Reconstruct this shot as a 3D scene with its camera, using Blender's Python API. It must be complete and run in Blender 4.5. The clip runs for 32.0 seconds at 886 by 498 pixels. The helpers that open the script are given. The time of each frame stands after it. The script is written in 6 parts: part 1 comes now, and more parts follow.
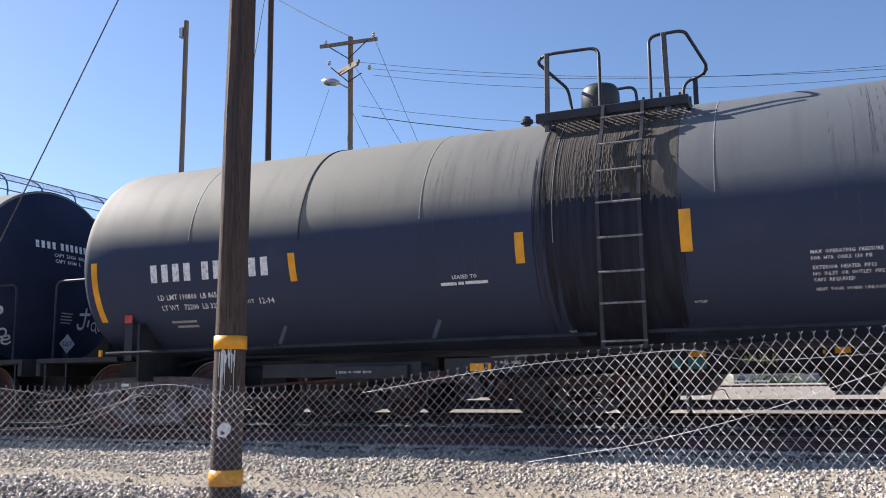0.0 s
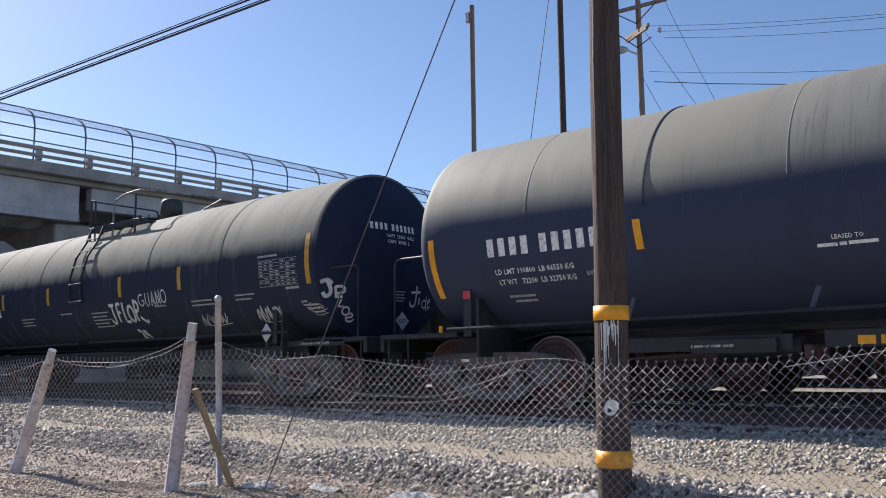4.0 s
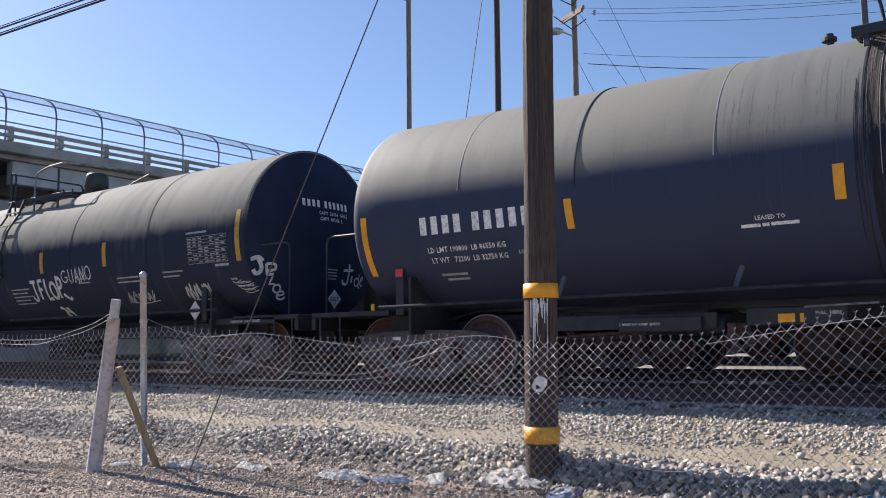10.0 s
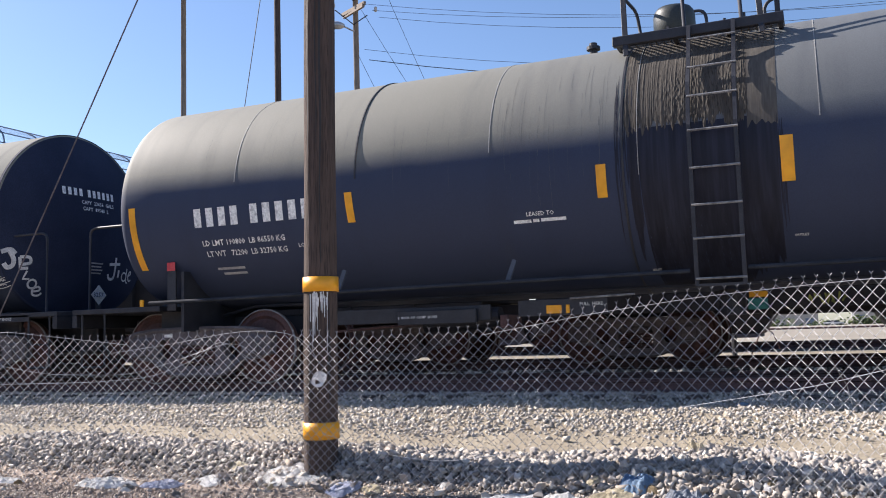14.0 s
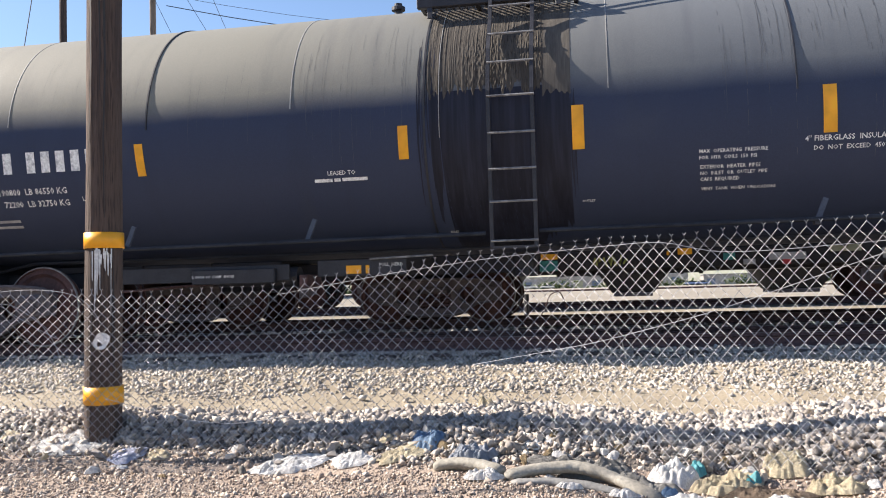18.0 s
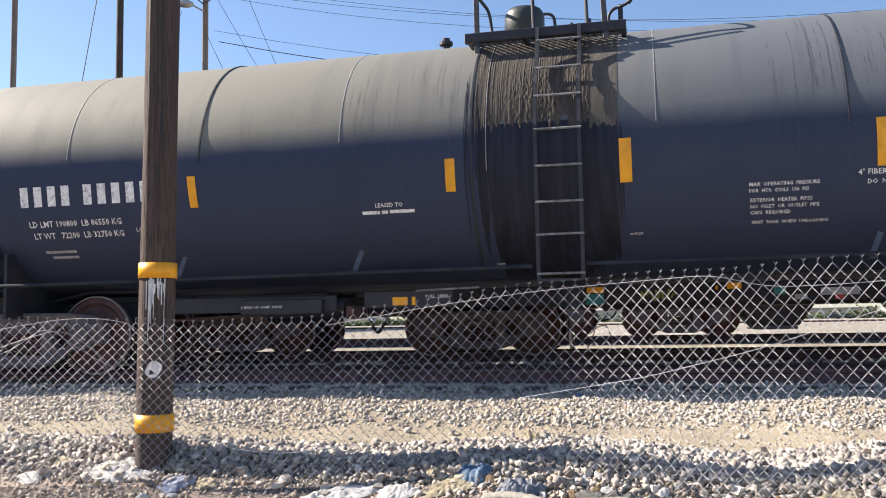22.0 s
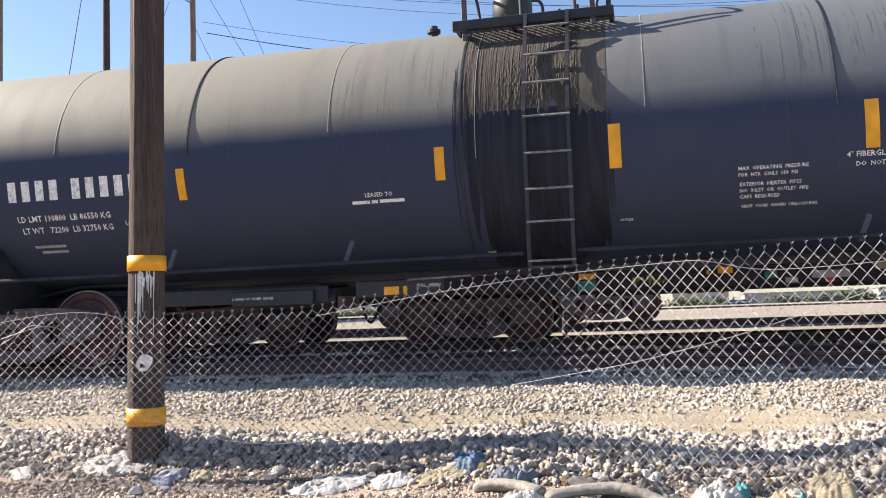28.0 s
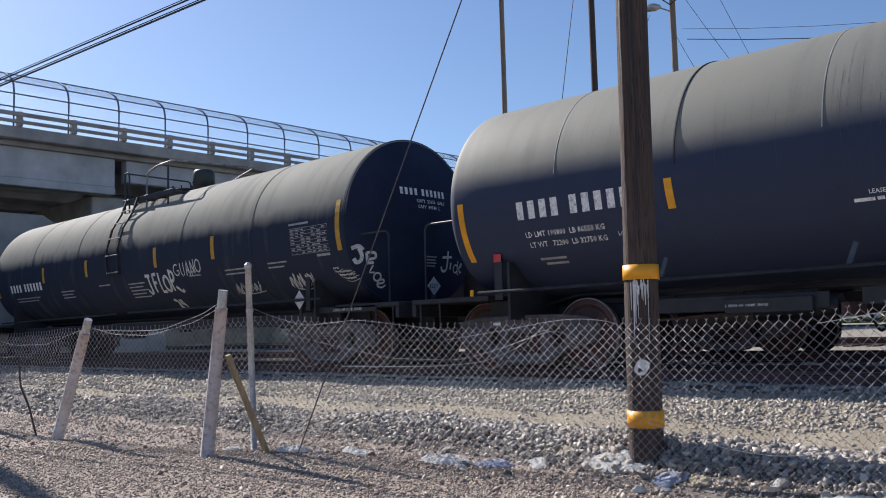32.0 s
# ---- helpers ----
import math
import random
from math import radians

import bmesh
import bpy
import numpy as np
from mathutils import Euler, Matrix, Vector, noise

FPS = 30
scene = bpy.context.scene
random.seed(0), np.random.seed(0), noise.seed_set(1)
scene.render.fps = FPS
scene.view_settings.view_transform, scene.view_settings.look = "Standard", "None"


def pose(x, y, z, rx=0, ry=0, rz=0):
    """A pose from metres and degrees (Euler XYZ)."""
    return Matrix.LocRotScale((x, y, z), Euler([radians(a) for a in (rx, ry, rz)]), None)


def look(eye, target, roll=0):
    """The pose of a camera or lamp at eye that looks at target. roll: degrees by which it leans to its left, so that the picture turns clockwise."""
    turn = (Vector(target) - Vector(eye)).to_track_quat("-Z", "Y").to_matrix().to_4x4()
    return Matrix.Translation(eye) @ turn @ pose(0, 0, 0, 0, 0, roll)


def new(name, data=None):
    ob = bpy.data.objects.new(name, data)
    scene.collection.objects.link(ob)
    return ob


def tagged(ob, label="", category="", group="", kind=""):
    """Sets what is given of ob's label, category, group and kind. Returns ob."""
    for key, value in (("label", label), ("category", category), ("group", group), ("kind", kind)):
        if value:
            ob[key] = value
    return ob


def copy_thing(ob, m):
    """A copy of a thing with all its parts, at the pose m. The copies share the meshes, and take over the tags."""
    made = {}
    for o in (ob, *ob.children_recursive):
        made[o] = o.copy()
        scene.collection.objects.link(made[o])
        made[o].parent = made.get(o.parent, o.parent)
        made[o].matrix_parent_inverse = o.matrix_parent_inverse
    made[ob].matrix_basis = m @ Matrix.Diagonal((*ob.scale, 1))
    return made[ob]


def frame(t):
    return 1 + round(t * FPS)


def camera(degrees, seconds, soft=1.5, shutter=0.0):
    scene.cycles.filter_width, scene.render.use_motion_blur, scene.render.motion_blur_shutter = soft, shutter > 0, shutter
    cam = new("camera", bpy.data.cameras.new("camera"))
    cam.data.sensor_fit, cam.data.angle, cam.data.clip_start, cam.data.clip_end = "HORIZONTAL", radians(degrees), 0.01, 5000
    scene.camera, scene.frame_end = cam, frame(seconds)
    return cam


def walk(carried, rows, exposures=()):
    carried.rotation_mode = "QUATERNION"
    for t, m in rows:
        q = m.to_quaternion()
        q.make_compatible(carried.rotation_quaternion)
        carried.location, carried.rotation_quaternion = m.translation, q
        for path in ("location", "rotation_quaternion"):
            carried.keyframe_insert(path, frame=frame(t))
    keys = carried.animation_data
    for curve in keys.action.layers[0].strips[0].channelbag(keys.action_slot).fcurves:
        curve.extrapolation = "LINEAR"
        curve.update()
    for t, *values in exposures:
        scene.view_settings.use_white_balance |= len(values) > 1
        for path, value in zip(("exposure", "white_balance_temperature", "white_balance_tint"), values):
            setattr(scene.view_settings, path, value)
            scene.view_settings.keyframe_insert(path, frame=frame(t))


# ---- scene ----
cam = camera(53.27, 32.0, soft=1.0)
# seconds, eye x y z, yaw, pitch, roll
PATH = [
    (0, 0.000, 0.000, 1.130, 23.61, 8.75, -0.61),
    (0.5, -0.128, 0.046, 1.117, 24.45, 8.69, -0.24),
    (1, -0.373, 0.068, 1.122, 24.26, 8.57, -0.01),
    (1.5, -0.521, 0.076, 1.115, 25.99, 8.53, -0.18),
    (2, -0.629, 0.134, 1.120, 30.53, 8.72, -0.47),
    (2.5, -0.741, 0.135, 1.122, 35.85, 8.54, -0.45),
    (3, -0.935, 0.108, 1.120, 39.78, 8.23, -0.52),
    (3.5, -1.047, 0.121, 1.116, 41.74, 7.87, -0.45),
    (5.5, -1.039, 0.179, 1.101, 40.10, 6.27, -0.58),
    (6, -1.039, 0.170, 1.100, 39.61, 6.25, -0.52),
    (6.5, -1.043, 0.167, 1.099, 38.61, 6.39, -0.46),
    (7, -1.036, 0.172, 1.098, 37.48, 6.55, -0.33),
    (7.5, -1.029, 0.175, 1.096, 36.68, 6.57, -0.27),
    (8, -1.037, 0.182, 1.097, 36.10, 6.53, -0.25),
    (8.5, -1.042, 0.195, 1.094, 35.90, 6.42, -0.31),
    (9, -1.049, 0.190, 1.095, 35.98, 6.36, -0.32),
    (9.5, -1.051, 0.189, 1.095, 36.64, 6.19, -0.45),
    (10, -1.045, 0.185, 1.098, 37.38, 6.12, -0.54),
    (10.5, -1.047, 0.180, 1.099, 37.48, 6.12, -0.64),
    (11, -1.037, 0.176, 1.098, 36.58, 6.24, -0.53),
    (11.5, -1.046, 0.189, 1.098, 34.66, 6.26, -0.32),
    (12, -1.032, 0.210, 1.098, 32.44, 6.08, -0.36),
    (12.5, -1.018, 0.226, 1.095, 30.24, 5.74, -0.68),
    (13, -1.064, 0.213, 1.096, 28.12, 5.57, -1.30),
    (13.5, -1.090, 0.236, 1.096, 25.89, 5.50, -1.66),
    (14, -1.092, 0.257, 1.092, 23.11, 5.52, -1.63),
    (14.5, -1.100, 0.258, 1.090, 20.13, 5.28, -1.40),
    (15, -1.095, 0.265, 1.089, 16.89, 4.81, -1.21),
    (15.5, -1.088, 0.295, 1.089, 13.80, 4.21, -1.07),
    (17.5, -1.068, 0.331, 1.082, 10.05, 2.72, -1.46),
    (18, -1.067, 0.321, 1.082, 10.52, 2.66, -1.50),
    (18.5, -1.069, 0.311, 1.081, 10.58, 2.83, -1.54),
    (19, -1.071, 0.323, 1.084, 10.44, 3.14, -1.56),
    (19.5, -1.070, 0.319, 1.085, 10.30, 3.60, -1.54),
    (20, -1.068, 0.310, 1.086, 10.36, 4.11, -1.50),
    (20.5, -1.077, 0.304, 1.085, 10.71, 4.58, -1.38),
    (21, -1.077, 0.298, 1.085, 11.35, 4.96, -1.23),
    (21.5, -1.079, 0.295, 1.084, 12.24, 5.02, -1.01),
    (22, -1.088, 0.296, 1.081, 13.33, 4.81, -0.94),
    (22.5, -1.086, 0.303, 1.078, 14.49, 4.49, -0.95),
    (23, -1.088, 0.292, 1.076, 15.43, 4.20, -1.02),
    (23.5, -1.083, 0.289, 1.078, 16.09, 4.00, -1.11),
    (24, -1.082, 0.289, 1.079, 16.31, 3.92, -1.19),
    (24.5, -1.083, 0.289, 1.080, 16.23, 3.90, -1.27),
    (25, -1.084, 0.284, 1.079, 15.76, 3.87, -1.36),
    (25.5, -1.082, 0.283, 1.079, 14.89, 3.96, -1.48),
    (27.5, -1.068, 0.313, 1.080, 11.47, 4.15, -1.77),
    (28, -1.070, 0.310, 1.077, 12.87, 4.09, -1.85),
    (28.5, -1.086, 0.308, 1.083, 16.27, 4.11, -1.84),
    (29, -1.101, 0.261, 1.088, 22.63, 4.49, -2.08),
    (29.5, -1.104, 0.225, 1.092, 30.47, 5.02, -2.29),
    (30, -1.106, 0.177, 1.097, 37.83, 5.51, -2.22),
    (30.5, -1.094, 0.176, 1.094, 43.25, 5.76, -2.02),
    (31, -1.079, 0.180, 1.093, 45.62, 5.74, -1.85),
    (31.5, -1.059, 0.194, 1.089, 45.57, 5.59, -1.73),
    (32, -1.037, 0.216, 1.086, 43.88, 5.35, -1.41),
]
EXPOSURES = [(0.0, 0.94, 6060, 16), (2.0, 0.92, 6040, 15), (3.5, 0.66, 6060, 15), (11.0, 0.76, 6060, 16), (13.0, 0.95, 6120, 16), (15.0, 1.12, 6220, 16), (17.5, 1.24, 6480, 14), (24.0, 1.26, 6560, 14), (29.2, 1.3, 6700, 15), (29.7, 1.15, 6450, 15), (30.3, 0.9, 6250, 15), (31.0, 0.7, 6040, 16), (31.5, 0.58, 5980, 15), (32.0, 0.5, 5950, 14)]
walk(cam, [(t, pose(x, y, z, 0, 0, yaw) @ pose(0, 0, 0, 90 + pitch) @ pose(0, 0, 0, 0, 0, roll)) for t, x, y, z, yaw, pitch, roll in PATH], EXPOSURES)

# ---- daylight: a clear sky, sun high behind the train's far end ----
SUN = Vector((-1.39, 0.085, 1.0)).normalized()
world = bpy.data.worlds.new("sky")
scene.world = world
world.use_nodes = True
wn = world.node_tree.nodes
sky = wn.new("ShaderNodeTexSky")
sky.sky_type, sky.sun_disc = "NISHITA", False
sky.sun_elevation = math.asin(SUN.z)
sky.sun_rotation = math.atan2(SUN.x, SUN.y)
sky.air_density, sky.dust_density, sky.ozone_density = 1.0, 0.5, 3.6
wn["Background"].inputs["Strength"].default_value = 0.079
world.node_tree.links.new(sky.outputs[0], wn["Background"].inputs["Color"])
lamp = bpy.data.lights.new("sun", "SUN")
lamp.energy, lamp.angle, lamp.color = 5.0, radians(0.53), (1.0, 0.92, 0.79)
sun = new("sun", lamp)
sun.matrix_world = look(SUN * 50, (0, 0, 0))


# ---- materials ----
def mat(name, rough=0.6, metal=0.0):
    m = bpy.data.materials.new(name)
    m.use_nodes = True
    b = m.node_tree.nodes["Principled BSDF"]
    b.inputs["Roughness"].default_value = rough
    b.inputs["Metallic"].default_value = metal
    return m, m.node_tree.nodes, m.node_tree.links, b


def tex(nodes, links, kind, scale, detail=4, vec=None, stretch=None):
    """A noise or voronoi texture in object space, perhaps stretched."""
    n = nodes.new({"noise": "ShaderNodeTexNoise", "voronoi": "ShaderNodeTexVoronoi", "wave": "ShaderNodeTexWave"}[kind])
    n.inputs["Scale"].default_value = scale
    if kind == "noise":
        n.inputs["Detail"].default_value = detail
    co = nodes.new("ShaderNodeTexCoord")
    src = co.outputs["Object"]
    if stretch:
        mp = nodes.new("ShaderNodeMapping")
        mp.inputs["Scale"].default_value = stretch
        links.new(src, mp.inputs["Vector"])
        src = mp.outputs[0]
    links.new(src, n.inputs["Vector"])
    return n


def ramp(nodes, links, src, stops):
    r = nodes.new("ShaderNodeValToRGB")
    e = r.color_ramp.elements
    while len(e) < len(stops):
        e.new(0.5)
    for k, (p, c) in enumerate(stops):
        e[k].position, e[k].color = p, (*c, 1)
    links.new(src, r.inputs[0])
    return r


def mix(nodes, links, fac, a, b, mode="MIX"):
    m = nodes.new("ShaderNodeMix")
    m.data_type, m.blend_type = "RGBA", mode
    for k, val in ((0, fac), (6, a), (7, b)):
        if isinstance(val, (int, float)):
            m.inputs[k].default_value = val
        elif isinstance(val, tuple):
            m.inputs[k].default_value = (*val, 1)
        else:
            links.new(val, m.inputs[k])
    return m.outputs[2]


def bump(nodes, links, b, src, strength=0.3, dist=0.01):
    n = nodes.new("ShaderNodeBump")
    n.inputs["Strength"].default_value, n.inputs["Distance"].default_value = strength, dist
    links.new(src, n.inputs["Height"])
    links.new(n.outputs[0], b.inputs["Normal"])


def mottled(name, c1, c2, c3=None, scale=8.0, fine=60.0, rough=0.7, metal=0.0, relief=0.25, dist=0.005, stretch=None, by_piece=0.0, lo=0.35, hi=0.65, spec=0.5):
    """A worn surface: large stains and fine grain between two or three colours."""
    m, n, l, b = mat(name, rough, metal)
    b.inputs["Specular IOR Level"].default_value = spec
    big = tex(n, l, "noise", scale, 5, stretch=stretch)
    fin = tex(n, l, "noise", fine, 6, stretch=stretch)
    col = ramp(n, l, big.outputs[0], [(lo, c1), (hi, c2)]).outputs[0]
    if c3:
        f = ramp(n, l, fin.outputs[0], [(0.5, (0, 0, 0)), (0.68, (1, 1, 1))]).outputs[0]
        col = mix(n, l, f, col, c3)
    else:
        g = ramp(n, l, fin.outputs[0], [(0.3, (0.75, 0.75, 0.75)), (0.7, (1.15, 1.15, 1.15))]).outputs[0]
        col = mix(n, l, 1.0, col, g, "MULTIPLY")
    if by_piece:
        info = n.new("ShaderNodeObjectInfo")
        r = ramp(n, l, info.outputs["Random"], [(0, (1 - by_piece,) * 3), (1, (1 + by_piece,) * 3)]).outputs[0]
        col = mix(n, l, 1.0, col, r, "MULTIPLY")
    l.new(col, b.inputs["Base Color"])
    rr = n.new("ShaderNodeMapRange")
    rr.inputs[3].default_value, rr.inputs[4].default_value = max(rough - 0.12, 0.05), min(rough + 0.15, 1)
    l.new(big.outputs[0], rr.inputs[0])
    l.new(rr.outputs[0], b.inputs["Roughness"])
    if relief:
        bump(n, l, b, fin.outputs[0], relief, dist)
    return m


def stone_mat(name, colours, by_island=True):
    """Crushed stone: each piece its own shade."""
    m, n, l, b = mat(name, 0.88)
    if by_island:
        src = n.new("ShaderNodeNewGeometry").outputs["Random Per Island"]
    else:
        src = n.new("ShaderNodeObjectInfo").outputs["Random"]
    r = ramp(n, l, src, [(k / (len(colours) - 1), c) for k, c in enumerate(colours)]).outputs[0]
    fin = tex(n, l, "noise", 45, 5)
    g = ramp(n, l, fin.outputs[0], [(0.3, (0.72,) * 3), (0.7, (1.18,) * 3)]).outputs[0]
    l.new(mix(n, l, 1.0, r, g, "MULTIPLY"), b.inputs["Base Color"])
    bump(n, l, b, fin.outputs[0], 0.25, 0.003)
    return m


def tank_paint(name, base, sunlit_dust, streak, rough=0.6, spec=0.36, washed=0.0, soot=None, reach=(-5.0, 0.0)):
    """Old black tank paint: dust film plus painted sunlight, down-running soot streaks, faint blotches."""
    m, n, l, b = mat(name, 0.5)
    big = tex(n, l, "noise", 0.7, 5)
    run = tex(n, l, "noise", 1.0, 6, stretch=(4.0, 0.5, 0.5))
    fin = tex(n, l, "noise", 90, 4)
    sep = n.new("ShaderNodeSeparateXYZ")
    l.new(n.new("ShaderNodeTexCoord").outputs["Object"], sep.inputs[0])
    hi = n.new("ShaderNodeMapRange")  # dust on the upper half, its step set to copy the sun's terminator
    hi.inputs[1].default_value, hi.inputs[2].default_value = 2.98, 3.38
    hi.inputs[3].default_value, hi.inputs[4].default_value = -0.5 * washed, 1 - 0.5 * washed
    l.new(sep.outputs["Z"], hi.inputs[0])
    ad = n.new("ShaderNodeMath")
    ad.operation = "MULTIPLY_ADD"
    l.new(big.outputs[0], ad.inputs[0])
    ad.inputs[1].default_value = 0.55
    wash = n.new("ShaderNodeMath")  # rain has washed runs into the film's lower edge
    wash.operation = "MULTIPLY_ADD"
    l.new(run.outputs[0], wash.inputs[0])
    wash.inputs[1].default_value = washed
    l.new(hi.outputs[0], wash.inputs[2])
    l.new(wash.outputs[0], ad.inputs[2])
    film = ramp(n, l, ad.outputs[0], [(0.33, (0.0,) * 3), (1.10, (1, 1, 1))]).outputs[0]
    if soot:  # tan dust gives way to sooty grey along the car
        along = n.new("ShaderNodeMapRange")
        along.inputs[1].default_value, along.inputs[2].default_value = reach
        l.new(sep.outputs["X"], along.inputs[0])
        sunlit_dust = mix(n, l, along.outputs[0], sunlit_dust, soot)
    col = mix(n, l, film, base, sunlit_dust)
    s = ramp(n, l, run.outputs[0], [(0.52, (0, 0, 0)), (0.76, (0.26,) * 3)]).outputs[0]
    col = mix(n, l, s, col, streak)
    g = ramp(n, l, fin.outputs[0], [(0.3, (0.88,) * 3), (0.7, (1.1,) * 3)]).outputs[0]
    l.new(mix(n, l, 1.0, col, g, "MULTIPLY"), b.inputs["Base Color"])
    rr = n.new("ShaderNodeMapRange")
    rr.inputs[3].default_value, rr.inputs[4].default_value = rough, rough + 0.15
    l.new(run.outputs[0], rr.inputs[0])
    l.new(rr.outputs[0], b.inputs["Roughness"])
    b.inputs["Specular IOR Level"].default_value = spec
    wob = tex(n, l, "noise", 1.6, 2)
    bump(n, l, b, wob.outputs[0], 0.12, 0.03)
    return m


# second colour: dust, raised so the tanks' upper half looks sunlit
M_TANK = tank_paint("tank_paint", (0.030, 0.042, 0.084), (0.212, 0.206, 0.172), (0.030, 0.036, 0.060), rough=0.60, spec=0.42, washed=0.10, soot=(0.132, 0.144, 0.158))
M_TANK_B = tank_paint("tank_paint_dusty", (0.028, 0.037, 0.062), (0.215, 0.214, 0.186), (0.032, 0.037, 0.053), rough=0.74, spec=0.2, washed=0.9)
M_BLACK = mottled("black_steel", (0.019, 0.020, 0.027), (0.036, 0.037, 0.046), scale=5, rough=0.55)
M_SPILL = mottled("crude_spill", (0.068, 0.060, 0.052), (0.108, 0.096, 0.082), (0.036, 0.031, 0.027), scale=5, fine=26, rough=0.85, relief=0.5, dist=0.006, stretch=(4, 1, 0.4), spec=0.2)
M_FILM = mottled("thin_oil_film", (0.090, 0.080, 0.070), (0.120, 0.108, 0.092), scale=3, fine=14, rough=0.7, relief=0.1, stretch=(5, 1, 0.3), spec=0.25)
M_STAIN = mottled("oil_stain", (0.010, 0.011, 0.022), (0.024, 0.027, 0.046), scale=3, fine=9, rough=0.6, relief=0, stretch=(5, 1, 0.25), spec=0.3)
M_YELLOW = mottled("reflective_yellow", (0.86, 0.37, 0.012), (0.95, 0.44, 0.015), scale=6, fine=4, rough=0.4, relief=0)
M_RED = mottled("reflective_red", (0.6, 0.05, 0.06), (0.7, 0.09, 0.09), scale=6, rough=0.45, relief=0.05)
M_WHITE = mottled("stencil_white", (0.55, 0.55, 0.53), (0.75, 0.75, 0.72), scale=12, rough=0.7, relief=0)
M_STENCIL = mottled("worn_stencil", (0.58, 0.58, 0.585), (0.90, 0.90, 0.88), scale=14, fine=40, rough=0.7, relief=0, lo=0.34, hi=0.48)
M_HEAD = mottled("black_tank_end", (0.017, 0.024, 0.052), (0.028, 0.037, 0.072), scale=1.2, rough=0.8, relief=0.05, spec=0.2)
M_SOOT = mottled("soot", (0.072, 0.076, 0.086), (0.105, 0.108, 0.116), scale=5, rough=0.7, relief=0)
M_SPRAY = mottled("white_spray", (0.50, 0.51, 0.52), (0.72, 0.72, 0.72), scale=9, rough=0.7, relief=0)
M_SEAM = mottled("jacket_seam", (0.30, 0.29, 0.27), (0.42, 0.41, 0.38), scale=6, rough=0.5)
M_RUST = mottled("rusty_steel", (0.088, 0.050, 0.050), (0.145, 0.085, 0.082), (0.05, 0.032, 0.034), scale=5, fine=40, rough=0.85)
M_TRUCK = mottled("truck_casting", (0.088, 0.077, 0.083), (0.155, 0.136, 0.141), scale=5, fine=40, rough=0.8)
M_WHEEL = mottled("wheel_steel", (0.075, 0.037, 0.035), (0.140, 0.068, 0.061), scale=5, fine=40, rough=0.7)
M_BRIGHT = mottled("bright_tread", (0.20, 0.19, 0.19), (0.30, 0.29, 0.29), scale=9, rough=0.4, metal=0.3, relief=0)
M_POLISHED = mottled("worn_rail_head", (0.10, 0.075, 0.065), (0.20, 0.165, 0.15), scale=3, rough=0.45, metal=0.5, relief=0, stretch=(0.3, 4, 1))
M_TIE = mottled("tie_wood", (0.06, 0.047, 0.043), (0.11, 0.086, 0.076), scale=5, fine=30, rough=0.9, stretch=(6, 1, 6))
M_DIRT = mottled("dry_dirt", (0.279, 0.234, 0.169), (0.382, 0.328, 0.242), (0.205, 0.171, 0.123), scale=1.3, fine=55, rough=0.95, relief=0.5, dist=0.015)
M_GALV = mottled("galvanised", (0.42, 0.42, 0.43), (0.58, 0.58, 0.58), scale=10, rough=0.42, metal=0.6, relief=0.05)
M_POST = mottled("painted_post", (0.42, 0.38, 0.38), (0.58, 0.54, 0.54), (0.33, 0.27, 0.265), scale=4, fine=22, rough=0.75)
M_WOOD = mottled("weathered_pole", (0.062, 0.043, 0.035), (0.105, 0.074, 0.060), (0.034, 0.024, 0.020), scale=3, fine=13, rough=0.9, relief=0.7, dist=0.02, stretch=(9, 9, 0.5))
M_WOOD2 = mottled("grey_pole", (0.19, 0.15, 0.12), (0.28, 0.23, 0.19), scale=2, fine=12, rough=0.9, stretch=(6, 6, 0.5))
M_PLANK = mottled("brace_plank", (0.26, 0.19, 0.11), (0.38, 0.29, 0.17), scale=3, fine=18, rough=0.9, stretch=(8, 8, 0.6))
M_PAINTSTREAK = mottled("dried_white_paint", (0.6, 0.6, 0.58), (0.75, 0.75, 0.72), scale=10, rough=0.8, relief=0.1)
M_CONC = mottled("bridge_concrete", (0.34, 0.32, 0.30), (0.42, 0.40, 0.37), scale=0.5, fine=1.3, rough=0.9, relief=0.03)
M_GIRDER = mottled("bridge_girder", (0.44, 0.45, 0.46), (0.54, 0.54, 0.54), scale=0.4, fine=1.1, rough=0.85, relief=0.02)
M_FENCE_BLUE = mottled("fence_steel", (0.13, 0.17, 0.24), (0.18, 0.22, 0.30), scale=5, rough=0.5, metal=0.3)
M_WIRE = mottled("fence_wire", (0.40, 0.40, 0.42), (0.56, 0.56, 0.58), scale=3, rough=0.45, metal=0.3, relief=0)
M_CABLE = mottled("cable", (0.02, 0.02, 0.022), (0.03, 0.03, 0.03), scale=5, rough=0.6, relief=0)
M_SACK = mottled("woven_sack", (0.72, 0.71, 0.69), (0.88, 0.87, 0.86), scale=9, fine=120, rough=0.75, relief=0.4)
M_SACK_BLUE = mottled("blue_sack", (0.42, 0.45, 0.62), (0.6, 0.62, 0.72), scale=9, fine=70, rough=0.75, relief=0.3)
M_SACK_TAN = mottled("tan_cloth", (0.55, 0.48, 0.34), (0.72, 0.64, 0.47), scale=7, fine=90, rough=0.85, relief=0.4)
M_TARP = mottled("grey_tarp", (0.20, 0.195, 0.185), (0.31, 0.30, 0.28), scale=5, fine=60, rough=0.7, relief=0.3)
M_HOPPER = mottled("hopper_paint", (0.24, 0.24, 0.235), (0.33, 0.33, 0.32), scale=1.5, rough=0.7)
M_TEAL = mottled("teal_spray", (0.04, 0.20, 0.17), (0.06, 0.28, 0.24), scale=5, rough=0.7)
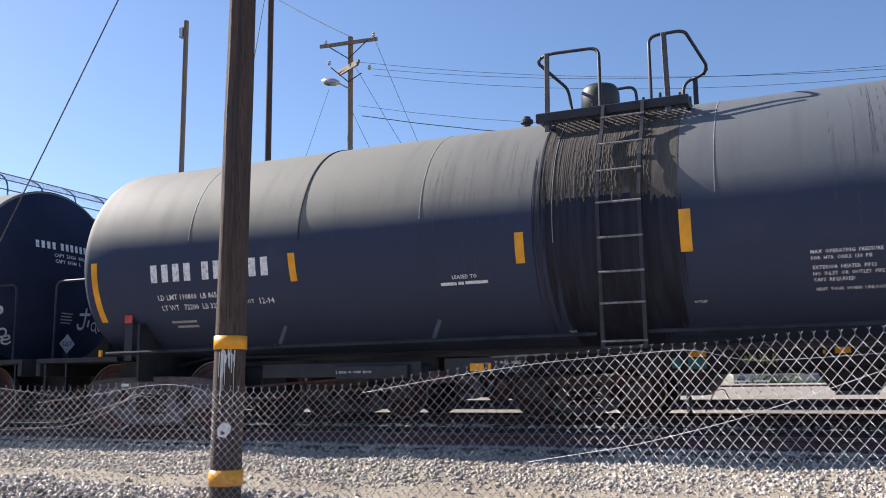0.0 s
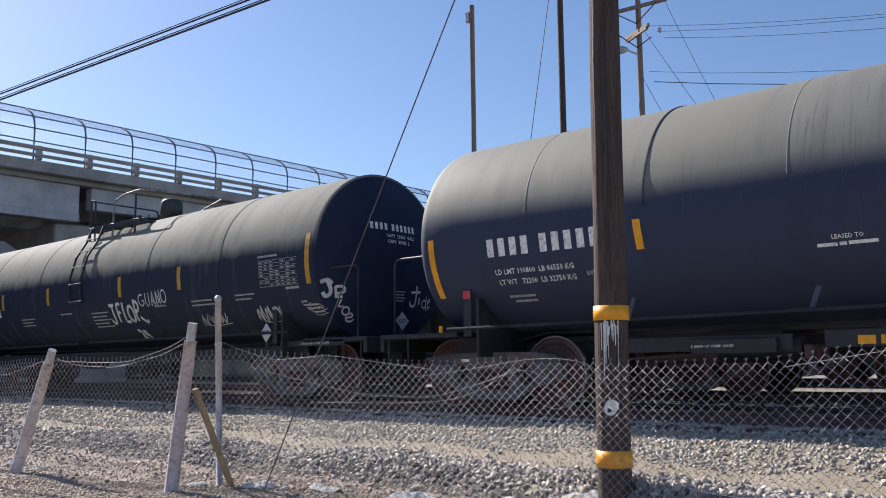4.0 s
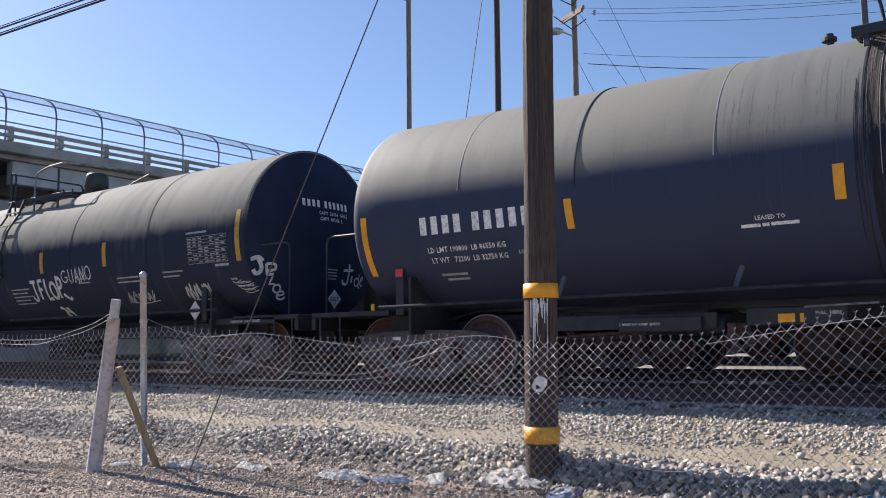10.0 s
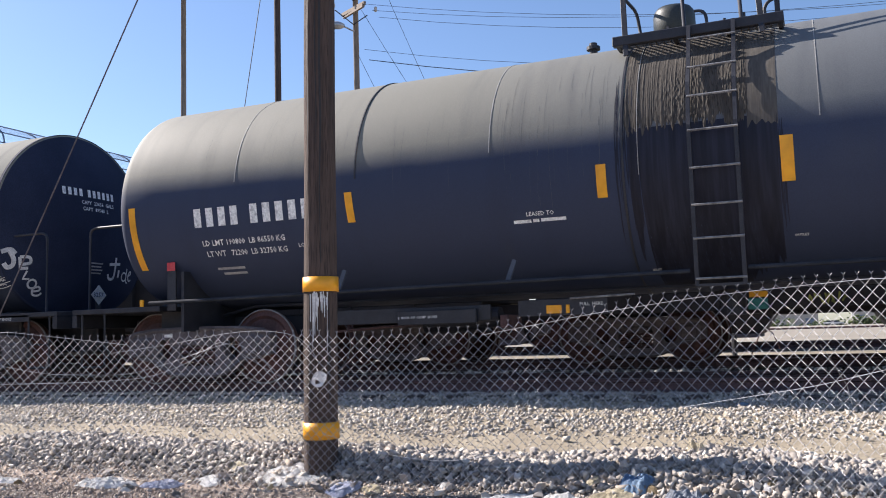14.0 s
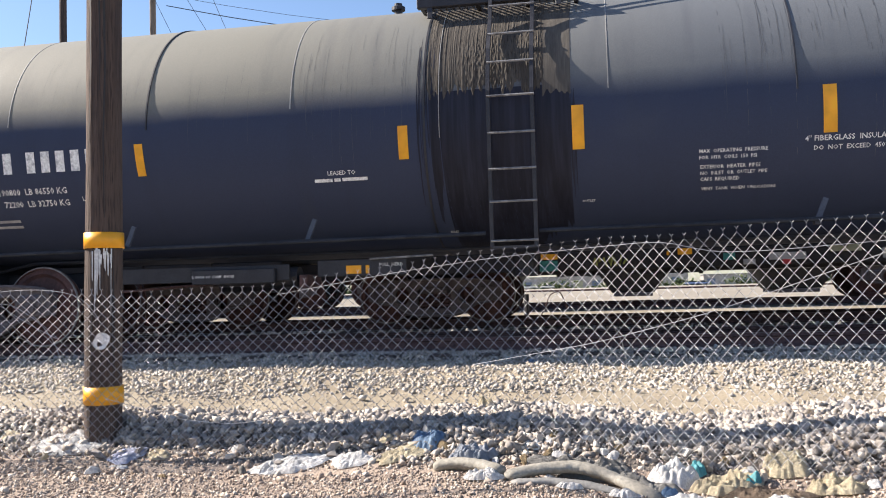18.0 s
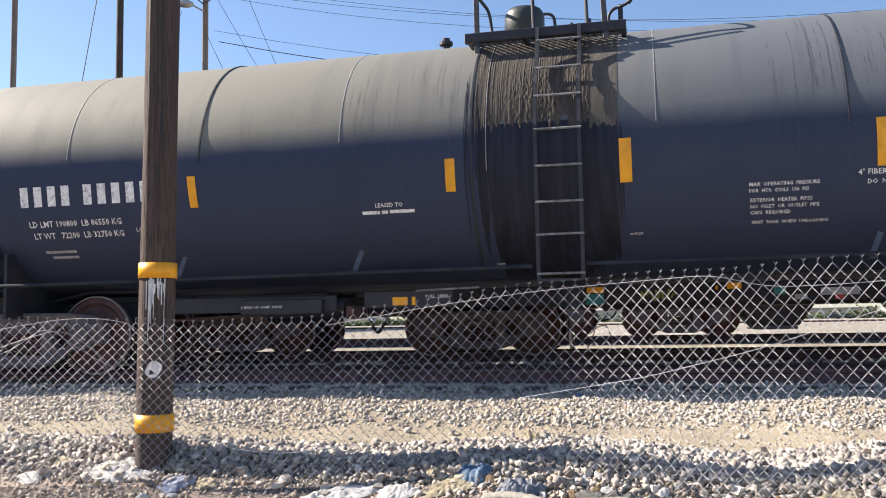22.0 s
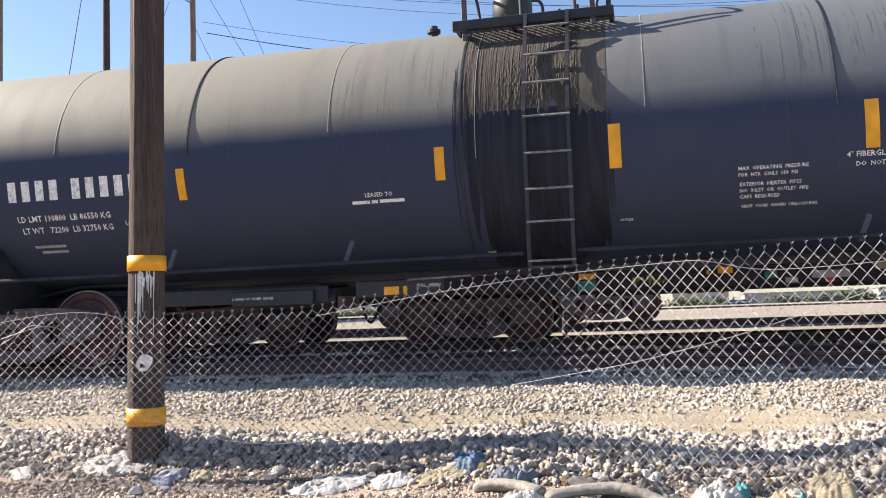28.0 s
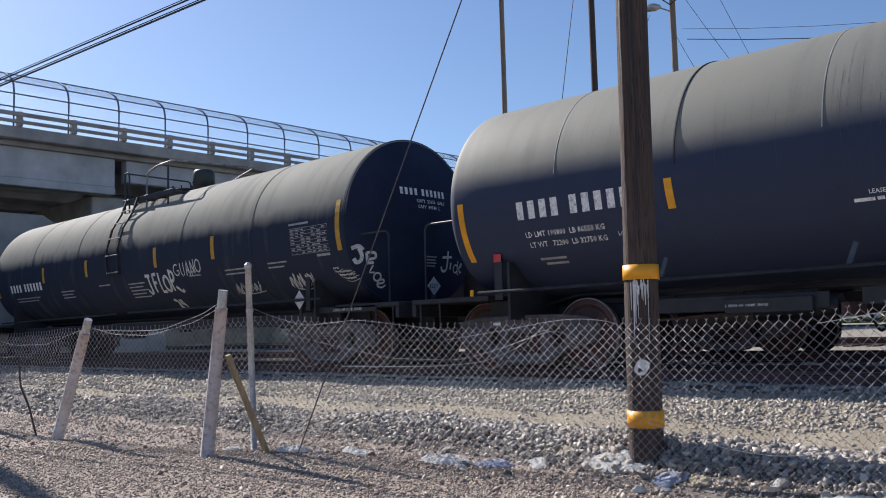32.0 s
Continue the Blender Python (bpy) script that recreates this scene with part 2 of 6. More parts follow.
M_OLIVE = mottled("olive_spray", (0.25, 0.27, 0.05), (0.33, 0.34, 0.08), scale=5, rough=0.7)
M_OLIVE_W = mottled("olive_white", (0.36, 0.36, 0.22), (0.46, 0.45, 0.30), scale=5, rough=0.8)
M_TARP_BLUE = mottled("blue_tarp", (0.12, 0.24, 0.42), (0.26, 0.38, 0.52), scale=6, fine=50, rough=0.6, relief=0.3)
M_CYAN = mottled("turquoise_plastic", (0.10, 0.42, 0.48), (0.16, 0.52, 0.56), scale=9, rough=0.5, relief=0.1)
M_GLASS = mottled("car_glass", (0.03, 0.035, 0.04), (0.05, 0.055, 0.06), scale=3, rough=0.12, relief=0)
M_CARBLUE = mottled("blue_car_paint", (0.10, 0.16, 0.30), (0.13, 0.19, 0.34), scale=2, rough=0.3, relief=0)
M_CARDARK = mottled("dark_car_paint", (0.03, 0.03, 0.035), (0.05, 0.05, 0.055), scale=2, rough=0.3, relief=0)
M_LEAF = stone_mat("bush_leaves", [(0.045, 0.07, 0.025), (0.08, 0.11, 0.04), (0.11, 0.13, 0.05)])
M_GRAVEL = mottled("gravel_bed", (0.105, 0.090, 0.078), (0.18, 0.158, 0.135), (0.055, 0.048, 0.043), scale=9, fine=38, rough=0.95, relief=0.8, dist=0.03)
M_BROWN = mottled("brown_dirt", (0.27, 0.212, 0.170), (0.41, 0.328, 0.262), (0.165, 0.128, 0.105), scale=1.6, fine=50, rough=0.95, relief=0.6, dist=0.02)
M_PALE = mottled("pale_pad", (0.25, 0.218, 0.17), (0.30, 0.263, 0.206), scale=0.4, fine=6, rough=0.95)
GREYS = [(0.129, 0.113, 0.103), (0.437, 0.392, 0.342), (0.224, 0.204, 0.190), (0.594, 0.526, 0.448), (0.185, 0.165, 0.151), (0.762, 0.694, 0.605), (0.347, 0.291, 0.232), (0.291, 0.271, 0.258), (0.526, 0.459, 0.386)]
M_STONE = stone_mat("crushed_stone", GREYS)
M_STONE_P = stone_mat("crushed_stone_piece", GREYS, False)
M_BALLAST = stone_mat("pale_ballast", [(0.245, 0.217, 0.188), (0.536, 0.484, 0.416), (0.353, 0.325, 0.293), (0.684, 0.621, 0.524), (0.342, 0.285, 0.222), (0.593, 0.547, 0.490), (0.285, 0.257, 0.234)])
M_TARP_TAN = mottled("tan_tarp", (0.24, 0.222, 0.185), (0.35, 0.325, 0.275), scale=7, fine=60, rough=0.75, relief=0.3)
M_PEBBLE = stone_mat("brown_pebble", [(0.19, 0.142, 0.112), (0.42, 0.335, 0.265), (0.62, 0.545, 0.46), (0.28, 0.218, 0.178), (0.35, 0.285, 0.235)])


# ---- mesh tools ----
def mesh_of(bm, name, material):
    me = bpy.data.meshes.new(name)
    bm.to_mesh(me)
    bm.free()
    if material:
        me.materials.append(material)
    return me


def part(name, bm, material, parent=None, label="", smooth=False):
    me = mesh_of(bm, name, material)
    if smooth:
        me.polygons.foreach_set("use_smooth", [True] * len(me.polygons))
    ob = new(name, me)
    ob.parent = parent
    if label:
        ob["label"] = label
    return ob


def share(name, me, parent, m=None):
    ob = new(name, me)
    ob.parent = parent
    if m is not None:
        ob.matrix_basis = m
    return ob


def thing(name, label, category, m=None, group="", kind=""):
    ob = new(name)
    if m is not None:
        ob.matrix_world = m
    return tagged(ob, label, category, group, kind)


def box(bm, x0, x1, y0, y1, z0, z1, bevel=0.0):
    r = bmesh.ops.create_cube(bm, size=1, matrix=Matrix.Translation(((x0 + x1) / 2, (y0 + y1) / 2, (z0 + z1) / 2)) @ Matrix.Diagonal((x1 - x0, y1 - y0, z1 - z0, 1)))
    if bevel:
        es = {e for v in r["verts"] for e in v.link_edges}
        bmesh.ops.bevel(bm, geom=list(es), offset=bevel, segments=1, affect="EDGES")
    return bm


def B(x0, x1, y0, y1, z0, z1, bevel=0.0):
    return box(bmesh.new(), x0, x1, y0, y1, z0, z1, bevel)


def tube(bm, pts, r, sides=8, r_end=None, caps=True):
    """A round bar along a line of points."""
    pts = [Vector(p) for p in pts]
    rings = []
    up = Vector((0, 0, 1))
    for k, p in enumerate(pts):
        d = (pts[min(k + 1, len(pts) - 1)] - pts[max(k - 1, 0)]).normalized()
        a = d.cross(up)
        if a.length < 1e-3:
            a = d.cross(Vector((0, 1, 0)))
        a.normalize()
        b = d.cross(a)
        rr = r if r_end is None else r + (r_end - r) * k / (len(pts) - 1)
        rings.append([bm.verts.new(p + (a * math.cos(t) + b * math.sin(t)) * rr) for t in (2 * math.pi * j / sides for j in range(sides))])
    for q, s in zip(rings, rings[1:]):
        for j in range(sides):
            bm.faces.new((q[j], q[(j + 1) % sides], s[(j + 1) % sides], s[j]))
    if caps:
        bm.faces.new(rings[0])
        bm.faces.new(rings[-1][::-1])
    return bm


def T(pts, r, sides=8, r_end=None):
    return tube(bmesh.new(), pts, r, sides, r_end)


def bent(pts, radius=0.08, n=5):
    """Rounds the corners of a line of points."""
    pts = [Vector(p) for p in pts]
    out = [pts[0]]
    for a, b, c in zip(pts, pts[1:], pts[2:]):
        p, q = b + (a - b).normalized() * radius, b + (c - b).normalized() * radius
        out += [p * (1 - t) ** 2 + b * 2 * t * (1 - t) + q * t * t for t in (k / n for k in range(n + 1))]
    return out + [pts[-1]]


def lathe(bm, prof, m, sides=48):
    """Turns a profile of (along, radius) round the axis of m (its x)."""
    rings = []
    for a, r in prof:
        if r < 1e-4:
            rings.append([bm.verts.new(m @ Vector((a, 0, 0)))])
        else:
            rings.append([bm.verts.new(m @ Vector((a, r * math.cos(t), r * math.sin(t)))) for t in (2 * math.pi * j / sides for j in range(sides))])
    for q, s in zip(rings, rings[1:]):
        for j in range(sides):
            k = (j + 1) % sides
            if len(q) == 1 and len(s) > 1:
                bm.faces.new((q[0], s[j], s[k]))
            elif len(s) == 1 and len(q) > 1:
                bm.faces.new((q[j], s[0], q[k]))
            elif len(q) > 1:
                bm.faces.new((q[j], s[j], s[k], q[k]))
    bmesh.ops.recalc_face_normals(bm, faces=bm.faces)
    return bm


# ---- the ground: one sheet, raised towards the tracks ----
PROFILE = [(-4000, 0.0), (5.72, 0.0), (5.92, 0.07), (6.18, 0.195), (6.45, 0.215), (6.7, 0.185), (6.95, 0.135), (7.2, 0.09), (7.6, 0.10), (8.0, 0.14), (8.3, 0.19), (8.6, 0.245), (8.84, 0.285), (9.1, 0.316), (9.5, 0.365), (9.8, 0.395),
           (18.0, 0.395), (19.5, 0.36), (21.0, 0.50), (24.6, 0.53), (27.0, 0.42), (34.0, 0.50), (4000, 0.50)]


def toe(x):
    """How far the ridge's foot comes forward along the fence."""
    return 0.12 * np.clip(np.asarray(x) + 4.6, 0, 5.0)


def ground_z(x, y):
    y0 = y
    y = np.asarray(y) + toe(x) * np.clip((6.45 - np.asarray(y)) / 0.4, 0, 1) * (np.asarray(y) > 4.5)
    z = np.interp(y, [p[0] for p in PROFILE], [p[1] for p in PROFILE])
    near = np.exp(-((np.asarray(y) - 6.5) / 1.5) ** 2) * 0.035 + 0.012
    y = y0
    z = z + 0.06 * np.exp(-((np.asarray(x) + 4.4) / 1.1) ** 2) * np.exp(-((np.asarray(y) - 6.3) / 0.40) ** 2)
    z = z + 0.02 * np.sin(np.asarray(x) * 1.9) * np.sin(np.asarray(x) * 0.53 + 1) * np.exp(-((np.asarray(y) - 9.1) / 0.45) ** 2)
    return z + near * np.sin(np.asarray(x) * 1.7 + 2.0 * np.sin(np.asarray(x) * 0.6)) * np.where(np.abs(y) < 9.4, 1, 0)


def build_ground():
    xs = [-4000, -600, -200, -100, -60, -40] + [-30 + 0.25 * k for k in range(161)] + [14, 20, 40, 100, 300, 1000, 4000]
    ys = [-4000, -800, -200, -60, -20, -8, -3] + [-1 + 0.5 * k for k in range(11)] + [4.5 + 0.12 * k for k in range(43)] + [9.8, 12, 14, 18, 19.5, 21, 24.6, 27, 30, 34, 50, 80, 200, 800, 4000]
    X, Y = np.meshgrid(xs, ys)
    Z = ground_z(X, Y)
    n = len(xs)
    me = bpy.data.meshes.new("ground")
    verts = np.stack([X, Y, Z], -1).reshape(-1, 3).tolist()
    faces = [(j * n + i, j * n + i + 1, (j + 1) * n + i + 1, (j + 1) * n + i) for j in range(len(ys) - 1) for i in range(n - 1)]
    me.from_pydata(verts, [], faces)
    me.materials.append(M_DIRT)
    me.materials.append(M_PALE)
    me.materials.append(M_BROWN)
    me.materials.append(M_GRAVEL)
    me.polygons.foreach_set('material_index', [1 if ys[j] >= 18 else 2 if ys[j] + float(toe(xs[i])) < 5.8 else 3 if ys[j] < 6.85 or ys[j] > 9.35 else 0 for j in range(len(ys) - 1) for i in range(n - 1)])
    me.polygons.foreach_set("use_smooth", [True] * len(faces))
    tagged(new("ground", me), "dry beige dirt ground beside the railway", "ground", kind="structure")


build_ground()

# ---- tracks: rails on ties ----
RAIL_Z, TIE_TOP = 0.548, 0.40
TRACKS = [10.83, 16.2, 23.0]
LIFT = [0.0, 0.02, 0.14]  # each track's height over the near one
XA, XB = -90.0, 60.0


def rail_mesh():
    bm = bmesh.new()
    prof = [(-0.07, 0), (0.07, 0), (0.07, 0.012), (0.012, 0.03), (0.009, 0.105), (0.035, 0.115), (0.036, 0.148), (-0.036, 0.148), (-0.035, 0.115), (-0.009, 0.105), (-0.012, 0.03), (-0.07, 0.012)]
    a = [bm.verts.new((XA, y, z)) for y, z in prof]
    b = [bm.verts.new((XB, y, z)) for y, z in prof]
    for k in range(len(prof)):
        bm.faces.new((a[k], a[(k + 1) % 12], b[(k + 1) % 12], b[k]))
    return mesh_of(bm, "rail", M_RUST)


RAIL = rail_mesh()
TIE = mesh_of(B(-0.11, 0.11, -1.3, 1.3, -0.17, 0, 0.012), "tie", M_TIE)
for k, yc in enumerate(TRACKS):
    tr = thing("railway_track", "rusty steel rails on dark wooden ties in ballast", "railway track", pose(0, yc, TIE_TOP + LIFT[k]), group="parallel railway tracks", kind="structure")
    for s in (-0.755, 0.755):
        share("rail", RAIL, tr, pose(0, s, 0))
        share("rail_head", mesh_of(B(XA, XB, -0.026, 0.026, 0.1484, 0.1505), "rail_head", M_POLISHED), tr, pose(0, s, 0))
    for j in range(84 if k < 2 else 60):
        share("tie", TIE, tr, pose(-32 + 0.53 * j, random.uniform(-0.03, 0.03), 0.002, 0, 0, random.uniform(-1, 1)))

# ---- tank cars ----
ZC = 2.884  # height of the tanks' axes
RAD = 1.544


def belly(z):
    """The tank's underside is a little flatter than a circle."""
    d = ZC - z
    return z + 0.18 * max(0.0, d - 0.6) ** 2


def on_tank(x, th, r=RAD):
    """A point on the near side, th degrees above the middle, in the car's space."""
    return Vector((x, -r * math.cos(radians(th)), belly(ZC + r * math.sin(radians(th)))))


def patch(x0, x1, t0, t1, lift=0.006, thick=0.004, slant=0.0, n=8):
    """A thin curved plate on the tank's near side."""
    bm = bmesh.new()
    rows = []
    for k in range(n + 1):
        th = t0 + (t1 - t0) * k / n
        dx = slant * (k / n)
        rows.append([bm.verts.new(on_tank(x + dx, th, RAD + q)) for x in (x0, x1) for q in (lift - thick, lift)])
    for p, q in zip(rows, rows[1:]):
        for a, b in ((0, 1), (1, 3), (3, 2), (2, 0)):
            bm.faces.new((p[a], p[b], q[b], q[a]))
    bm.faces.new((rows[0][0], rows[0][2], rows[0][3], rows[0][1]))
    bm.faces.new((rows[-1][0], rows[-1][1], rows[-1][3], rows[-1][2]))
    bmesh.ops.recalc_face_normals(bm, faces=bm.faces)
    return bm


def head_profile(x, out, knuckle, dish, r=RAD):
    """The profile of a tank end that bulges towards out (+1 or -1)."""
    prof = [(x + out * knuckle * math.sin(a), r - knuckle + knuckle * math.cos(a)) for a in (math.pi / 2 * k / 6 for k in range(7))]
    e = r - knuckle
    prof += [(x + out * (knuckle + dish * (1 - (q * q))), e * q) for q in (0.85, 0.6, 0.3, 0.0)]
    return prof


WHEEL_PROF = [(-0.07, 0.09), (-0.07, 0.13), (-0.01, 0.17), (-0.02, 0.37), (-0.068, 0.385), (-0.068, 0.452), (0.062, 0.462), (0.062, 0.48), (0.045, 0.487), (0.03, 0.48), (0.062, 0.40), (0.03, 0.36), (0.04, 0.16), (0.07, 0.12), (0.07, 0.09)]


def make_truck():
    """A two-axle freight truck about its centre, at rail level; built once."""
    t = thing("truck", "", "")
    bm = bmesh.new()
    lathe(bm, WHEEL_PROF, Matrix.Identity(4), 36)
    wheel = mesh_of(bm, "wheel", M_WHEEL)
    bm = bmesh.new()
    lathe(bm, [(-0.0695, 0.441), (-0.072, 0.441), (-0.072, 0.453), (-0.0695, 0.455)], Matrix.Identity(4), 36)
    rim = mesh_of(bm, "bright_rim", M_BRIGHT)
    bm = bmesh.new()
    lathe(bm, [(0.044, 0.4885), (0.048, 0.489), (0.063, 0.4815), (0.0635, 0.47)], Matrix.Identity(4), 36)
    flange = mesh_of(bm, "bright_flange", M_BRIGHT)
    for x in (-0.89, 0.89):
        part("axle", T([(x, -0.98, 0.457), (x, 0.98, 0.457)], 0.075, 10), M_TRUCK, t)
        for s in (-1, 1):
            w = share("wheel", wheel, t, Matrix.Translation((x, s * 0.755, 0.457)) @ Matrix.Rotation(radians(90 * -s), 4, "Z") @ Matrix.Rotation(math.pi, 4, "Z"))
            share("bright_rim", rim, w)
            share("bright_flange", flange, w)
    for s in (-1, 1):
        # side frame: one casting with two oval windows and the spring opening
        half = [(1.14, 0.36), (1.16, 0.60), (1.05, 0.665), (0.72, 0.70), (0.30, 0.71)]
        outer = [(-x, z) for x, z in half] + [(x, z) for x, z in half[::-1]] + [(0.98, 0.33), (0.74, 0.30), (0.46, 0.135), (0.30, 0.10), (-0.30, 0.10), (-0.46, 0.135), (-0.74, 0.30), (-0.98, 0.33)]
        oval = lambda c: [(c + 0.135 * math.cos(a), 0.44 + 0.15 * math.sin(a)) for a in (2 * math.pi * k / 12 for k in range(12))]
        holes = [oval(-0.56), oval(0.56), [(-0.29, 0.22), (-0.29, 0.52), (-0.22, 0.58), (0.22, 0.58), (0.29, 0.52), (0.29, 0.22)]]
        bm = bmesh.new()
        for loop in [outer] + holes:
            vs = [bm.verts.new((x, s * 0.91, z)) for x, z in loop]
            for k in range(len(vs)):
                bm.edges.new((vs[k], vs[(k + 1) % len(vs)]))
        bmesh.ops.triangle_fill(bm, use_beauty=True, edges=bm.edges[:])
        g = bmesh.ops.extrude_face_region(bm, geom=bm.faces[:])
        for v in g["geom"]:
            if isinstance(v, bmesh.types.BMVert):
                v.co.y = s * 1.05
        bmesh.ops.recalc_face_normals(bm, faces=bm.faces)
        part("side_frame", bm, M_TRUCK, t)
        bm = bmesh.new()  # rolled lips along the casting's upper and lower edges
        tube(bm, [(x, s * 1.05, z) for x, z in outer[1:9]], 0.032, 6)
        tube(bm, [(x, s * 1.05, z) for x, z in outer[10:18]], 0.030, 6)
        part("frame_lip", bm, M_TRUCK, t)
        for x in (-0.89, 0.89):
            bm = B(x - 0.17, x + 0.17, s * 0.98 - 0.11, s * 0.98 + 0.11, 0.33, 0.60, 0.03)
            tube(bm, [(x, s * 0.98, 0.457), (x, s * 1.13, 0.457)], 0.10, 12)
            part("bearing_box", bm, M_TRUCK, t)
        for x in (-0.19, 0.0, 0.19):
            pts = [(x + 0.080 * math.cos(a), s * 0.98 + 0.080 * math.sin(a), 0.23 + 0.24 * a / (2 * math.pi * 4)) for a in (2 * math.pi * 4 * k / 48 for k in range(49))]
            part("spring", T(pts, 0.017, 5), M_RUST, t)
    part("bolster", B(-0.24, 0.24, -1.09, 1.09, 0.48, 0.575, 0.02), M_TRUCK, t)
    for x in (-0.42, 0.42):
        part("brake_beam", T([(x, -0.75, 0.42), (x, 0.75, 0.42)], 0.04, 6), M_RUST, t)
    return t


def tank_car(x0, x1, paint, label, group, knuckle=0.20, dish=0.25):
    """A tank car: its space is the world's, with y from the track's middle and z from the ground."""
    car = thing("tank_car", label, "tank car", pose(0, TRACKS[0], 0), group)
    bm = bmesh.new()
    prof = head_profile(x0 + knuckle, -1, knuckle, dish)[:7][::-1] + [(x0 + (x1 - x0) * k / 24, RAD) for k in range(1, 24)] + head_profile(x1 - knuckle, 1, knuckle, dish)[:7]
    lathe(bm, prof, Matrix.Translation((0, 0, ZC)), 96)
    for v in bm.verts:
        v.co.z = belly(v.co.z)
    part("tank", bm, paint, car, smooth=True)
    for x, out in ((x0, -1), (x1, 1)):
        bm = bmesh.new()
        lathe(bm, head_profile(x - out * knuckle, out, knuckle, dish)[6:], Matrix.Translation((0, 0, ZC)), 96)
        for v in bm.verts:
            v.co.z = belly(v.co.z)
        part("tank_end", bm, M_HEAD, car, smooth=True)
    for a, b in ((x0 - 0.75, x0 + 2.3), (x1 - 2.3, x1 + 0.75)):
        part("stub_sill", B(a, b, -0.30, 0.30, 0.98, 1.42, 0.02), M_BLACK, car)
    return car


TRUCK = make_truck()


def add_truck(car, x):
    for o in TRUCK.children:
        c = o.copy()
        scene.collection.objects.link(c)
        c.parent = car
        c.matrix_basis = Matrix.Translation((x, 0, RAIL_Z)) @ o.matrix_basis
        for q in o.children:
            d = q.copy()
            scene.collection.objects.link(d)
            d.parent = c


GX0, GX1 = -9.70, 5.64
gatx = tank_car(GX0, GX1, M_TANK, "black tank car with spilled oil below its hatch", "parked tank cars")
CX0, CX1 = -27.15, -11.95
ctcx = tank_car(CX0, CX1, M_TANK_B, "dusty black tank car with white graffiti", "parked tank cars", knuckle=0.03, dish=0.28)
for x in (-8.73, 4.67):
    add_truck(gatx, x)
for x in (-26.1, -13.0):
    add_truck(ctcx, x)

# ---- utility pole by the fence ----
def build_pole():
    p = thing("utility_pole", "old dark wooden utility pole with yellow reflective bands", "utility pole", pose(-4.60, 6.05, -0.05))
    lean = lambda z: Vector((0.012 * z, 0.0, z))
    bm = bmesh.new()
    sides = 28
    rings = []
    rnd = random.Random(3)
    wob = [rnd.uniform(-0.006, 0.006) for _ in range(sides)]
    for k in range(41):
        z = k * 0.25
        r = 0.128 - 0.0035 * z
        rings.append([bm.verts.new(lean(z) + Vector(((r + wob[j] + 0.003 * math.sin(z * 3 + j)) * math.cos(2 * math.pi * j / sides), (r + wob[j]) * math.sin(2 * math.pi * j / sides), 0))) for j in range(sides)])
    for q, s in zip(rings, rings[1:]):
        for j in range(sides):
            bm.faces.new((q[j], q[(j + 1) % sides], s[(j + 1) % sides], s[j]))
    bm.faces.new(rings[-1])
    part("shaft", bm, M_WOOD, p, smooth=True)
    for z0, z1 in ((0.395, 0.52), (1.488, 1.60)):
        bm = bmesh.new()
        lathe(bm, [(z0, 0.131), (z0, 0.137), (z1, 0.136), (z1, 0.130)], Matrix.Translation((0.012 * z0, 0, 0)) @ Matrix.Rotation(-math.pi / 2, 4, "Y"), 28)
        part("reflective_band", bm, M_YELLOW, p, "yellow reflective band", smooth=True)
    return p


pole = build_pole()

# ---- bridge ----
BX = -39.0


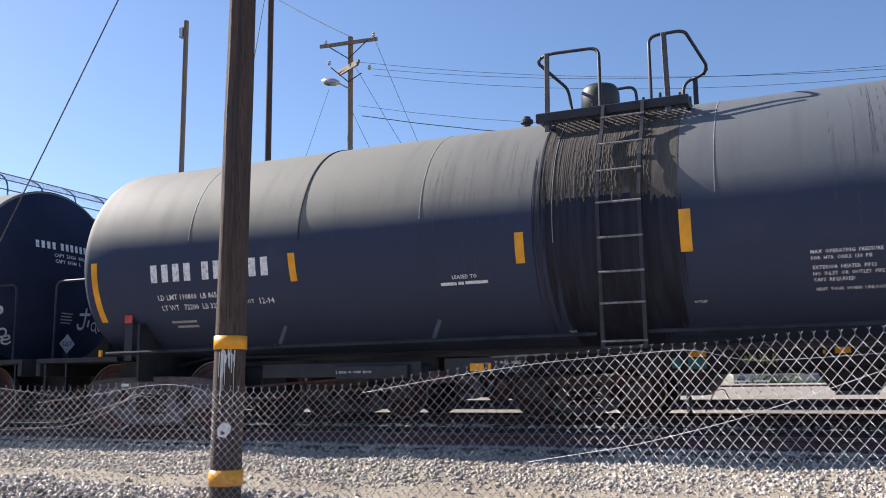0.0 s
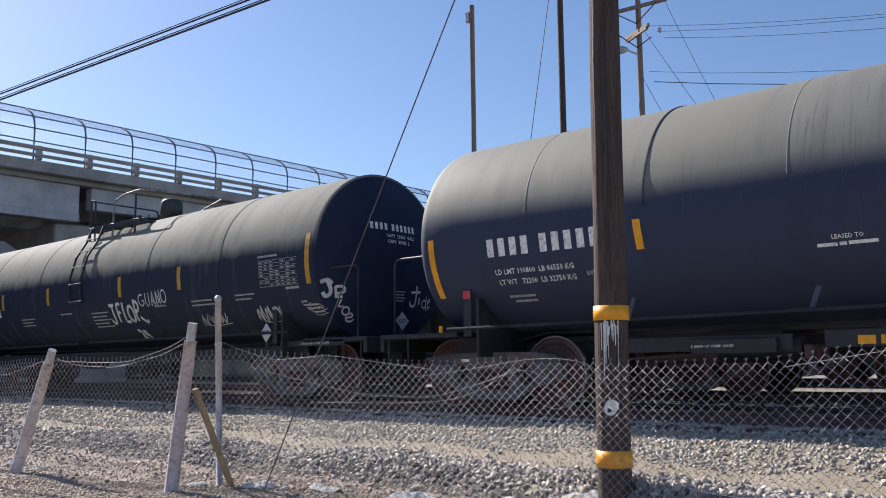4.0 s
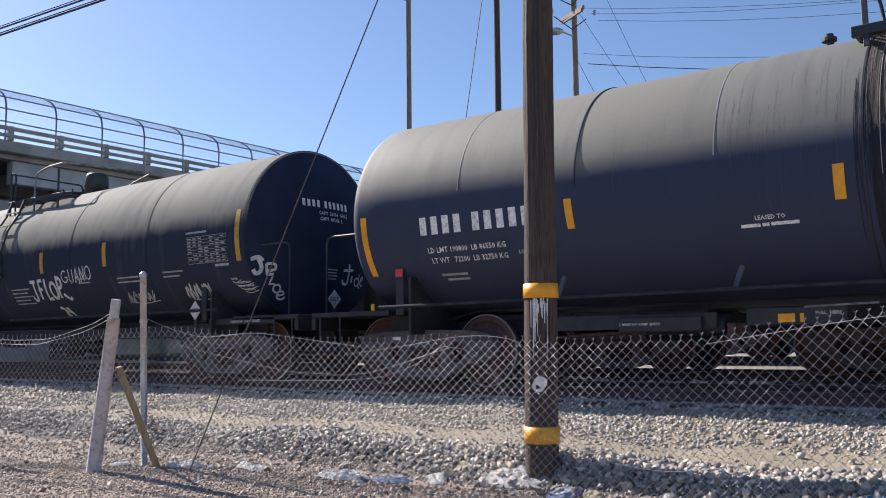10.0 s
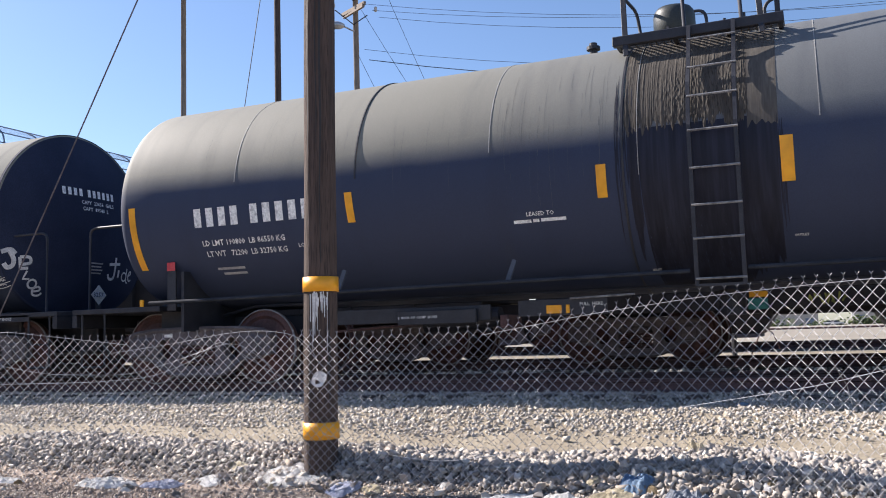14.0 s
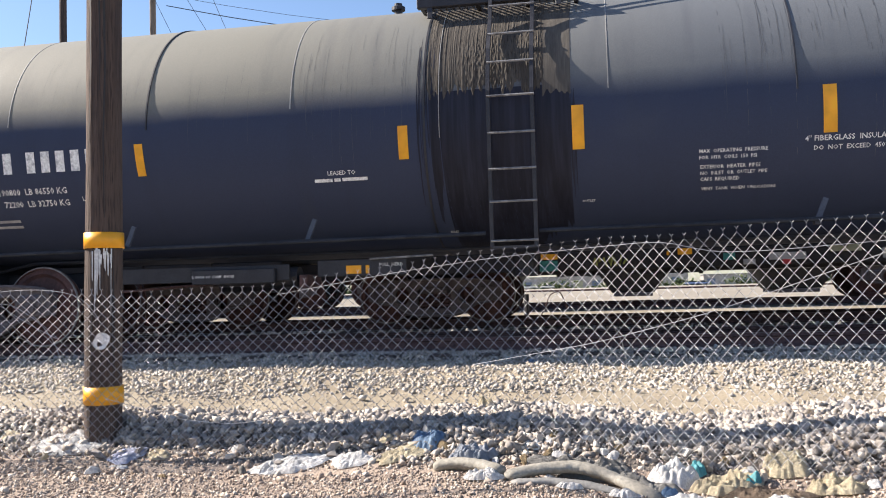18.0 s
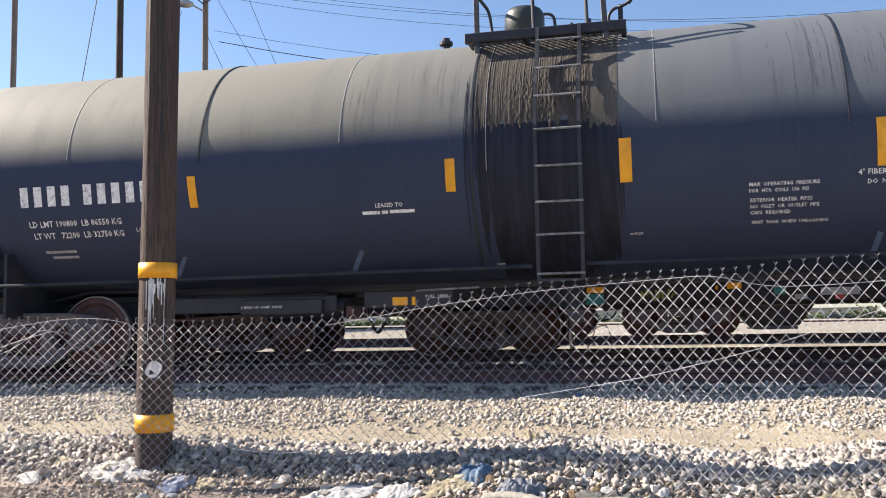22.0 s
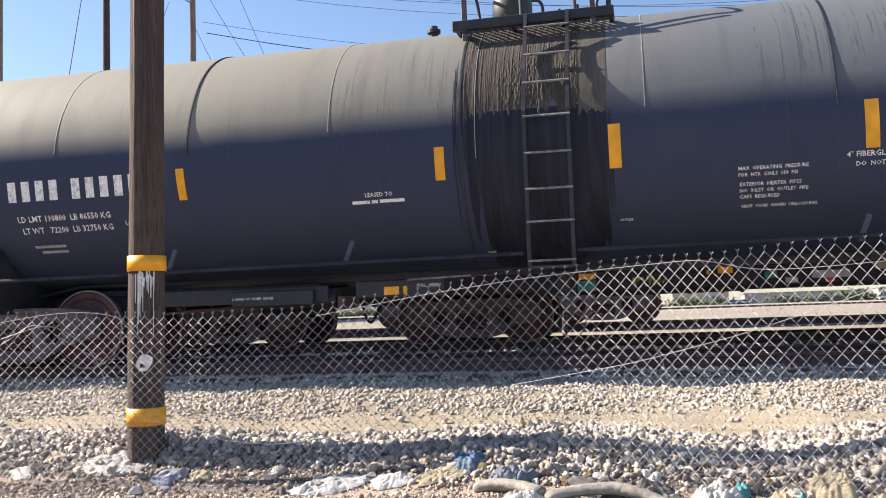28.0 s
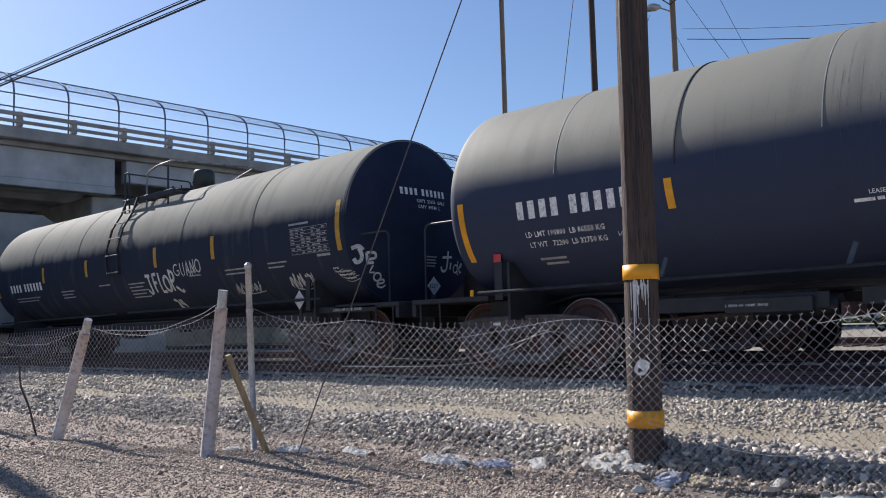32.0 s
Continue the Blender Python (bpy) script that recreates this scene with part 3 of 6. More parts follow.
def build_bridge():
    br = thing("bridge", "grey concrete road overpass with a curved chain-link fence", "bridge", kind="structure")
    dz = 10.1
    part("deck", B(BX - 28, BX + 0.0, -60, 140, dz - 0.5, dz, 0.03), M_CONC, br)
    part("deck_soffit", B(BX - 27, BX - 0.5, -60, 140, dz - 0.72, dz - 0.504, 0.02), M_CONC, br)
    for k in range(7):
        x = BX - 1.25 - 3.6 * k
        part("girder", B(x, x + 0.55, -60, 18.75, dz - 2.05, dz - 0.72, 0.03), M_GIRDER, br)
        part("girder_flange", B(x - 0.08, x + 0.63, -60, 18.75, dz - 2.40, dz - 2.054, 0.03), M_GIRDER, br)
        part("girder", B(x, x + 0.55, 19.3, 140, dz - 1.75, dz - 0.72, 0.03), M_GIRDER, br)
    part("pier_cap", B(BX - 26, BX - 1.4, 18.0, 22.6, dz - 3.3, dz - 2.404, 0.05), M_CONC, br)
    part("pier", B(BX - 25, BX - 1.9, 18.6, 22.0, 0, dz - 3.304, 0.05), M_CONC, br)
    part("bearing_block", B(BX - 2.6, BX - 1.6, 22.0, 23.6, dz - 2.4, dz - 0.724, 0.03), M_CONC, br)
    # long wall added behind the deck to keep the gap below dark
    part("abutment", B(BX - 30, BX - 28, -90, 160, 0, dz, 0.05), M_CONC, br)
    post = mesh_of(B(-0.16, 0.12, -0.12, 0.12, 0, 0.64, 0.04), "rail_post", M_CONC)
    pipe = bent([(0, 0, 0), (0, 0, 1.62), (-0.28, 0, 2.10), (-1.15, 0, 2.52)], 0.38, 5)
    upright = mesh_of(T(pipe, 0.042, 8), "fence_post", M_FENCE_BLUE)
    y = -6.67
    while y < 75:
        share("rail_post", post, br, pose(BX - 0.05, y + 0.26, dz))
        share("fence_post", upright, br, pose(BX + 0.0, y, dz))
        y += 2.295
    for z, r in ((0.20, 0.07), (0.52, 0.085)):
        part("guard_rail", B(BX - 0.04, BX + 0.09, -10, 90, dz + z - r, dz + z + r, 0.02), M_CONC, br)
    for dx, z in ((0.03, 0.80), (0.03, 1.37), (-0.22, 1.95), (-1.10, 2.505)):
        part("fence_rail", T([(BX + dx, -10, dz + z), (BX + dx, 90, dz + z)], 0.03, 6), M_FENCE_BLUE, br)
    # mesh fabric: thin crossing wires between the posts
    verts, faces = [], []
    def wire(p, q):
        k = len(verts)
        for c in (p, q):
            verts.extend([(c[0] + 0.004, c[1], c[2]), (c[0] - 0.004, c[1], c[2] + 0.004), (c[0] - 0.004, c[1], c[2] - 0.004)])
        for j in range(3):
            faces.append((k + j, k + (j + 1) % 3, k + 3 + (j + 1) % 3, k + 3 + j))
    shape = [(0.02, 0.1), (0.02, 1.55), (-0.24, 1.98), (-1.12, 2.51)]
    for k in range(330):
        y0 = 0.0 + 0.16 * k
        for s in (-1, 1):
            run = 0
            for (xa, za), (xb, zb) in zip(shape, shape[1:]):
                L = math.hypot(xb - xa, zb - za)
                wire((BX + xa, y0 + s * run, dz + za), (BX + xb, y0 + s * (run + L), dz + zb))
                run += L
    me = bpy.data.meshes.new("fence_fabric")
    me.from_pydata(verts, [], faces)
    me.materials.append(M_FENCE_BLUE)
    o = new("fence_fabric", me)
    o.parent = br
    o["kind"] = "stuff"


build_bridge()


# ---- car details: built in the car's space (y from the track's middle) ----
def ring(x, w, r0, r1, a0=-180, a1=180):
    """A band round the tank from angle a0 to a1 (0: near side, 90: top)."""
    bm = bmesh.new()
    n = max(8, int(abs(a1 - a0) / 4))
    rows = []
    for k in range(n + 1):
        a = a0 + (a1 - a0) * k / n
        rows.append([bm.verts.new(on_tank(q, a, r)) for q, r in ((x - w / 2, r0), (x - w / 2, r1), (x + w / 2, r1), (x + w / 2, r0))])
    for p, q in zip(rows, rows[1:]):
        for j in range(4):
            bm.faces.new((p[j], p[(j + 1) % 4], q[(j + 1) % 4], q[j]))
    bmesh.ops.recalc_face_normals(bm, faces=bm.faces)
    return bm


def letters(body, size):
    """The flat outline of a line of writing as (vertices, faces), from its lower left corner."""
    cu = bpy.data.curves.new("letters", "FONT")
    cu.body, cu.size, cu.resolution_u, cu.offset = body, size, 1, 0.012 * size
    ob = bpy.data.objects.new("letters", cu)
    me = bpy.data.meshes.new_from_object(ob)
    v = [tuple(q.co) for q in me.vertices]
    f = [tuple(q.vertices) for q in me.polygons]
    bpy.data.objects.remove(ob)
    bpy.data.meshes.remove(me)
    return v, f


def writing(name, rows, place, material, parent, width=None):
    """Lines of (text, u, v, size) laid flat and carried by place(u, v) onto a surface; a text of '-' and a width is a plain bar."""
    bm = bmesh.new()
    for body, u, v, size, *w in rows:
        if w:  # a plain bar
            n = max(1, int(w[0] / 0.1))
            for k in range(n):
                bm.faces.new([bm.verts.new(place(u + a, v + b)) for a, b in ((w[0] * k / n, 0), (w[0] * (k + 1) / n, 0), (w[0] * (k + 1) / n, size), (w[0] * k / n, size))])
            continue
        vs, fs = letters(body, size)
        made = [bm.verts.new(place(u + p[0], v + p[1])) for p in vs]
        for f in fs:
            if len(set(f)) > 2:
                try:
                    bm.faces.new([made[k] for k in f])
                except ValueError:
                    pass
    o = part(name, bm, material, parent)
    o["kind"] = "stuff"
    return o


def tank_side(lift=0.005):
    return lambda u, v: on_tank(u, math.degrees(math.asin(max(-1, min(1, (v - ZC) / RAD)))), RAD + lift)


def flat_side(y):
    return lambda u, v: Vector((u, y, v))


def scrawl(strokes, place, u, v, size, w, bm):
    """Hand-drawn strokes as flat ribbons."""
    for s in strokes:
        pts = [Vector((u + a * size, v + b * size)) for a, b in s]
        fine = [pts[0]]
        for p, q in zip(pts, pts[1:]):
            n = max(1, int((q - p).length / 0.06))
            fine += [p + (q - p) * (k + 1) / n for k in range(n)]
        rows = []
        for k, p in enumerate(fine):
            d = fine[min(k + 1, len(fine) - 1)] - fine[max(k - 1, 0)]
            d = Vector((-d.y, d.x)).normalized() * w / 2
            rows.append([bm.verts.new(place(*(p + d))), bm.verts.new(place(*(p - d)))])
        for a, b in zip(rows, rows[1:]):
            bm.faces.new((a[0], a[1], b[1], b[0]))
    return bm


def flow(pts, n=5):
    """A smooth stroke through the points."""
    p = [pts[0]] + list(pts) + [pts[-1]]
    out = []
    for a, b, c, d in zip(p, p[1:], p[2:], p[3:]):
        for k in range(n):
            t = k / n
            out.append(tuple(0.5 * (2 * b[i] + (c[i] - a[i]) * t + (2 * a[i] - 5 * b[i] + 4 * c[i] - d[i]) * t * t + (3 * b[i] - a[i] - 3 * c[i] + d[i]) * t ** 3) for i in (0, 1)))
    return out + [tuple(pts[-1])]


def arc(cx, cy, r, a0, a1, n=10, sy=1.0):
    return [(cx + r * math.cos(radians(a0 + (a1 - a0) * k / n)), cy + sy * r * math.sin(radians(a0 + (a1 - a0) * k / n))) for k in range(n + 1)]


def marks_bars(u, v, h, pitch, pattern):
    """Plain bars, one for each sign of a number that is not lettered."""
    rows, x = [], u
    for ch in pattern:
        if ch == "#":
            rows.append(("-", x, v, h, pitch * 0.58))
            x += pitch
        else:
            x += pitch * 0.6
    return rows


def ladder(car, xl, xr, steps, mats, label, low=True):
    """Two flat rails that follow the tank's side, with round rungs."""
    path = [(40, 0.10), (25, 0.09), (8, 0.08), (-5, 0.07)]
    line = [Vector((0, -1.135, 4.28))] + [on_tank(0, a, RAD + r) for a, r in path] + ([Vector((0, -RAD - 0.05, 2.3))] if low else []) + [Vector((0, -RAD - 0.03, steps))]
    lad = part("ladder", B(xl, xr, line[-1].y - 0.02, line[-1].y + 0.02, steps - 0.01, steps + 0.015), mats, car, label)
    for x in (xl, xr):
        bm = bmesh.new()
        rows = []
        for k, p in enumerate(line):
            d = (line[min(k + 1, len(line) - 1)] - line[max(k - 1, 0)]).normalized()
            nrm = Vector((0, d.z, -d.y))
            rows.append([bm.verts.new(p + Vector((x + a, 0, 0)) + nrm * b) for a, b in ((-0.014, -0.03), (0.026, -0.03), (0.026, 0.012), (-0.014, 0.012))])
        for p, q in zip(rows, rows[1:]):
            for j in range(4):
                bm.faces.new((p[j], p[(j + 1) % 4], q[(j + 1) % 4], q[j]))
        bm.faces.new(rows[0])
        bm.faces.new(rows[-1][::-1])
        bmesh.ops.recalc_face_normals(bm, faces=bm.faces)
        part("ladder_rail", bm, mats, lad)
    # rungs at even arc lengths
    fine = []
    for p, q in zip(line, line[1:]):
        fine += [p + (q - p) * k / 12 for k in range(12)]
    fine.append(line[-1])
    fine.reverse()
    run, nxt = 0.0, 0.03
    for p, q in zip(fine, fine[1:]):
        run += (q - p).length
        if run >= nxt:
            part("rung", T([Vector((xl - 0.005, q.y - 0.012, q.z)), Vector((xr + 0.03, q.y - 0.012, q.z))], 0.013, 6), M_RUNG, lad)
            nxt += 0.378
    return lad


M_STRUT = mottled("blue_grey_strut", (0.05, 0.065, 0.10), (0.08, 0.10, 0.14), scale=6, rough=0.6)
M_RAIL = mottled("dark_rail_paint", (0.022, 0.026, 0.036), (0.042, 0.048, 0.062), scale=6, rough=0.75, relief=0, spec=0.2)
M_TABLE = mottled("faded_white_paint", (0.30, 0.30, 0.31), (0.45, 0.45, 0.45), scale=12, rough=0.7, relief=0)
M_RUNG = mottled("worn_rung", (0.10, 0.10, 0.11), (0.30, 0.30, 0.30), scale=12, rough=0.45, relief=0)


def pipe_rail(name, pts, car, r=0.021, radius=0.12, label="", mt=M_BLACK):
    return part(name, T(bent(pts, radius, 6), r, 8), mt, car, label, smooth=True)


def hatch_platform(car, x0, x1, full, hx, mx):
    """The platform round the manway: beams, grating, hand rails, valve housing."""
    yn, z = -1.07, 4.25
    mid = (x0 + x1) / 2
    pf = part("platform", B(x0, x1, yn - 0.03, yn + 0.05, z - 0.06, z + 0.05, 0.008), M_BLACK, car, "black steel hatch platform")
    part("platform_beam", B(x0 - 0.02, x1 + 0.02, 1.02, 1.08, z - 0.06, z + 0.05, 0.008), M_BLACK, pf)
    for x in (x0 + 0.02, mid - 0.25, mid + 0.3, x1 - 0.06):
        part("platform_bracket", B(x, x + 0.05, yn, -0.55, z - 0.05, z - 0.005, 0.006), M_BLACK, pf)
        part("platform_bracket", B(x, x + 0.05, 0.55, 1.05, z - 0.05, z - 0.005, 0.006), M_BLACK, pf)
    for side in (-1, 1):
        bm = bmesh.new()
        ya, yb = (yn, -0.48) if side < 0 else (0.48, 1.05)
        k = x0 + 0.06
        while k < x1:
            box(bm, k - 0.005, k + 0.005, ya, yb, z, z + 0.022)
            k += 0.075
        y = ya
        while y < yb:
            box(bm, x0, x1, y - 0.004, y + 0.004, z + 0.002, z + 0.026)
            y += 0.075
        part("grating", bm, M_GRATE, pf)
    # manway and valve housing
    bm = bmesh.new()
    m = Matrix.Translation((hx, 0.02, 0)) @ Matrix.Rotation(-math.pi / 2, 4, "Y")
    lathe(bm, [(4.38, 0.0), (4.38, 0.25), (4.80, 0.245), (4.86, 0.23), (4.90, 0.20), (4.93, 0.0)], m, 28)
    dome = part("valve_housing", bm, M_DOME, car, "dark green valve housing", smooth=True)
    for k in range(6):
        a = radians(60 * k + 20)
        part("bolt", T([(hx + 0.25 * math.cos(a), 0.02 + 0.25 * math.sin(a), 4.60), (hx + 0.275 * math.cos(a), 0.02 + 0.275 * math.sin(a), 4.60)], 0.02, 6), M_BLACK, dome)
    bm = bmesh.new()
    m = Matrix.Translation((mx, 0.0, 0)) @ Matrix.Rotation(-math.pi / 2, 4, "Y")
    lathe(bm, [(4.36, 0.0), (4.36, 0.27), (4.50, 0.27), (4.505, 0.31), (4.545, 0.31), (4.56, 0.26), (4.58, 0.0)], m, 28)
    man = part("manway", bm, M_BLACK, car, smooth=True)
    for k in range(8):
        a = radians(45 * k)
        part("eye_bolt", T([(mx + 0.31 * math.cos(a), 0.31 * math.sin(a), 4.46), (mx + 0.31 * math.cos(a), 0.31 * math.sin(a), 4.61)], 0.018, 6), M_BLACK, man)
    if full:
        pipe_rail("hand_rail", [(-2.26, yn, 4.18), (-2.31, -0.84, 5.10), (-2.96, -0.84, 5.12), (-3.13, -0.70, 5.10), (-2.99, 0.25, 5.02), (-2.95, 0.32, 4.6)], car)
        pipe_rail("hand_rail", [(-1.68, yn, 4.2), (-1.725, -0.80, 5.15), (-1.315, -0.80, 5.16), (-1.19, 0.26, 5.05), (-1.27, 0.35, 4.97), (-1.50, 0.35, 4.93), (-1.54, 0.34, 4.4)], car)
        pipe_rail("hand_rail", [(-2.72, 1.04, 4.4), (-2.70, 1.04, 5.19), (-2.25, 1.04, 5.2), (-2.20, 1.04, 4.4)], car)
        for x, y, zb, zt in ((-2.89, yn - 0.045, 4.06, 5.03), (-1.484, yn - 0.045, 4.10, 5.05), (-1.36, 0.35, 4.36, 4.98)):
            bm = B(x - 0.03, x + 0.03, y - 0.012, y + 0.012, zb, zt, 0.004)
            for v in bm.verts:  # the near posts lean in
                if y < 0:
                    f = (v.co.z - zb) / (zt - zb)
                    v.co.y += 0.25 * f
                    v.co.x -= 0.055 * f
                    v.co.z += 0.09 * f
            part("hand_rail_post", bm, M_BLACK, car)
    else:
        pipe_rail("hand_rail", [(-19.40, yn, 3.9), (-19.37, yn, 4.80), (-18.9, yn, 4.90), (-18.25, yn, 4.92), (-18.24, 1.02, 5.0), (-19.0, 1.02, 4.85), (-19.4, 1.02, 4.72), (-19.4, 1.02, 4.2)], car, mt=M_RUNG)
        pipe_rail("hand_rail", [(-20.20, yn, 3.95), (-20.22, yn, 4.93), (-20.44, yn, 4.94), (-21.1, 1.02, 5.05), (-21.1, 1.02, 4.2)], car)
        for x, zt in ((-20.42, 4.95), (-18.44, 4.85)):
            part("hand_rail_post", B(x - 0.028, x + 0.028, yn - 0.012, yn + 0.012, 3.86, zt, 0.004), M_BLACK, car)


M_GRATE = mottled("worn_grating", (0.07, 0.065, 0.06), (0.16, 0.15, 0.13), scale=12, rough=0.8)
M_DOME = mottled("dark_green_paint", (0.022, 0.028, 0.028), (0.040, 0.047, 0.044), scale=5, rough=0.5)


def end_gear(car, x, out):
    """End platform, grab iron, coupler, steps; x: the tank's rim, out: +1 or -1."""
    p, q = sorted((x + out * 0.98, x - out * 0.55))
    ep = part("end_platform", B(p, q, -1.30, 1.30, 1.50, 1.57, 0.008), M_BLACK, car)
    part("end_sill", B(*sorted((x + out * 0.90, x + out * 0.98)), -1.30, 1.30, 1.32, 1.50, 0.008), M_BLACK, car)
    for s in (-1, 1):
        pipe_rail("grab_rail", [(x + out * 0.72, s * 1.24, 1.55), (x + out * 0.72, s * 1.24, 2.70), (x + out * 0.05, s * 1.24, 2.70)], car, 0.018, 0.12)
        st = part("sill_step", T(bent([(x + out * 0.82, s * 1.27, 1.5), (x + out * 0.82, s * 1.27, 0.78), (x + out * 0.42, s * 1.27, 0.78), (x + out * 0.42, s * 1.27, 1.5)], 0.05, 3), 0.016, 6), M_BLACK, car)
        part("step_rung", B(*sorted((x + out * 0.82, x + out * 0.42)), s * 1.27 - 0.03, s * 1.27 + 0.03, 1.10, 1.12), M_BLACK, st)
        part("saddle", B(*sorted((x - out * 0.2, x - out * 0.75)), s * 0.55 - 0.32, s * 0.55 + 0.32, 1.15, 1.62, 0.02), M_BLACK, car)
    # coupler
    bm = bmesh.new()
    box(bm, *sorted((x + out * 0.75, x + out * 1.10)), -0.10, 0.10, 0.80 + RAIL_Z - 0.45, 1.05 + RAIL_Z - 0.45, 0.02)
    box(bm, *sorted((x + out * 1.08, x + out * 1.22)), -0.17, 0.17, 0.78 + RAIL_Z - 0.45, 1.08 + RAIL_Z - 0.45, 0.04)
    part("coupler", bm, M_RUST, car)
    hose = [(x + out * 0.95, -0.35, 1.2), (x + out * 1.0, -0.35, 0.95), (x + out * 1.08, -0.34, 0.78), (x + out * 1.18, -0.33, 0.85)]
    part("air_hose", T(bent(hose, 0.1, 4), 0.022, 8), M_CABLE, car)
    bx = x - out * 0.45
    part("bolster_web", B(bx - 0.02 - out * 0.55, bx + 0.02 - out * 0.55, -1.38, 1.38, 1.22, 2.0, 0.0), M_BLACK, car)


def underframe(car, x0, x1, xm):
    """Side rail with struts, brake gear and outlet under the tank."""
    for s in (-1, 1):
        part("side_rail", T([(x0 + 0.6, s * 1.55, 1.60), (xm - 0.25, s * 1.55, 1.65), ], 0.022, 8), M_RAIL, car, "long side hand rail")
        part("side_rail", T([(xm + 0.3, s * 1.55, 1.66), (x1 - 0.6, s * 1.55, 1.68)], 0.022, 8), M_RAIL, car)
    part("outlet", T([(xm, 0, 1.55), (xm, 0, 1.22)], 0.15, 16), M_BLACK, car)
    part("brake_cylinder", T([(xm - 3.1, -0.72, 1.28), (xm - 2.55, -0.72, 1.28)], 0.12, 14), M_BLACK, car)
    part("air_reservoir", T([(xm - 3.2, 0.6, 1.26), (xm - 4.1, 0.6, 1.26)], 0.16, 14), M_BLACK, car)
    part("brake_rod", T([(x0 + 2.0, -0.5, 1.12), (xm - 3.1, -0.65, 1.26)], 0.018, 6), M_RUST, car)
    part("train_line", T([(x0 - 0.4, -0.42, 1.18), (x0 + 1.6, -0.60, 1.54), (x1 - 1.6, -0.60, 1.55), (x1 + 0.4, -0.42, 1.18)], 0.022, 6), M_BLACK, car)
    part("brake_lever", B(xm - 2.5, xm - 2.4, -0.9, -0.4, 1.15, 1.3, 0.01), M_RUST, car)


def detail_gatx(car):
    xm = (GX0 + GX1) / 2
    side = tank_side(0.005)
    # jacket joints, paled only along the tank's sunlit stretch, left out below it
    for x, mt, w in ((-7.77, M_SEAM, 0.010), (-4.37, M_SEAM, 0.012), (-1.0, M_SEAM, 0.009), (2.4, M_SEAM, 0.012)):
        part("jacket_joint", ring(x, w, RAD - 0.002, RAD + 0.004, 7, 78), mt, car)
    for x in (-6.05, 0.80):
        part("jacket_band", ring(x, 0.016, RAD - 0.002, RAD + 0.012, 2, 178), M_BLACK, car)
    for x in (-2.90,):
        part("jacket_band", ring(x, 0.022, RAD - 0.002, RAD + 0.011, -170, 190), M_BLACK, car)
    part("weld_line", ring(-2.74, 0.007, RAD - 0.002, RAD + 0.011, -8, 62), M_SEAM, car)
    # spilled oil: a crust of fine runs, a smooth film beside it, a dark stain below both
    bm = bmesh.new()
    nu, nv = 260, 84
    grid = []
    for i in range(nu + 1):
        x = -2.875 + 1.225 * i / nu
        low = 9.5 + 2.2 * noise.noise((x * 6, 0.3, 0)) + 3.5 * noise.noise((x * 34, 2.3, 0)) + 3 * noise.noise((x * 80, 5.3, 0))
        bead = max(0.0, min(1.0, (x + 2.62) / 0.3))  # the runs grow lumpy towards the ladder
        col = []
        for j in range(nv + 1):
            a = low + (66 - low) * j / nv
            runs = max(0.0, noise.noise((x * 55, a * 0.03, 1)) + 0.1) * 0.0065 + max(0.0, noise.noise((x * 95, a * 0.06, 9))) * 0.004
            beads = max(0.0, noise.noise((x * 62, a * 0.55, 4)) + 0.05) * 0.011 * bead * max(0.15, min(1.0, (44 - a) / 16))
            col.append(bm.verts.new(on_tank(x + 0.004 * noise.noise((x * 20, a * 0.2, 7)), a, RAD + 0.003 + (runs + beads) * min(1, j / 2, (nu - i) / 6))))
        grid.append(col)
    for p, q in zip(grid, grid[1:]):
        for j in range(nv):
            bm.faces.new((p[j], q[j], q[j + 1], p[j + 1]))
    part("oil_crust", bm, M_SPILL, car, "thick brown oil crust in fine runs", smooth=True)
    bm = bmesh.new()
    cols = []
    for k in range(31):
        x = -1.66 + 0.285 * k / 30
        low = 7 + 3 * noise.noise((x * 22, 6.1, 0))
        cols.append([bm.verts.new(on_tank(x, low + (60 - low) * j / 20, RAD + 0.003)) for j in range(21)])
    for p, q in zip(cols, cols[1:]):
        for j in range(20):
            bm.faces.new((p[j], q[j], q[j + 1], p[j + 1]))
    part("oil_film", bm, M_FILM, car, "smooth brown oil film", smooth=True)
    rnd = random.Random(5)
    bm = bmesh.new()
    n = 150
    cols = []
    for k in range(n + 1):
        x = -2.855 + 1.46 * k / n
        f = k / n
        end = -74 + 26 * max(0.0, f - 0.62) / 0.38 + 10 * noise.noise((x * 7, 8.1, 0)) + 8 * noise.noise((x * 40, 3.3, 0))
        if f < 0.07:
            end = -44 + 300 * f + 12 * noise.noise((x * 40, 1.3, 0)) - 300 * f * f
        cols.append([bm.verts.new(on_tank(x + 0.05 * max(0.0, (12 - a)) / 60 * (1 - f), a, RAD + 0.002)) for a in (10 + (max(end, -82) - 10) * j / 18 for j in range(19))])
    for p, q in zip(cols, cols[1:]):
        for j in range(18):
            bm.faces.new((p[j], p[j + 1], q[j + 1], q[j]))
    part("oil_stain", bm, M_STAIN, car, "black oil stain with streaky runs", smooth=True)
    bm = bmesh.new()
    for k in range(46):
        x = rnd.choice((rnd.uniform(-2.98, -2.86), rnd.uniform(-2.9, -2.72), rnd.uniform(-1.42, -1.33)))
        a1, ln = rnd.uniform(6, 40) if x < -2.8 else rnd.uniform(-4, 14), rnd.uniform(10, 50)
        w = rnd.uniform(0.002, 0.006)
        rows = []
        for j in range(8):
            a = a1 - ln * j / 7
            x += rnd.uniform(-0.004, 0.006)
            ww = w * (0.3 if j in (0, 7) else 1)
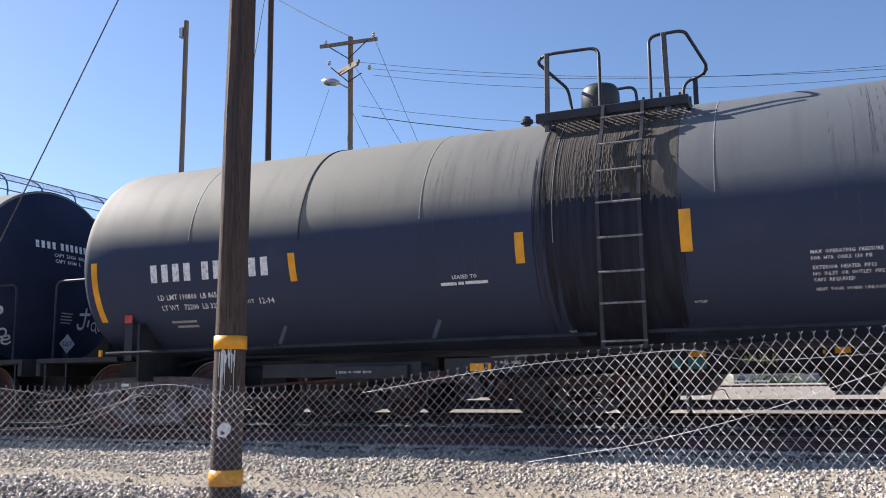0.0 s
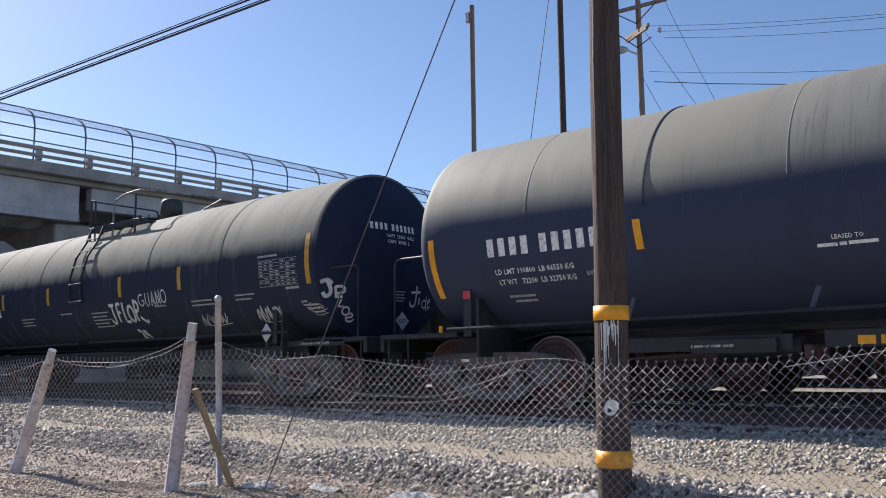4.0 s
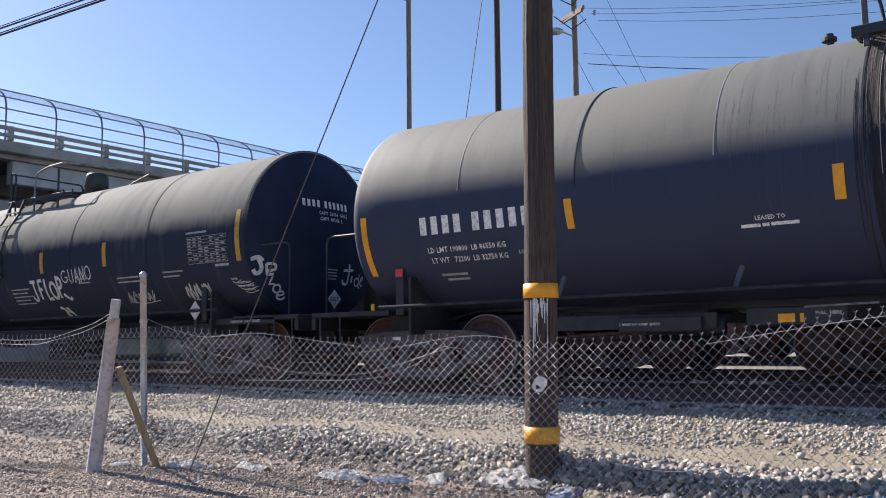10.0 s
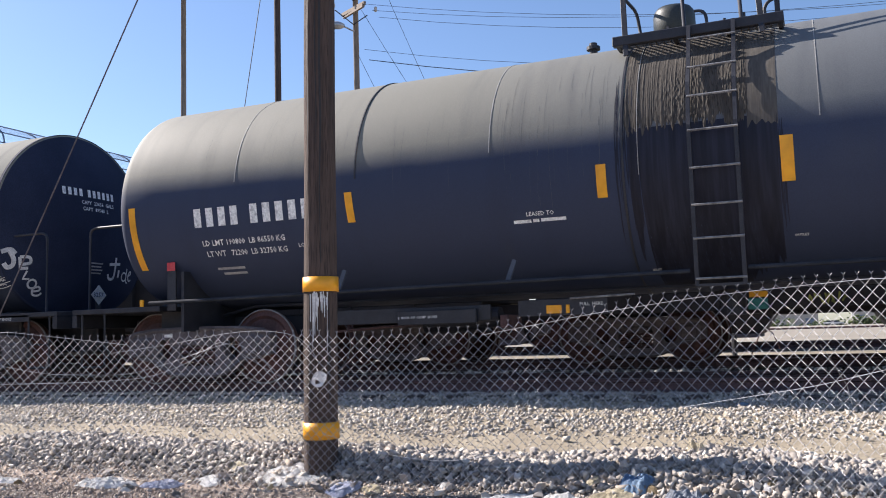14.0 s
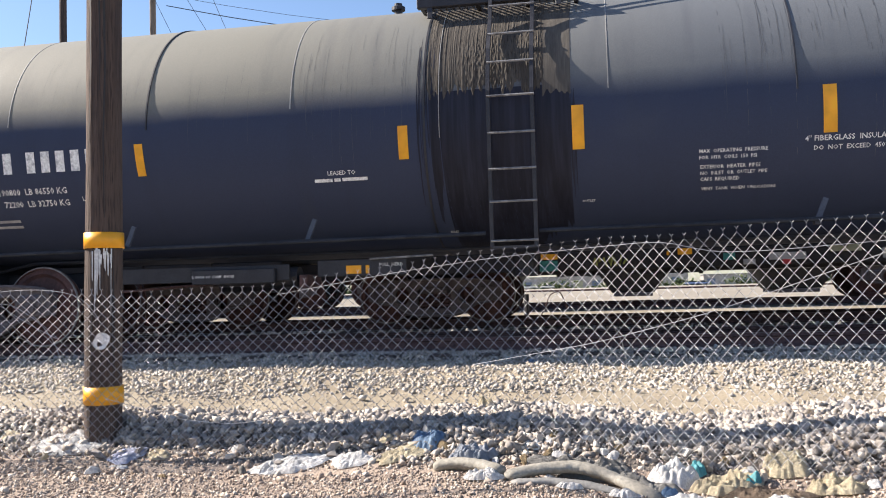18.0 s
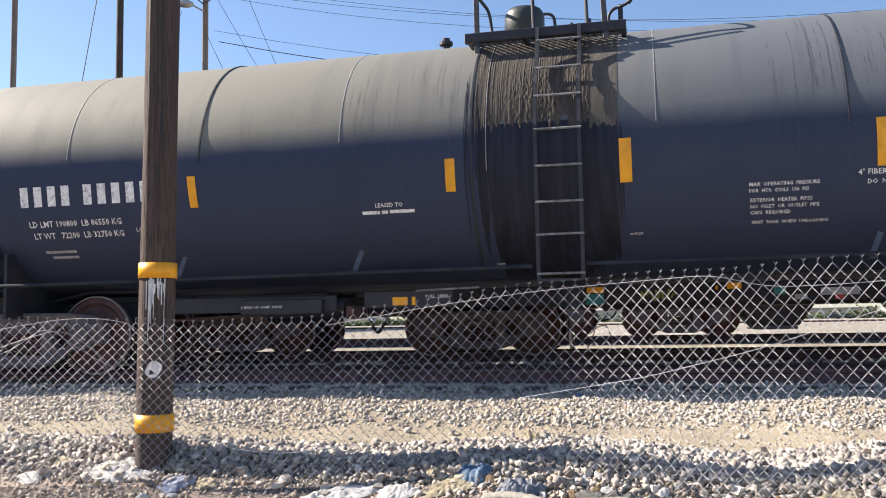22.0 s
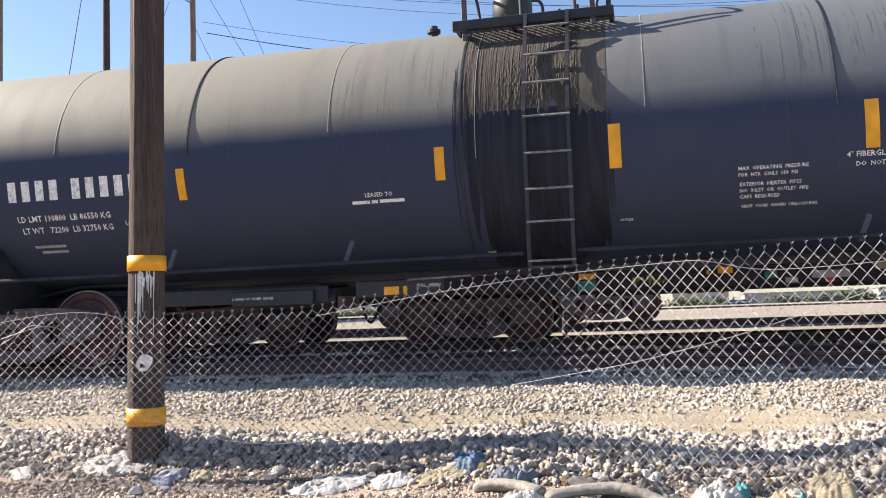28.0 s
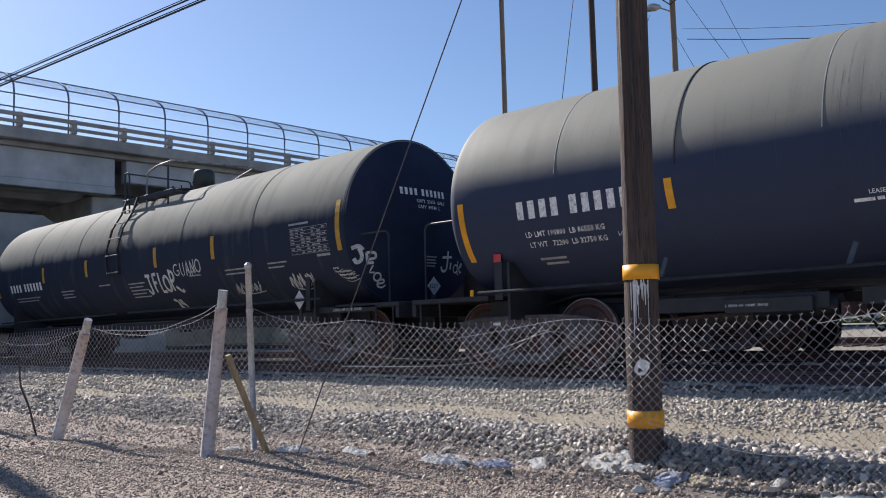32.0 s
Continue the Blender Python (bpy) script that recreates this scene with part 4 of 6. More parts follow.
            rows.append([bm.verts.new(on_tank(x - ww, a, RAD + 0.0042)), bm.verts.new(on_tank(x + ww, a, RAD + 0.0042))])
        for p, q in zip(rows, rows[1:]):
            bm.faces.new((p[0], p[1], q[1], q[0]))
    o = part("oil_drip", bm, M_STAIN, car, "black oil runs")
    o["kind"] = "stuff"
    # long thin soot runs
    for seed, xa, xb, n, top, ws in ((7, -4.3, -3.05, 30, 50, 1.0), (8, 0.1, 1.7, 40, 62, 1.3), (9, -9.0, -4.6, 22, 50, 0.6)):
        rnd = random.Random(seed)
        bm = bmesh.new()
        for k in range(n):
            x, a1 = rnd.uniform(xa, xb), rnd.uniform(top * 0.4, top)
            a0 = a1 - rnd.uniform(6, 30 if ws < 1 else 60)
            w = rnd.uniform(0.0006, 0.0017) * ws
            rows = []
            for j in range(7):
                a = a1 + (a0 - a1) * j / 6
                x += rnd.uniform(-0.006, 0.006)
                ww = w * (0.15 if j in (0, 6) else 1)
                rows.append([bm.verts.new(on_tank(x - ww, a, RAD + 0.0025)), bm.verts.new(on_tank(x + ww, a, RAD + 0.0025))])
            for p, q in zip(rows, rows[1:]):
                bm.faces.new((p[0], p[1], q[1], q[0]))
        o = part("soot_run", bm, M_SOOT, car)
        o["kind"] = "stuff"
    # yellow reflective strips
    strips = [(-9.40, 0.055, -0.8, -33, 0.02), (-6.145, 0.052, -3.5, -16.8, 0.02), (-3.13, 0.056, -2.6, -15.6, 0.0), (-1.31, 0.064, 1.2, -15.4, 0.0), (1.095, 0.066, 3.0, -14.2, 0.0), (4.2, 0.09, 0, -16, 0.0)]
    for x, w, t0, t1, sl in strips:
        part("reflective_strip", patch(x - w, x + w * 0.9, t0, t1, 0.006, 0.003, sl), M_YELLOW, car, "yellow reflective strip")
    # number and class writing
    for row in marks_bars(-8.40, 2.535, 0.235, 0.186, "####_######"):
        writing("number_bar", [row], side, M_STENCIL, car)
    writing("stencilled_writing", [("LD LMT 190800  LB 86550 KG", -8.33, 2.30, 0.098), ("LT WT   72200  LB 32750 KG", -8.30, 2.165, 0.098), ("LOT", -6.92, 2.205, 0.07), ("12-94", -6.72, 2.19, 0.105)], side, M_STENCIL, car)
    writing("stencilled_writing", [("-", -8.22, 1.985, 0.032, 0.42), ("-", -8.16, 1.915, 0.032, 0.36)], side, M_TABLE, car)
    writing("stencilled_writing", [("LEASED TO", -3.99, 2.345, 0.062), ("-", -4.14, 2.275, 0.034, 0.20), ("-", -3.92, 2.277, 0.034, 0.07), ("-", -3.83, 2.279, 0.034, 0.28)], side, M_STENCIL, car)
    writing("stencilled_writing", [("MAX  OPERATING  PRESSURE", -0.136, 2.375, 0.050), ("FOR  HTR  COILS  150  PSI", -0.136, 2.315, 0.048), ("EXTERIOR  HEATER  PIPES", -0.125, 2.225, 0.050), ("NO  INLET  OR  OUTLET  PIPE", -0.125, 2.165, 0.048), ("CAPS  REQUIRED", -0.125, 2.105, 0.050), ("VENT  TANK  WHEN  UNLOADING", -0.11, 2.01, 0.045)], side, M_STENCIL, car)
    writing("stencilled_writing", [("4\" FIBERGLASS  INSULATION", 0.86, 2.435, 0.072), ("DO  NOT  EXCEED  450\u00b0F", 0.94, 2.35, 0.061)], side, M_STENCIL, car)
    writing("stencilled_writing", [("OUTLET", -1.30, 1.94, 0.036), ("INLET", -2.75, 1.64, 0.036)], side, M_STENCIL, car)
    side_ladder = ladder(car, -2.22, -1.77, 1.50, M_BLACK, "black steel side ladder")
    hatch_platform(car, -3.04, -1.27, True, -2.51, -1.70)
    bm = bmesh.new()
    m = Matrix.Translation((-3.50, 0.0, 0)) @ Matrix.Rotation(-math.pi / 2, 4, "Y")
    lathe(bm, [(4.42, 0.0), (4.42, 0.075), (4.47, 0.075), (4.48, 0.05), (4.54, 0.05), (4.545, 0.085), (4.585, 0.085), (4.60, 0.05), (4.63, 0.05), (4.64, 0.0)], m, 16)
    part("vacuum_valve", bm, M_BLACK, car)
    for xx, out in ((GX0, -1), (GX1, 1)):
        end_gear(car, xx, out)
    underframe(car, GX0, GX1, xm)
    # marker post with its red reflector, rail struts, small plates
    part("marker_post", B(-8.97, -8.83, -1.36, -1.33, 1.50, 2.02, 0.005), M_BLACK, car)
    part("red_reflector", B(-8.965, -8.835, -1.372, -1.362, 2.02, 2.13, 0.002), M_RED, car, "red reflector")
    part("marker_base", B(-9.42, -9.37, -1.37, -1.34, 1.57, 1.66, 0.003), M_YELLOW, car)
    for x in (-6.35, -4.24, 0.92, 3.2):
        part("rail_strut", B(x - 0.02, x + 0.03, -1.56, -1.46, 1.62, 1.66), M_BLACK, car)
        bm = bmesh.new()
        g = bmesh.ops.create_cube(bm, size=1, matrix=Matrix.Translation((x + 0.06, -1.47, 1.755)) @ Matrix.Rotation(radians(22), 4, "Y") @ Matrix.Diagonal((0.05, 0.03, 0.26, 1)))
        part("rail_strut", bm, M_STRUT, car)
    # side sill with plates and writing
    part("side_sill", B(-6.9, -4.6, -1.02, -0.98, 1.24, 1.42, 0.006), M_BLACK, car)
    part("equipment_box", B(-5.75, -4.75, -1.10, -1.02, 1.21, 1.38, 0.01), M_BLACK, car)
    writing("stencilled_writing", [("-", -9.28, 1.155, 0.04, 0.14)], flat_side(-1.0525), M_STENCIL, car)
    writing("stencilled_writing", [("2  INCH  HF  COMP  SHOES", -5.74, 1.285, 0.042)], flat_side(-1.106), M_STENCIL, car)
    part("release_bracket", B(-4.2, -3.2, -1.22, -1.20, 1.26, 1.44, 0.006), M_BLACK, car)
    part("orange_plate", B(-3.87, -3.70, -1.236, -1.222, 1.285, 1.375, 0.003), M_YELLOW, car, "orange reflective plate")
    part("orange_plate", B(-3.65, -3.61, -1.236, -1.222, 1.285, 1.375, 0.003), M_YELLOW, car)
    writing("stencilled_writing", [("PULL  HERE", -3.50, 1.36, 0.05)], flat_side(-1.224), M_WHITE, car)
    part("release_rod", T([(-3.6, -1.24, 1.44), (-2.9, -1.24, 1.46)], 0.012, 6), M_RUNG, car)


detail_gatx(gatx)


def detail_ctcx(car):
    side = tank_side(0.005)
    xm = (CX0 + CX1) / 2
    for x in (-14.6, -17.1, -21.9, -24.6):
        part("jacket_band", ring(x, 0.03, RAD - 0.002, RAD + 0.007, -60, 100), M_TANK_B, car)
    part("rim_band", ring(CX1 - 0.03, 0.05, RAD - 0.002, RAD + 0.004, -180, 180), M_HEAD, car)
    for x, w, t0, t1 in ((-12.13, 0.055, 14.5, -16.5), (-15.9, 0.06, 5, -11.4), (-18.13, 0.06, 3.8, -11.8), (-21.4, 0.06, 2.6, -12), (-23.87, 0.06, 2.2, -12), (-26.98, 0.05, 3, -22)):
        part("reflective_strip", patch(x - w, x + w, t0, t1, 0.006, 0.003), M_YELLOW_OLD, car, "faded yellow reflective strip")
    # data table: thin white grid with unreadable lines
    rows = [("-", -13.45, 2.96, 0.035, 0.55)]
    for k in range(9):
        rows.append(("-", -13.42, 2.46 + 0.055 * k, 0.007, 1.02))
    for k in range(8):
        rows.append(("-", -13.42 + 0.145 * k, 2.46, 0.45, 0.008))
    rnd = random.Random(2)
    for k in range(8):
        for j in range(7):
            if rnd.random() < 0.85:
                rows.append(("-", -13.40 + 0.145 * j, 2.477 + 0.055 * k, 0.022, rnd.uniform(0.06, 0.12)))
    rows.append(("-", -12.75, 2.39, 0.04, 0.35))
    writing("data_table", rows, side, M_TABLE, car)
    for row in marks_bars(-26.1, 2.40, 0.20, 0.20, "####_######"):
        writing("number_bar", [row], side, M_STENCIL, car)
    blocks = []
    for x, z, w, n in ((-25.9, 2.22, 1.6, 2), (-23.0, 2.28, 0.8, 3), (-20.9, 2.32, 0.7, 1), (-19.5, 2.28, 0.8, 5), (-15.6, 2.33, 0.9, 2), (-14.2, 2.36, 0.6, 2), (-16.9, 2.38, 0.45, 2)):
        for k in range(n):
            blocks.append(("-", x, z - 0.075 * k, 0.026, w * rnd.uniform(0.75, 1)))
    writing("stencilled_writing", blocks, side, M_TABLE, car)
    # graffiti in white spray, stroke by stroke
    J = [[(0.1, 1), (0.6, 1)], [(0.4, 1), (0.4, 0.25), (0.3, 0.08), (0.12, 0.05), (0.0, 0.25)]]
    F = [[(0.9, 1.05), (0.8, 0.1)], [(0.88, 1.02), (1.25, 1.05)], [(0.85, 0.6), (1.15, 0.62)]]
    L = [[(1.5, 1.1), (1.42, 0.1), (1.8, 0.1)]]
    O = [arc(2.15, 0.5, 0.28, 0, 360, 14, 1.4)]
    P = [[(2.65, 1.2), (2.6, 0.1)], arc(2.75, 0.85, 0.25, 110, -110, 8), [(2.9, 0.3), (3.3, 0.0), (3.5, 0.1)]]
    two4 = [arc(1.9, -0.55, 0.14, 150, -40, 6) + [(1.75, -0.9), (2.05, -0.9)], [(2.3, -0.4), (2.2, -0.68), (2.5, -0.68)], [(2.42, -0.4), (2.38, -0.95)]]
    bm = bmesh.new()
    scrawl(J + F + L + O + P + two4, side, -18.72, 2.02, 0.40, 0.065, bm)
    part("graffiti", bm, M_SPRAY, car, "white spray-painted graffiti")["kind"] = "stuff"
    G = [arc(0.35, 0.5, 0.33, 60, 320, 10) + [(0.65, 0.45), (0.4, 0.45)]]
    U = [[(0.85, 0.9), (0.85, 0.3), (1.0, 0.1), (1.2, 0.2), (1.25, 0.9)]]
    A = [[(1.45, 0.1), (1.65, 0.95), (1.85, 0.1)], [(1.5, 0.4), (1.8, 0.4)]]
    N = [[(2.05, 0.1), (2.05, 0.95), (2.4, 0.15), (2.42, 1.0)]]
    bm = bmesh.new()
    scrawl(G + U + A + N + [arc(2.85, 0.6, 0.28, 0, 360, 12, 1.3)], side, -17.45, 2.30, 0.33, 0.030, bm)
    part("graffiti", bm, M_SPRAY, car, "thin white graffiti")["kind"] = "stuff"
    bm = bmesh.new()
    def tag(x0, x1, z0, z1, n, w, seed):
        """A tag of joined up-and-down strokes with an underline."""
        r = random.Random(seed)
        for q in range(2):
            c = [(x0 + (x1 - x0) * (k + r.uniform(-0.7, 0.7)) / n, (z1 if k % 2 else z0) + (z1 - z0) * r.uniform(-0.25, 0.25)) for k in range(n + 1)]
            scrawl([flow(c)], side, 0, 0, 1, w, bm)
        scrawl([flow([(x0 + 0.1 * (x1 - x0), z0 - 0.02), ((x0 + x1) / 2, z0 - 0.05), (x1 + 0.08, z0 - 0.01)])], side, 0, 0, 1, w, bm)
    tag(-13.74, -13.08, 1.90, 2.13, 13, 0.020, 1)
    tag(-15.50, -14.70, 1.90, 2.06, 11, 0.015, 4)
    for k, (u, n) in enumerate(((-12.46, 3), (-12.42, 7), (-12.36, 7), (-12.28, 5))):
        tag(u, u + 0.055 * n, 2.16 - 0.062 * k, 2.185 - 0.062 * k, n * 2, 0.008, 20 + k)
    part("graffiti", bm, M_SPRAY, car, "scribbled white tags")["kind"] = "stuff"
    # the end that faces the next car
    xe = CX1 + 0.0
    def head(lift):
        def f(u, v):
            q = min(1.0, math.hypot(u, v - ZC) / (RAD - 0.03))
            return Vector((xe + 0.28 * (1 - q * q) + lift, u, v))
        return f
    hd = head(0.008)
    for row in marks_bars(-0.50, 3.42, 0.12, 0.105, "####_######"):
        writing("number_bar", [row], hd, M_STENCIL, car)
    writing("stencilled_writing", [("CAPY  23656  GALS", -0.16, 3.30, 0.085), ("CAPY  89548  L", -0.14, 3.20, 0.085)], hd, M_STENCIL, car)
    writing("stencilled_writing", [("-", 0.06, 2.365 - 0.052 * k, 0.022, 0.26 - 0.03 * (k % 2)) for k in range(4)], hd, M_TABLE, car)
    bm = bmesh.new()
    scrawl([flow([(-1.42, 2.46), (-1.30, 2.50), (-1.22, 2.44)]), flow([(-1.30, 2.47), (-1.24, 2.36), (-1.25, 2.27), (-1.32, 2.24), (-1.37, 2.30)])], hd, 0, 0, 1, 0.065, bm)
    scrawl([[(-1.16, 2.40), (-1.13, 2.22)], flow([(-1.16, 2.40), (-1.02, 2.40), (-1.00, 2.32), (-1.12, 2.29)]), [(-1.14, 2.23), (-1.02, 2.24)]], hd, 0, 0, 1, 0.045, bm)
    scrawl([[(-1.03, 2.20), (-1.08, 2.08), (-0.98, 2.08)], arc(-0.93, 2.01, 0.065, 0, 360, 12), flow([(-0.90, 1.90), (-0.80, 1.92), (-0.82, 1.97), (-0.90, 1.94), (-0.90, 1.86), (-0.82, 1.84), (-0.76, 1.88)])], hd, 0, 0, 1, 0.030, bm)
    scrawl([[(0.48, 2.38), (0.76, 2.40)], flow([(0.64, 2.50), (0.63, 2.28), (0.60, 2.16), (0.50, 2.15), (0.46, 2.22)]), flow([(0.74, 2.30), (0.73, 2.18)])], hd, 0, 0, 1, 0.045, bm)
    scrawl([arc(0.90, 2.20, 0.07, 0, 350, 10), flow([(0.97, 2.34), (0.97, 2.14), (1.02, 2.10)]), flow([(1.03, 2.22), (1.10, 2.26), (1.08, 2.30), (1.02, 2.22), (1.06, 2.14), (1.12, 2.16)])], hd, 0, 0, 1, 0.026, bm)
    part("graffiti", bm, M_SPRAY, car, "white graffiti on the tank's end")["kind"] = "stuff"

    fl = flat_side(-1.33)

    def placard(place, u, v, s):
        pl = bmesh.new()
        back = Vector((-0.004, 0.004, 0)) if place is fl else Vector((-0.004, 0, 0))
        a, b = ([pl.verts.new(place(u + p * s, v + q * s) + d) for p, q in ((1, 0), (0, 1), (-1, 0), (0, -1))] for d in (Vector(), back))
        pl.faces.new(a)
        pl.faces.new(b[::-1])
        for k in range(4):
            pl.faces.new((a[k], b[k], b[(k + 1) % 4], a[(k + 1) % 4]))
        bmesh.ops.recalc_face_normals(pl, faces=pl.faces)
        o = part("placard", pl, M_WHITE, car, "white diamond placard")
        return o
    placard(fl, -13.44, 1.695, 0.165)
    writing("placard_number", [("-", -13.56, 1.66, 0.075, 0.24)], flat_side(-1.338), M_PANEL, car)
    writing("placard_number", [("3257", -13.565, 1.660, 0.105)], flat_side(-1.342), M_BLUE, car)
    part("placard_post", B(-13.28, -13.16, -1.32, -1.28, 1.5, 2.12, 0.006), M_BLACK, car)
    part("placard_holder", B(-13.48, -13.40, -1.32, -1.29, 1.4, 1.75, 0.004), M_BLACK, car)
    fe = lambda u, v: Vector((CX1 + 0.38, u, v))
    placard(fe, 0.10, 1.866, 0.16)
    writing("placard_number", [("-", -0.02, 1.83, 0.075, 0.24)], lambda u, v: Vector((CX1 + 0.388, u, v)), M_PANEL, car)
    writing("placard_number", [("3257", -0.025, 1.830, 0.105)], lambda u, v: Vector((CX1 + 0.392, u, v)), M_BLUE, car)
    part("placard_frame", B(CX1 + 0.35, CX1 + 0.376, 0.05, 0.15, 1.55, 1.90, 0.004), M_BLACK, car)
    part("side_sill", B(-13.1, -11.5, -1.30, -1.26, 1.44, 1.54, 0.006), M_BLACK, car)
    writing("stencilled_writing", [("2 INCH HF COMP SHOES", -12.55, 1.465, 0.065)], flat_side(-1.306), M_WHITE, car)
    ladder(car, -20.22, -19.70, 2.54, M_BLACK, "short black steel side ladder", False)
    hatch_platform(car, -20.45, -18.2, False, -18.80, -19.60)
    for xx, out in ((CX0, -1), (CX1, 1)):
        end_gear(car, xx, out)
    underframe(car, CX0, CX1, xm)
    part("side_sill", B(-26.0, -12.6, -1.12, -1.05, 1.25, 1.45, 0.01), M_BLACK, car)


M_YELLOW_OLD = mottled("faded_yellow", (0.48, 0.27, 0.03), (0.62, 0.36, 0.05), scale=9, rough=0.6, relief=0.05)
M_PANEL = mottled("placard_panel", (0.55, 0.60, 0.66), (0.62, 0.66, 0.72), scale=9, rough=0.6, relief=0)
M_BLUE = mottled("placard_blue", (0.02, 0.035, 0.10), (0.03, 0.05, 0.13), scale=9, rough=0.6, relief=0)
detail_ctcx(ctcx)


# ---- covered hopper beyond the dusty tank car ----
def build_grey_hopper():
    car = thing("hopper_car", "light grey covered hopper car with rounded roof", "hopper car", pose(0, TRACKS[0], 0))
    bm = bmesh.new()
    prof = [(-1.5, 1.6), (-1.55, 3.9), (-1.45, 4.4), (-1.2, 4.8), (-0.7, 5.1), (0.7, 5.1), (1.2, 4.8), (1.45, 4.4), (1.55, 3.9), (1.5, 1.6)]
    a = [bm.verts.new((-44, y, z)) for y, z in prof]
    b = [bm.verts.new((-29.6, y, z)) for y, z in prof]
    for k in range(len(prof) - 1):
        bm.faces.new((a[k], a[k + 1], b[k + 1], b[k]))
    bm.faces.new(a)
    bm.faces.new(b[::-1])
    bmesh.ops.recalc_face_normals(bm, faces=bm.faces)
    part("body", bm, M_HOPPER, car)
    for k in range(12):
        part("side_rib", B(-43.4 + 1.22 * k, -43.33 + 1.22 * k, -1.60, -1.53, 1.6, 3.9), M_HOPPER, car)
    part("end_frame", B(-29.6, -28.9, -1.4, 1.4, 1.4, 1.6, 0.02), M_TRUCK, car)
    for y in (-1.35, -0.95):
        part("end_ladder_rail", T([(-29.4, y, 1.5), (-29.4, y, 4.75)], 0.02, 6), M_HOPPER, car)
    pipe_rail("roof_rail", [(-29.65, -1.2, 4.8), (-29.65, -1.2, 5.3), (-31.5, -1.2, 5.3), (-31.5, -1.2, 4.8)], car)
    add_truck(car, -31.0)
    add_truck(car, -42.3)


build_grey_hopper()


# ---- parked freight cars on the middle track ----
def gondola(x0, x1, truck_xs, label):
    car = thing("gondola_car", label, "gondola car", pose(0, TRACKS[1], 0), "parked gondola cars")
    part("body", B(x0, x1, -1.42, 1.42, 1.62, 3.0, 0.03), M_GOND, car)
    for s in (-1, 1):
        part("side_sill", B(x0, x1, s * 1.40 - 0.06, s * 1.40 + 0.06, 1.34, 1.64, 0.01), M_GOND, car)
        k = x0 + 0.3
        while k < x1:
            part("side_post", B(k - 0.05, k + 0.05, s * 1.46 - 0.05, s * 1.46 + 0.05, 1.60, 3.0), M_GOND, car)
            k += 1.3
    part("centre_sill", B(x0 - 0.5, x1 + 0.5, -0.3, 0.3, 1.30, 1.6), M_BLACK, car)
    for x in truck_xs:
        add_truck(car, x)
    return car


M_GOND = mottled("gondola_paint", (0.020, 0.020, 0.022), (0.04, 0.036, 0.034), scale=2, rough=0.75)
M_OFFWHITE = mottled("offwhite_spray", (0.42, 0.42, 0.40), (0.58, 0.57, 0.54), scale=5, rough=0.8)
MID_TRUCK = -8.45
rear = gondola(-5.6, 9.5, (-4.0, 7.2), "dark gondola car with coloured graffiti along its sill")
gondola(-22.5, -6.6, (-20.2, MID_TRUCK), "dark rusty gondola car behind the tank cars")
for x0, x1, z0, z1, mt, lab in ((-2.40, -2.26, 1.36, 1.52, M_TEAL, "teal paint patch"), (-2.15, -1.86, 1.34, 1.51, M_TEAL, "teal paint patch"), (-2.13, -1.86, 1.53, 1.62, M_YELLOW, "orange reflector"), (-0.14, -0.10, 1.54, 1.62, M_YELLOW, "orange reflector"),
                            (0.03, 0.25, 1.545, 1.64, M_YELLOW, "orange reflector"), (0.72, 0.90, 1.44, 1.55, M_TEAL, "teal paint patch"), (1.02, 1.2, 1.36, 1.44, M_OFFWHITE, "white paint patch"), (1.40, 1.95, 1.42, 1.53, M_OFFWHITE, "white paint patch"),
                            (1.60, 1.72, 1.35, 1.42, M_RED, "red paint patch"), (2.30, 2.75, 1.52, 1.62, M_OLIVE_W, "olive paint patch"), (3.05, 3.4, 1.40, 1.56, M_OFFWHITE, "white paint patch")):
    part("paint_patch", B(x0, x1, -1.474, -1.466, z0, z1), mt, rear, lab)
bm = bmesh.new()
r = random.Random(12)
for k in range(7):
    scrawl([[(k * 0.4 + r.uniform(0, 0.4), r.uniform(0, 1)) for _ in range(4)]], flat_side(-1.468), -1.28, 1.38, 0.19, 0.03, bm)
part("graffiti", bm, M_OLIVE, rear, "olive graffiti")["kind"] = "stuff"


part("coupler", B(-6.25, -5.5, -0.14, 0.14, 1.22, 1.48, 0.03), M_RUST, rear)
part("air_hose", T(bent([(-5.8, -0.35, 1.3), (-5.95, -0.35, 1.0), (-6.02, -0.35, 0.90), (-6.10, -0.35, 1.0), (-6.2, -0.35, 1.3)], 0.08, 4), 0.026, 8), M_CABLE, rear)
part("brake_pipe", T([(-1.9, -1.2, 1.27), (0.45, -1.2, 1.28)], 0.022, 6), M_BLACK, rear)
for x in (-1.85, -1.35, -0.9, -0.4, 0.1, 0.4):
    part("pipe_hanger", B(x - 0.03, x + 0.03, -1.22, -1.18, 1.24, 1.36), M_BLACK, rear)


# ---- the train that rolls by on the far track ----
def rolling_axle(car, x, wheel_mesh):
    ax = part("axle", T([(0, -0.98, 0), (0, 0.98, 0)], 0.075, 10), M_TRUCK, car)
    ax.matrix_basis = pose(x, 0, RAIL_Z + LIFT[2] + 0.457)
    for s in (-1, 1):
        w = share("wheel", wheel_mesh, ax, Matrix.Translation((0, s * 0.755, 0)) @ Matrix.Rotation(radians(90 * -s), 4, "Z") @ Matrix.Rotation(math.pi, 4, "Z"))
    return ax


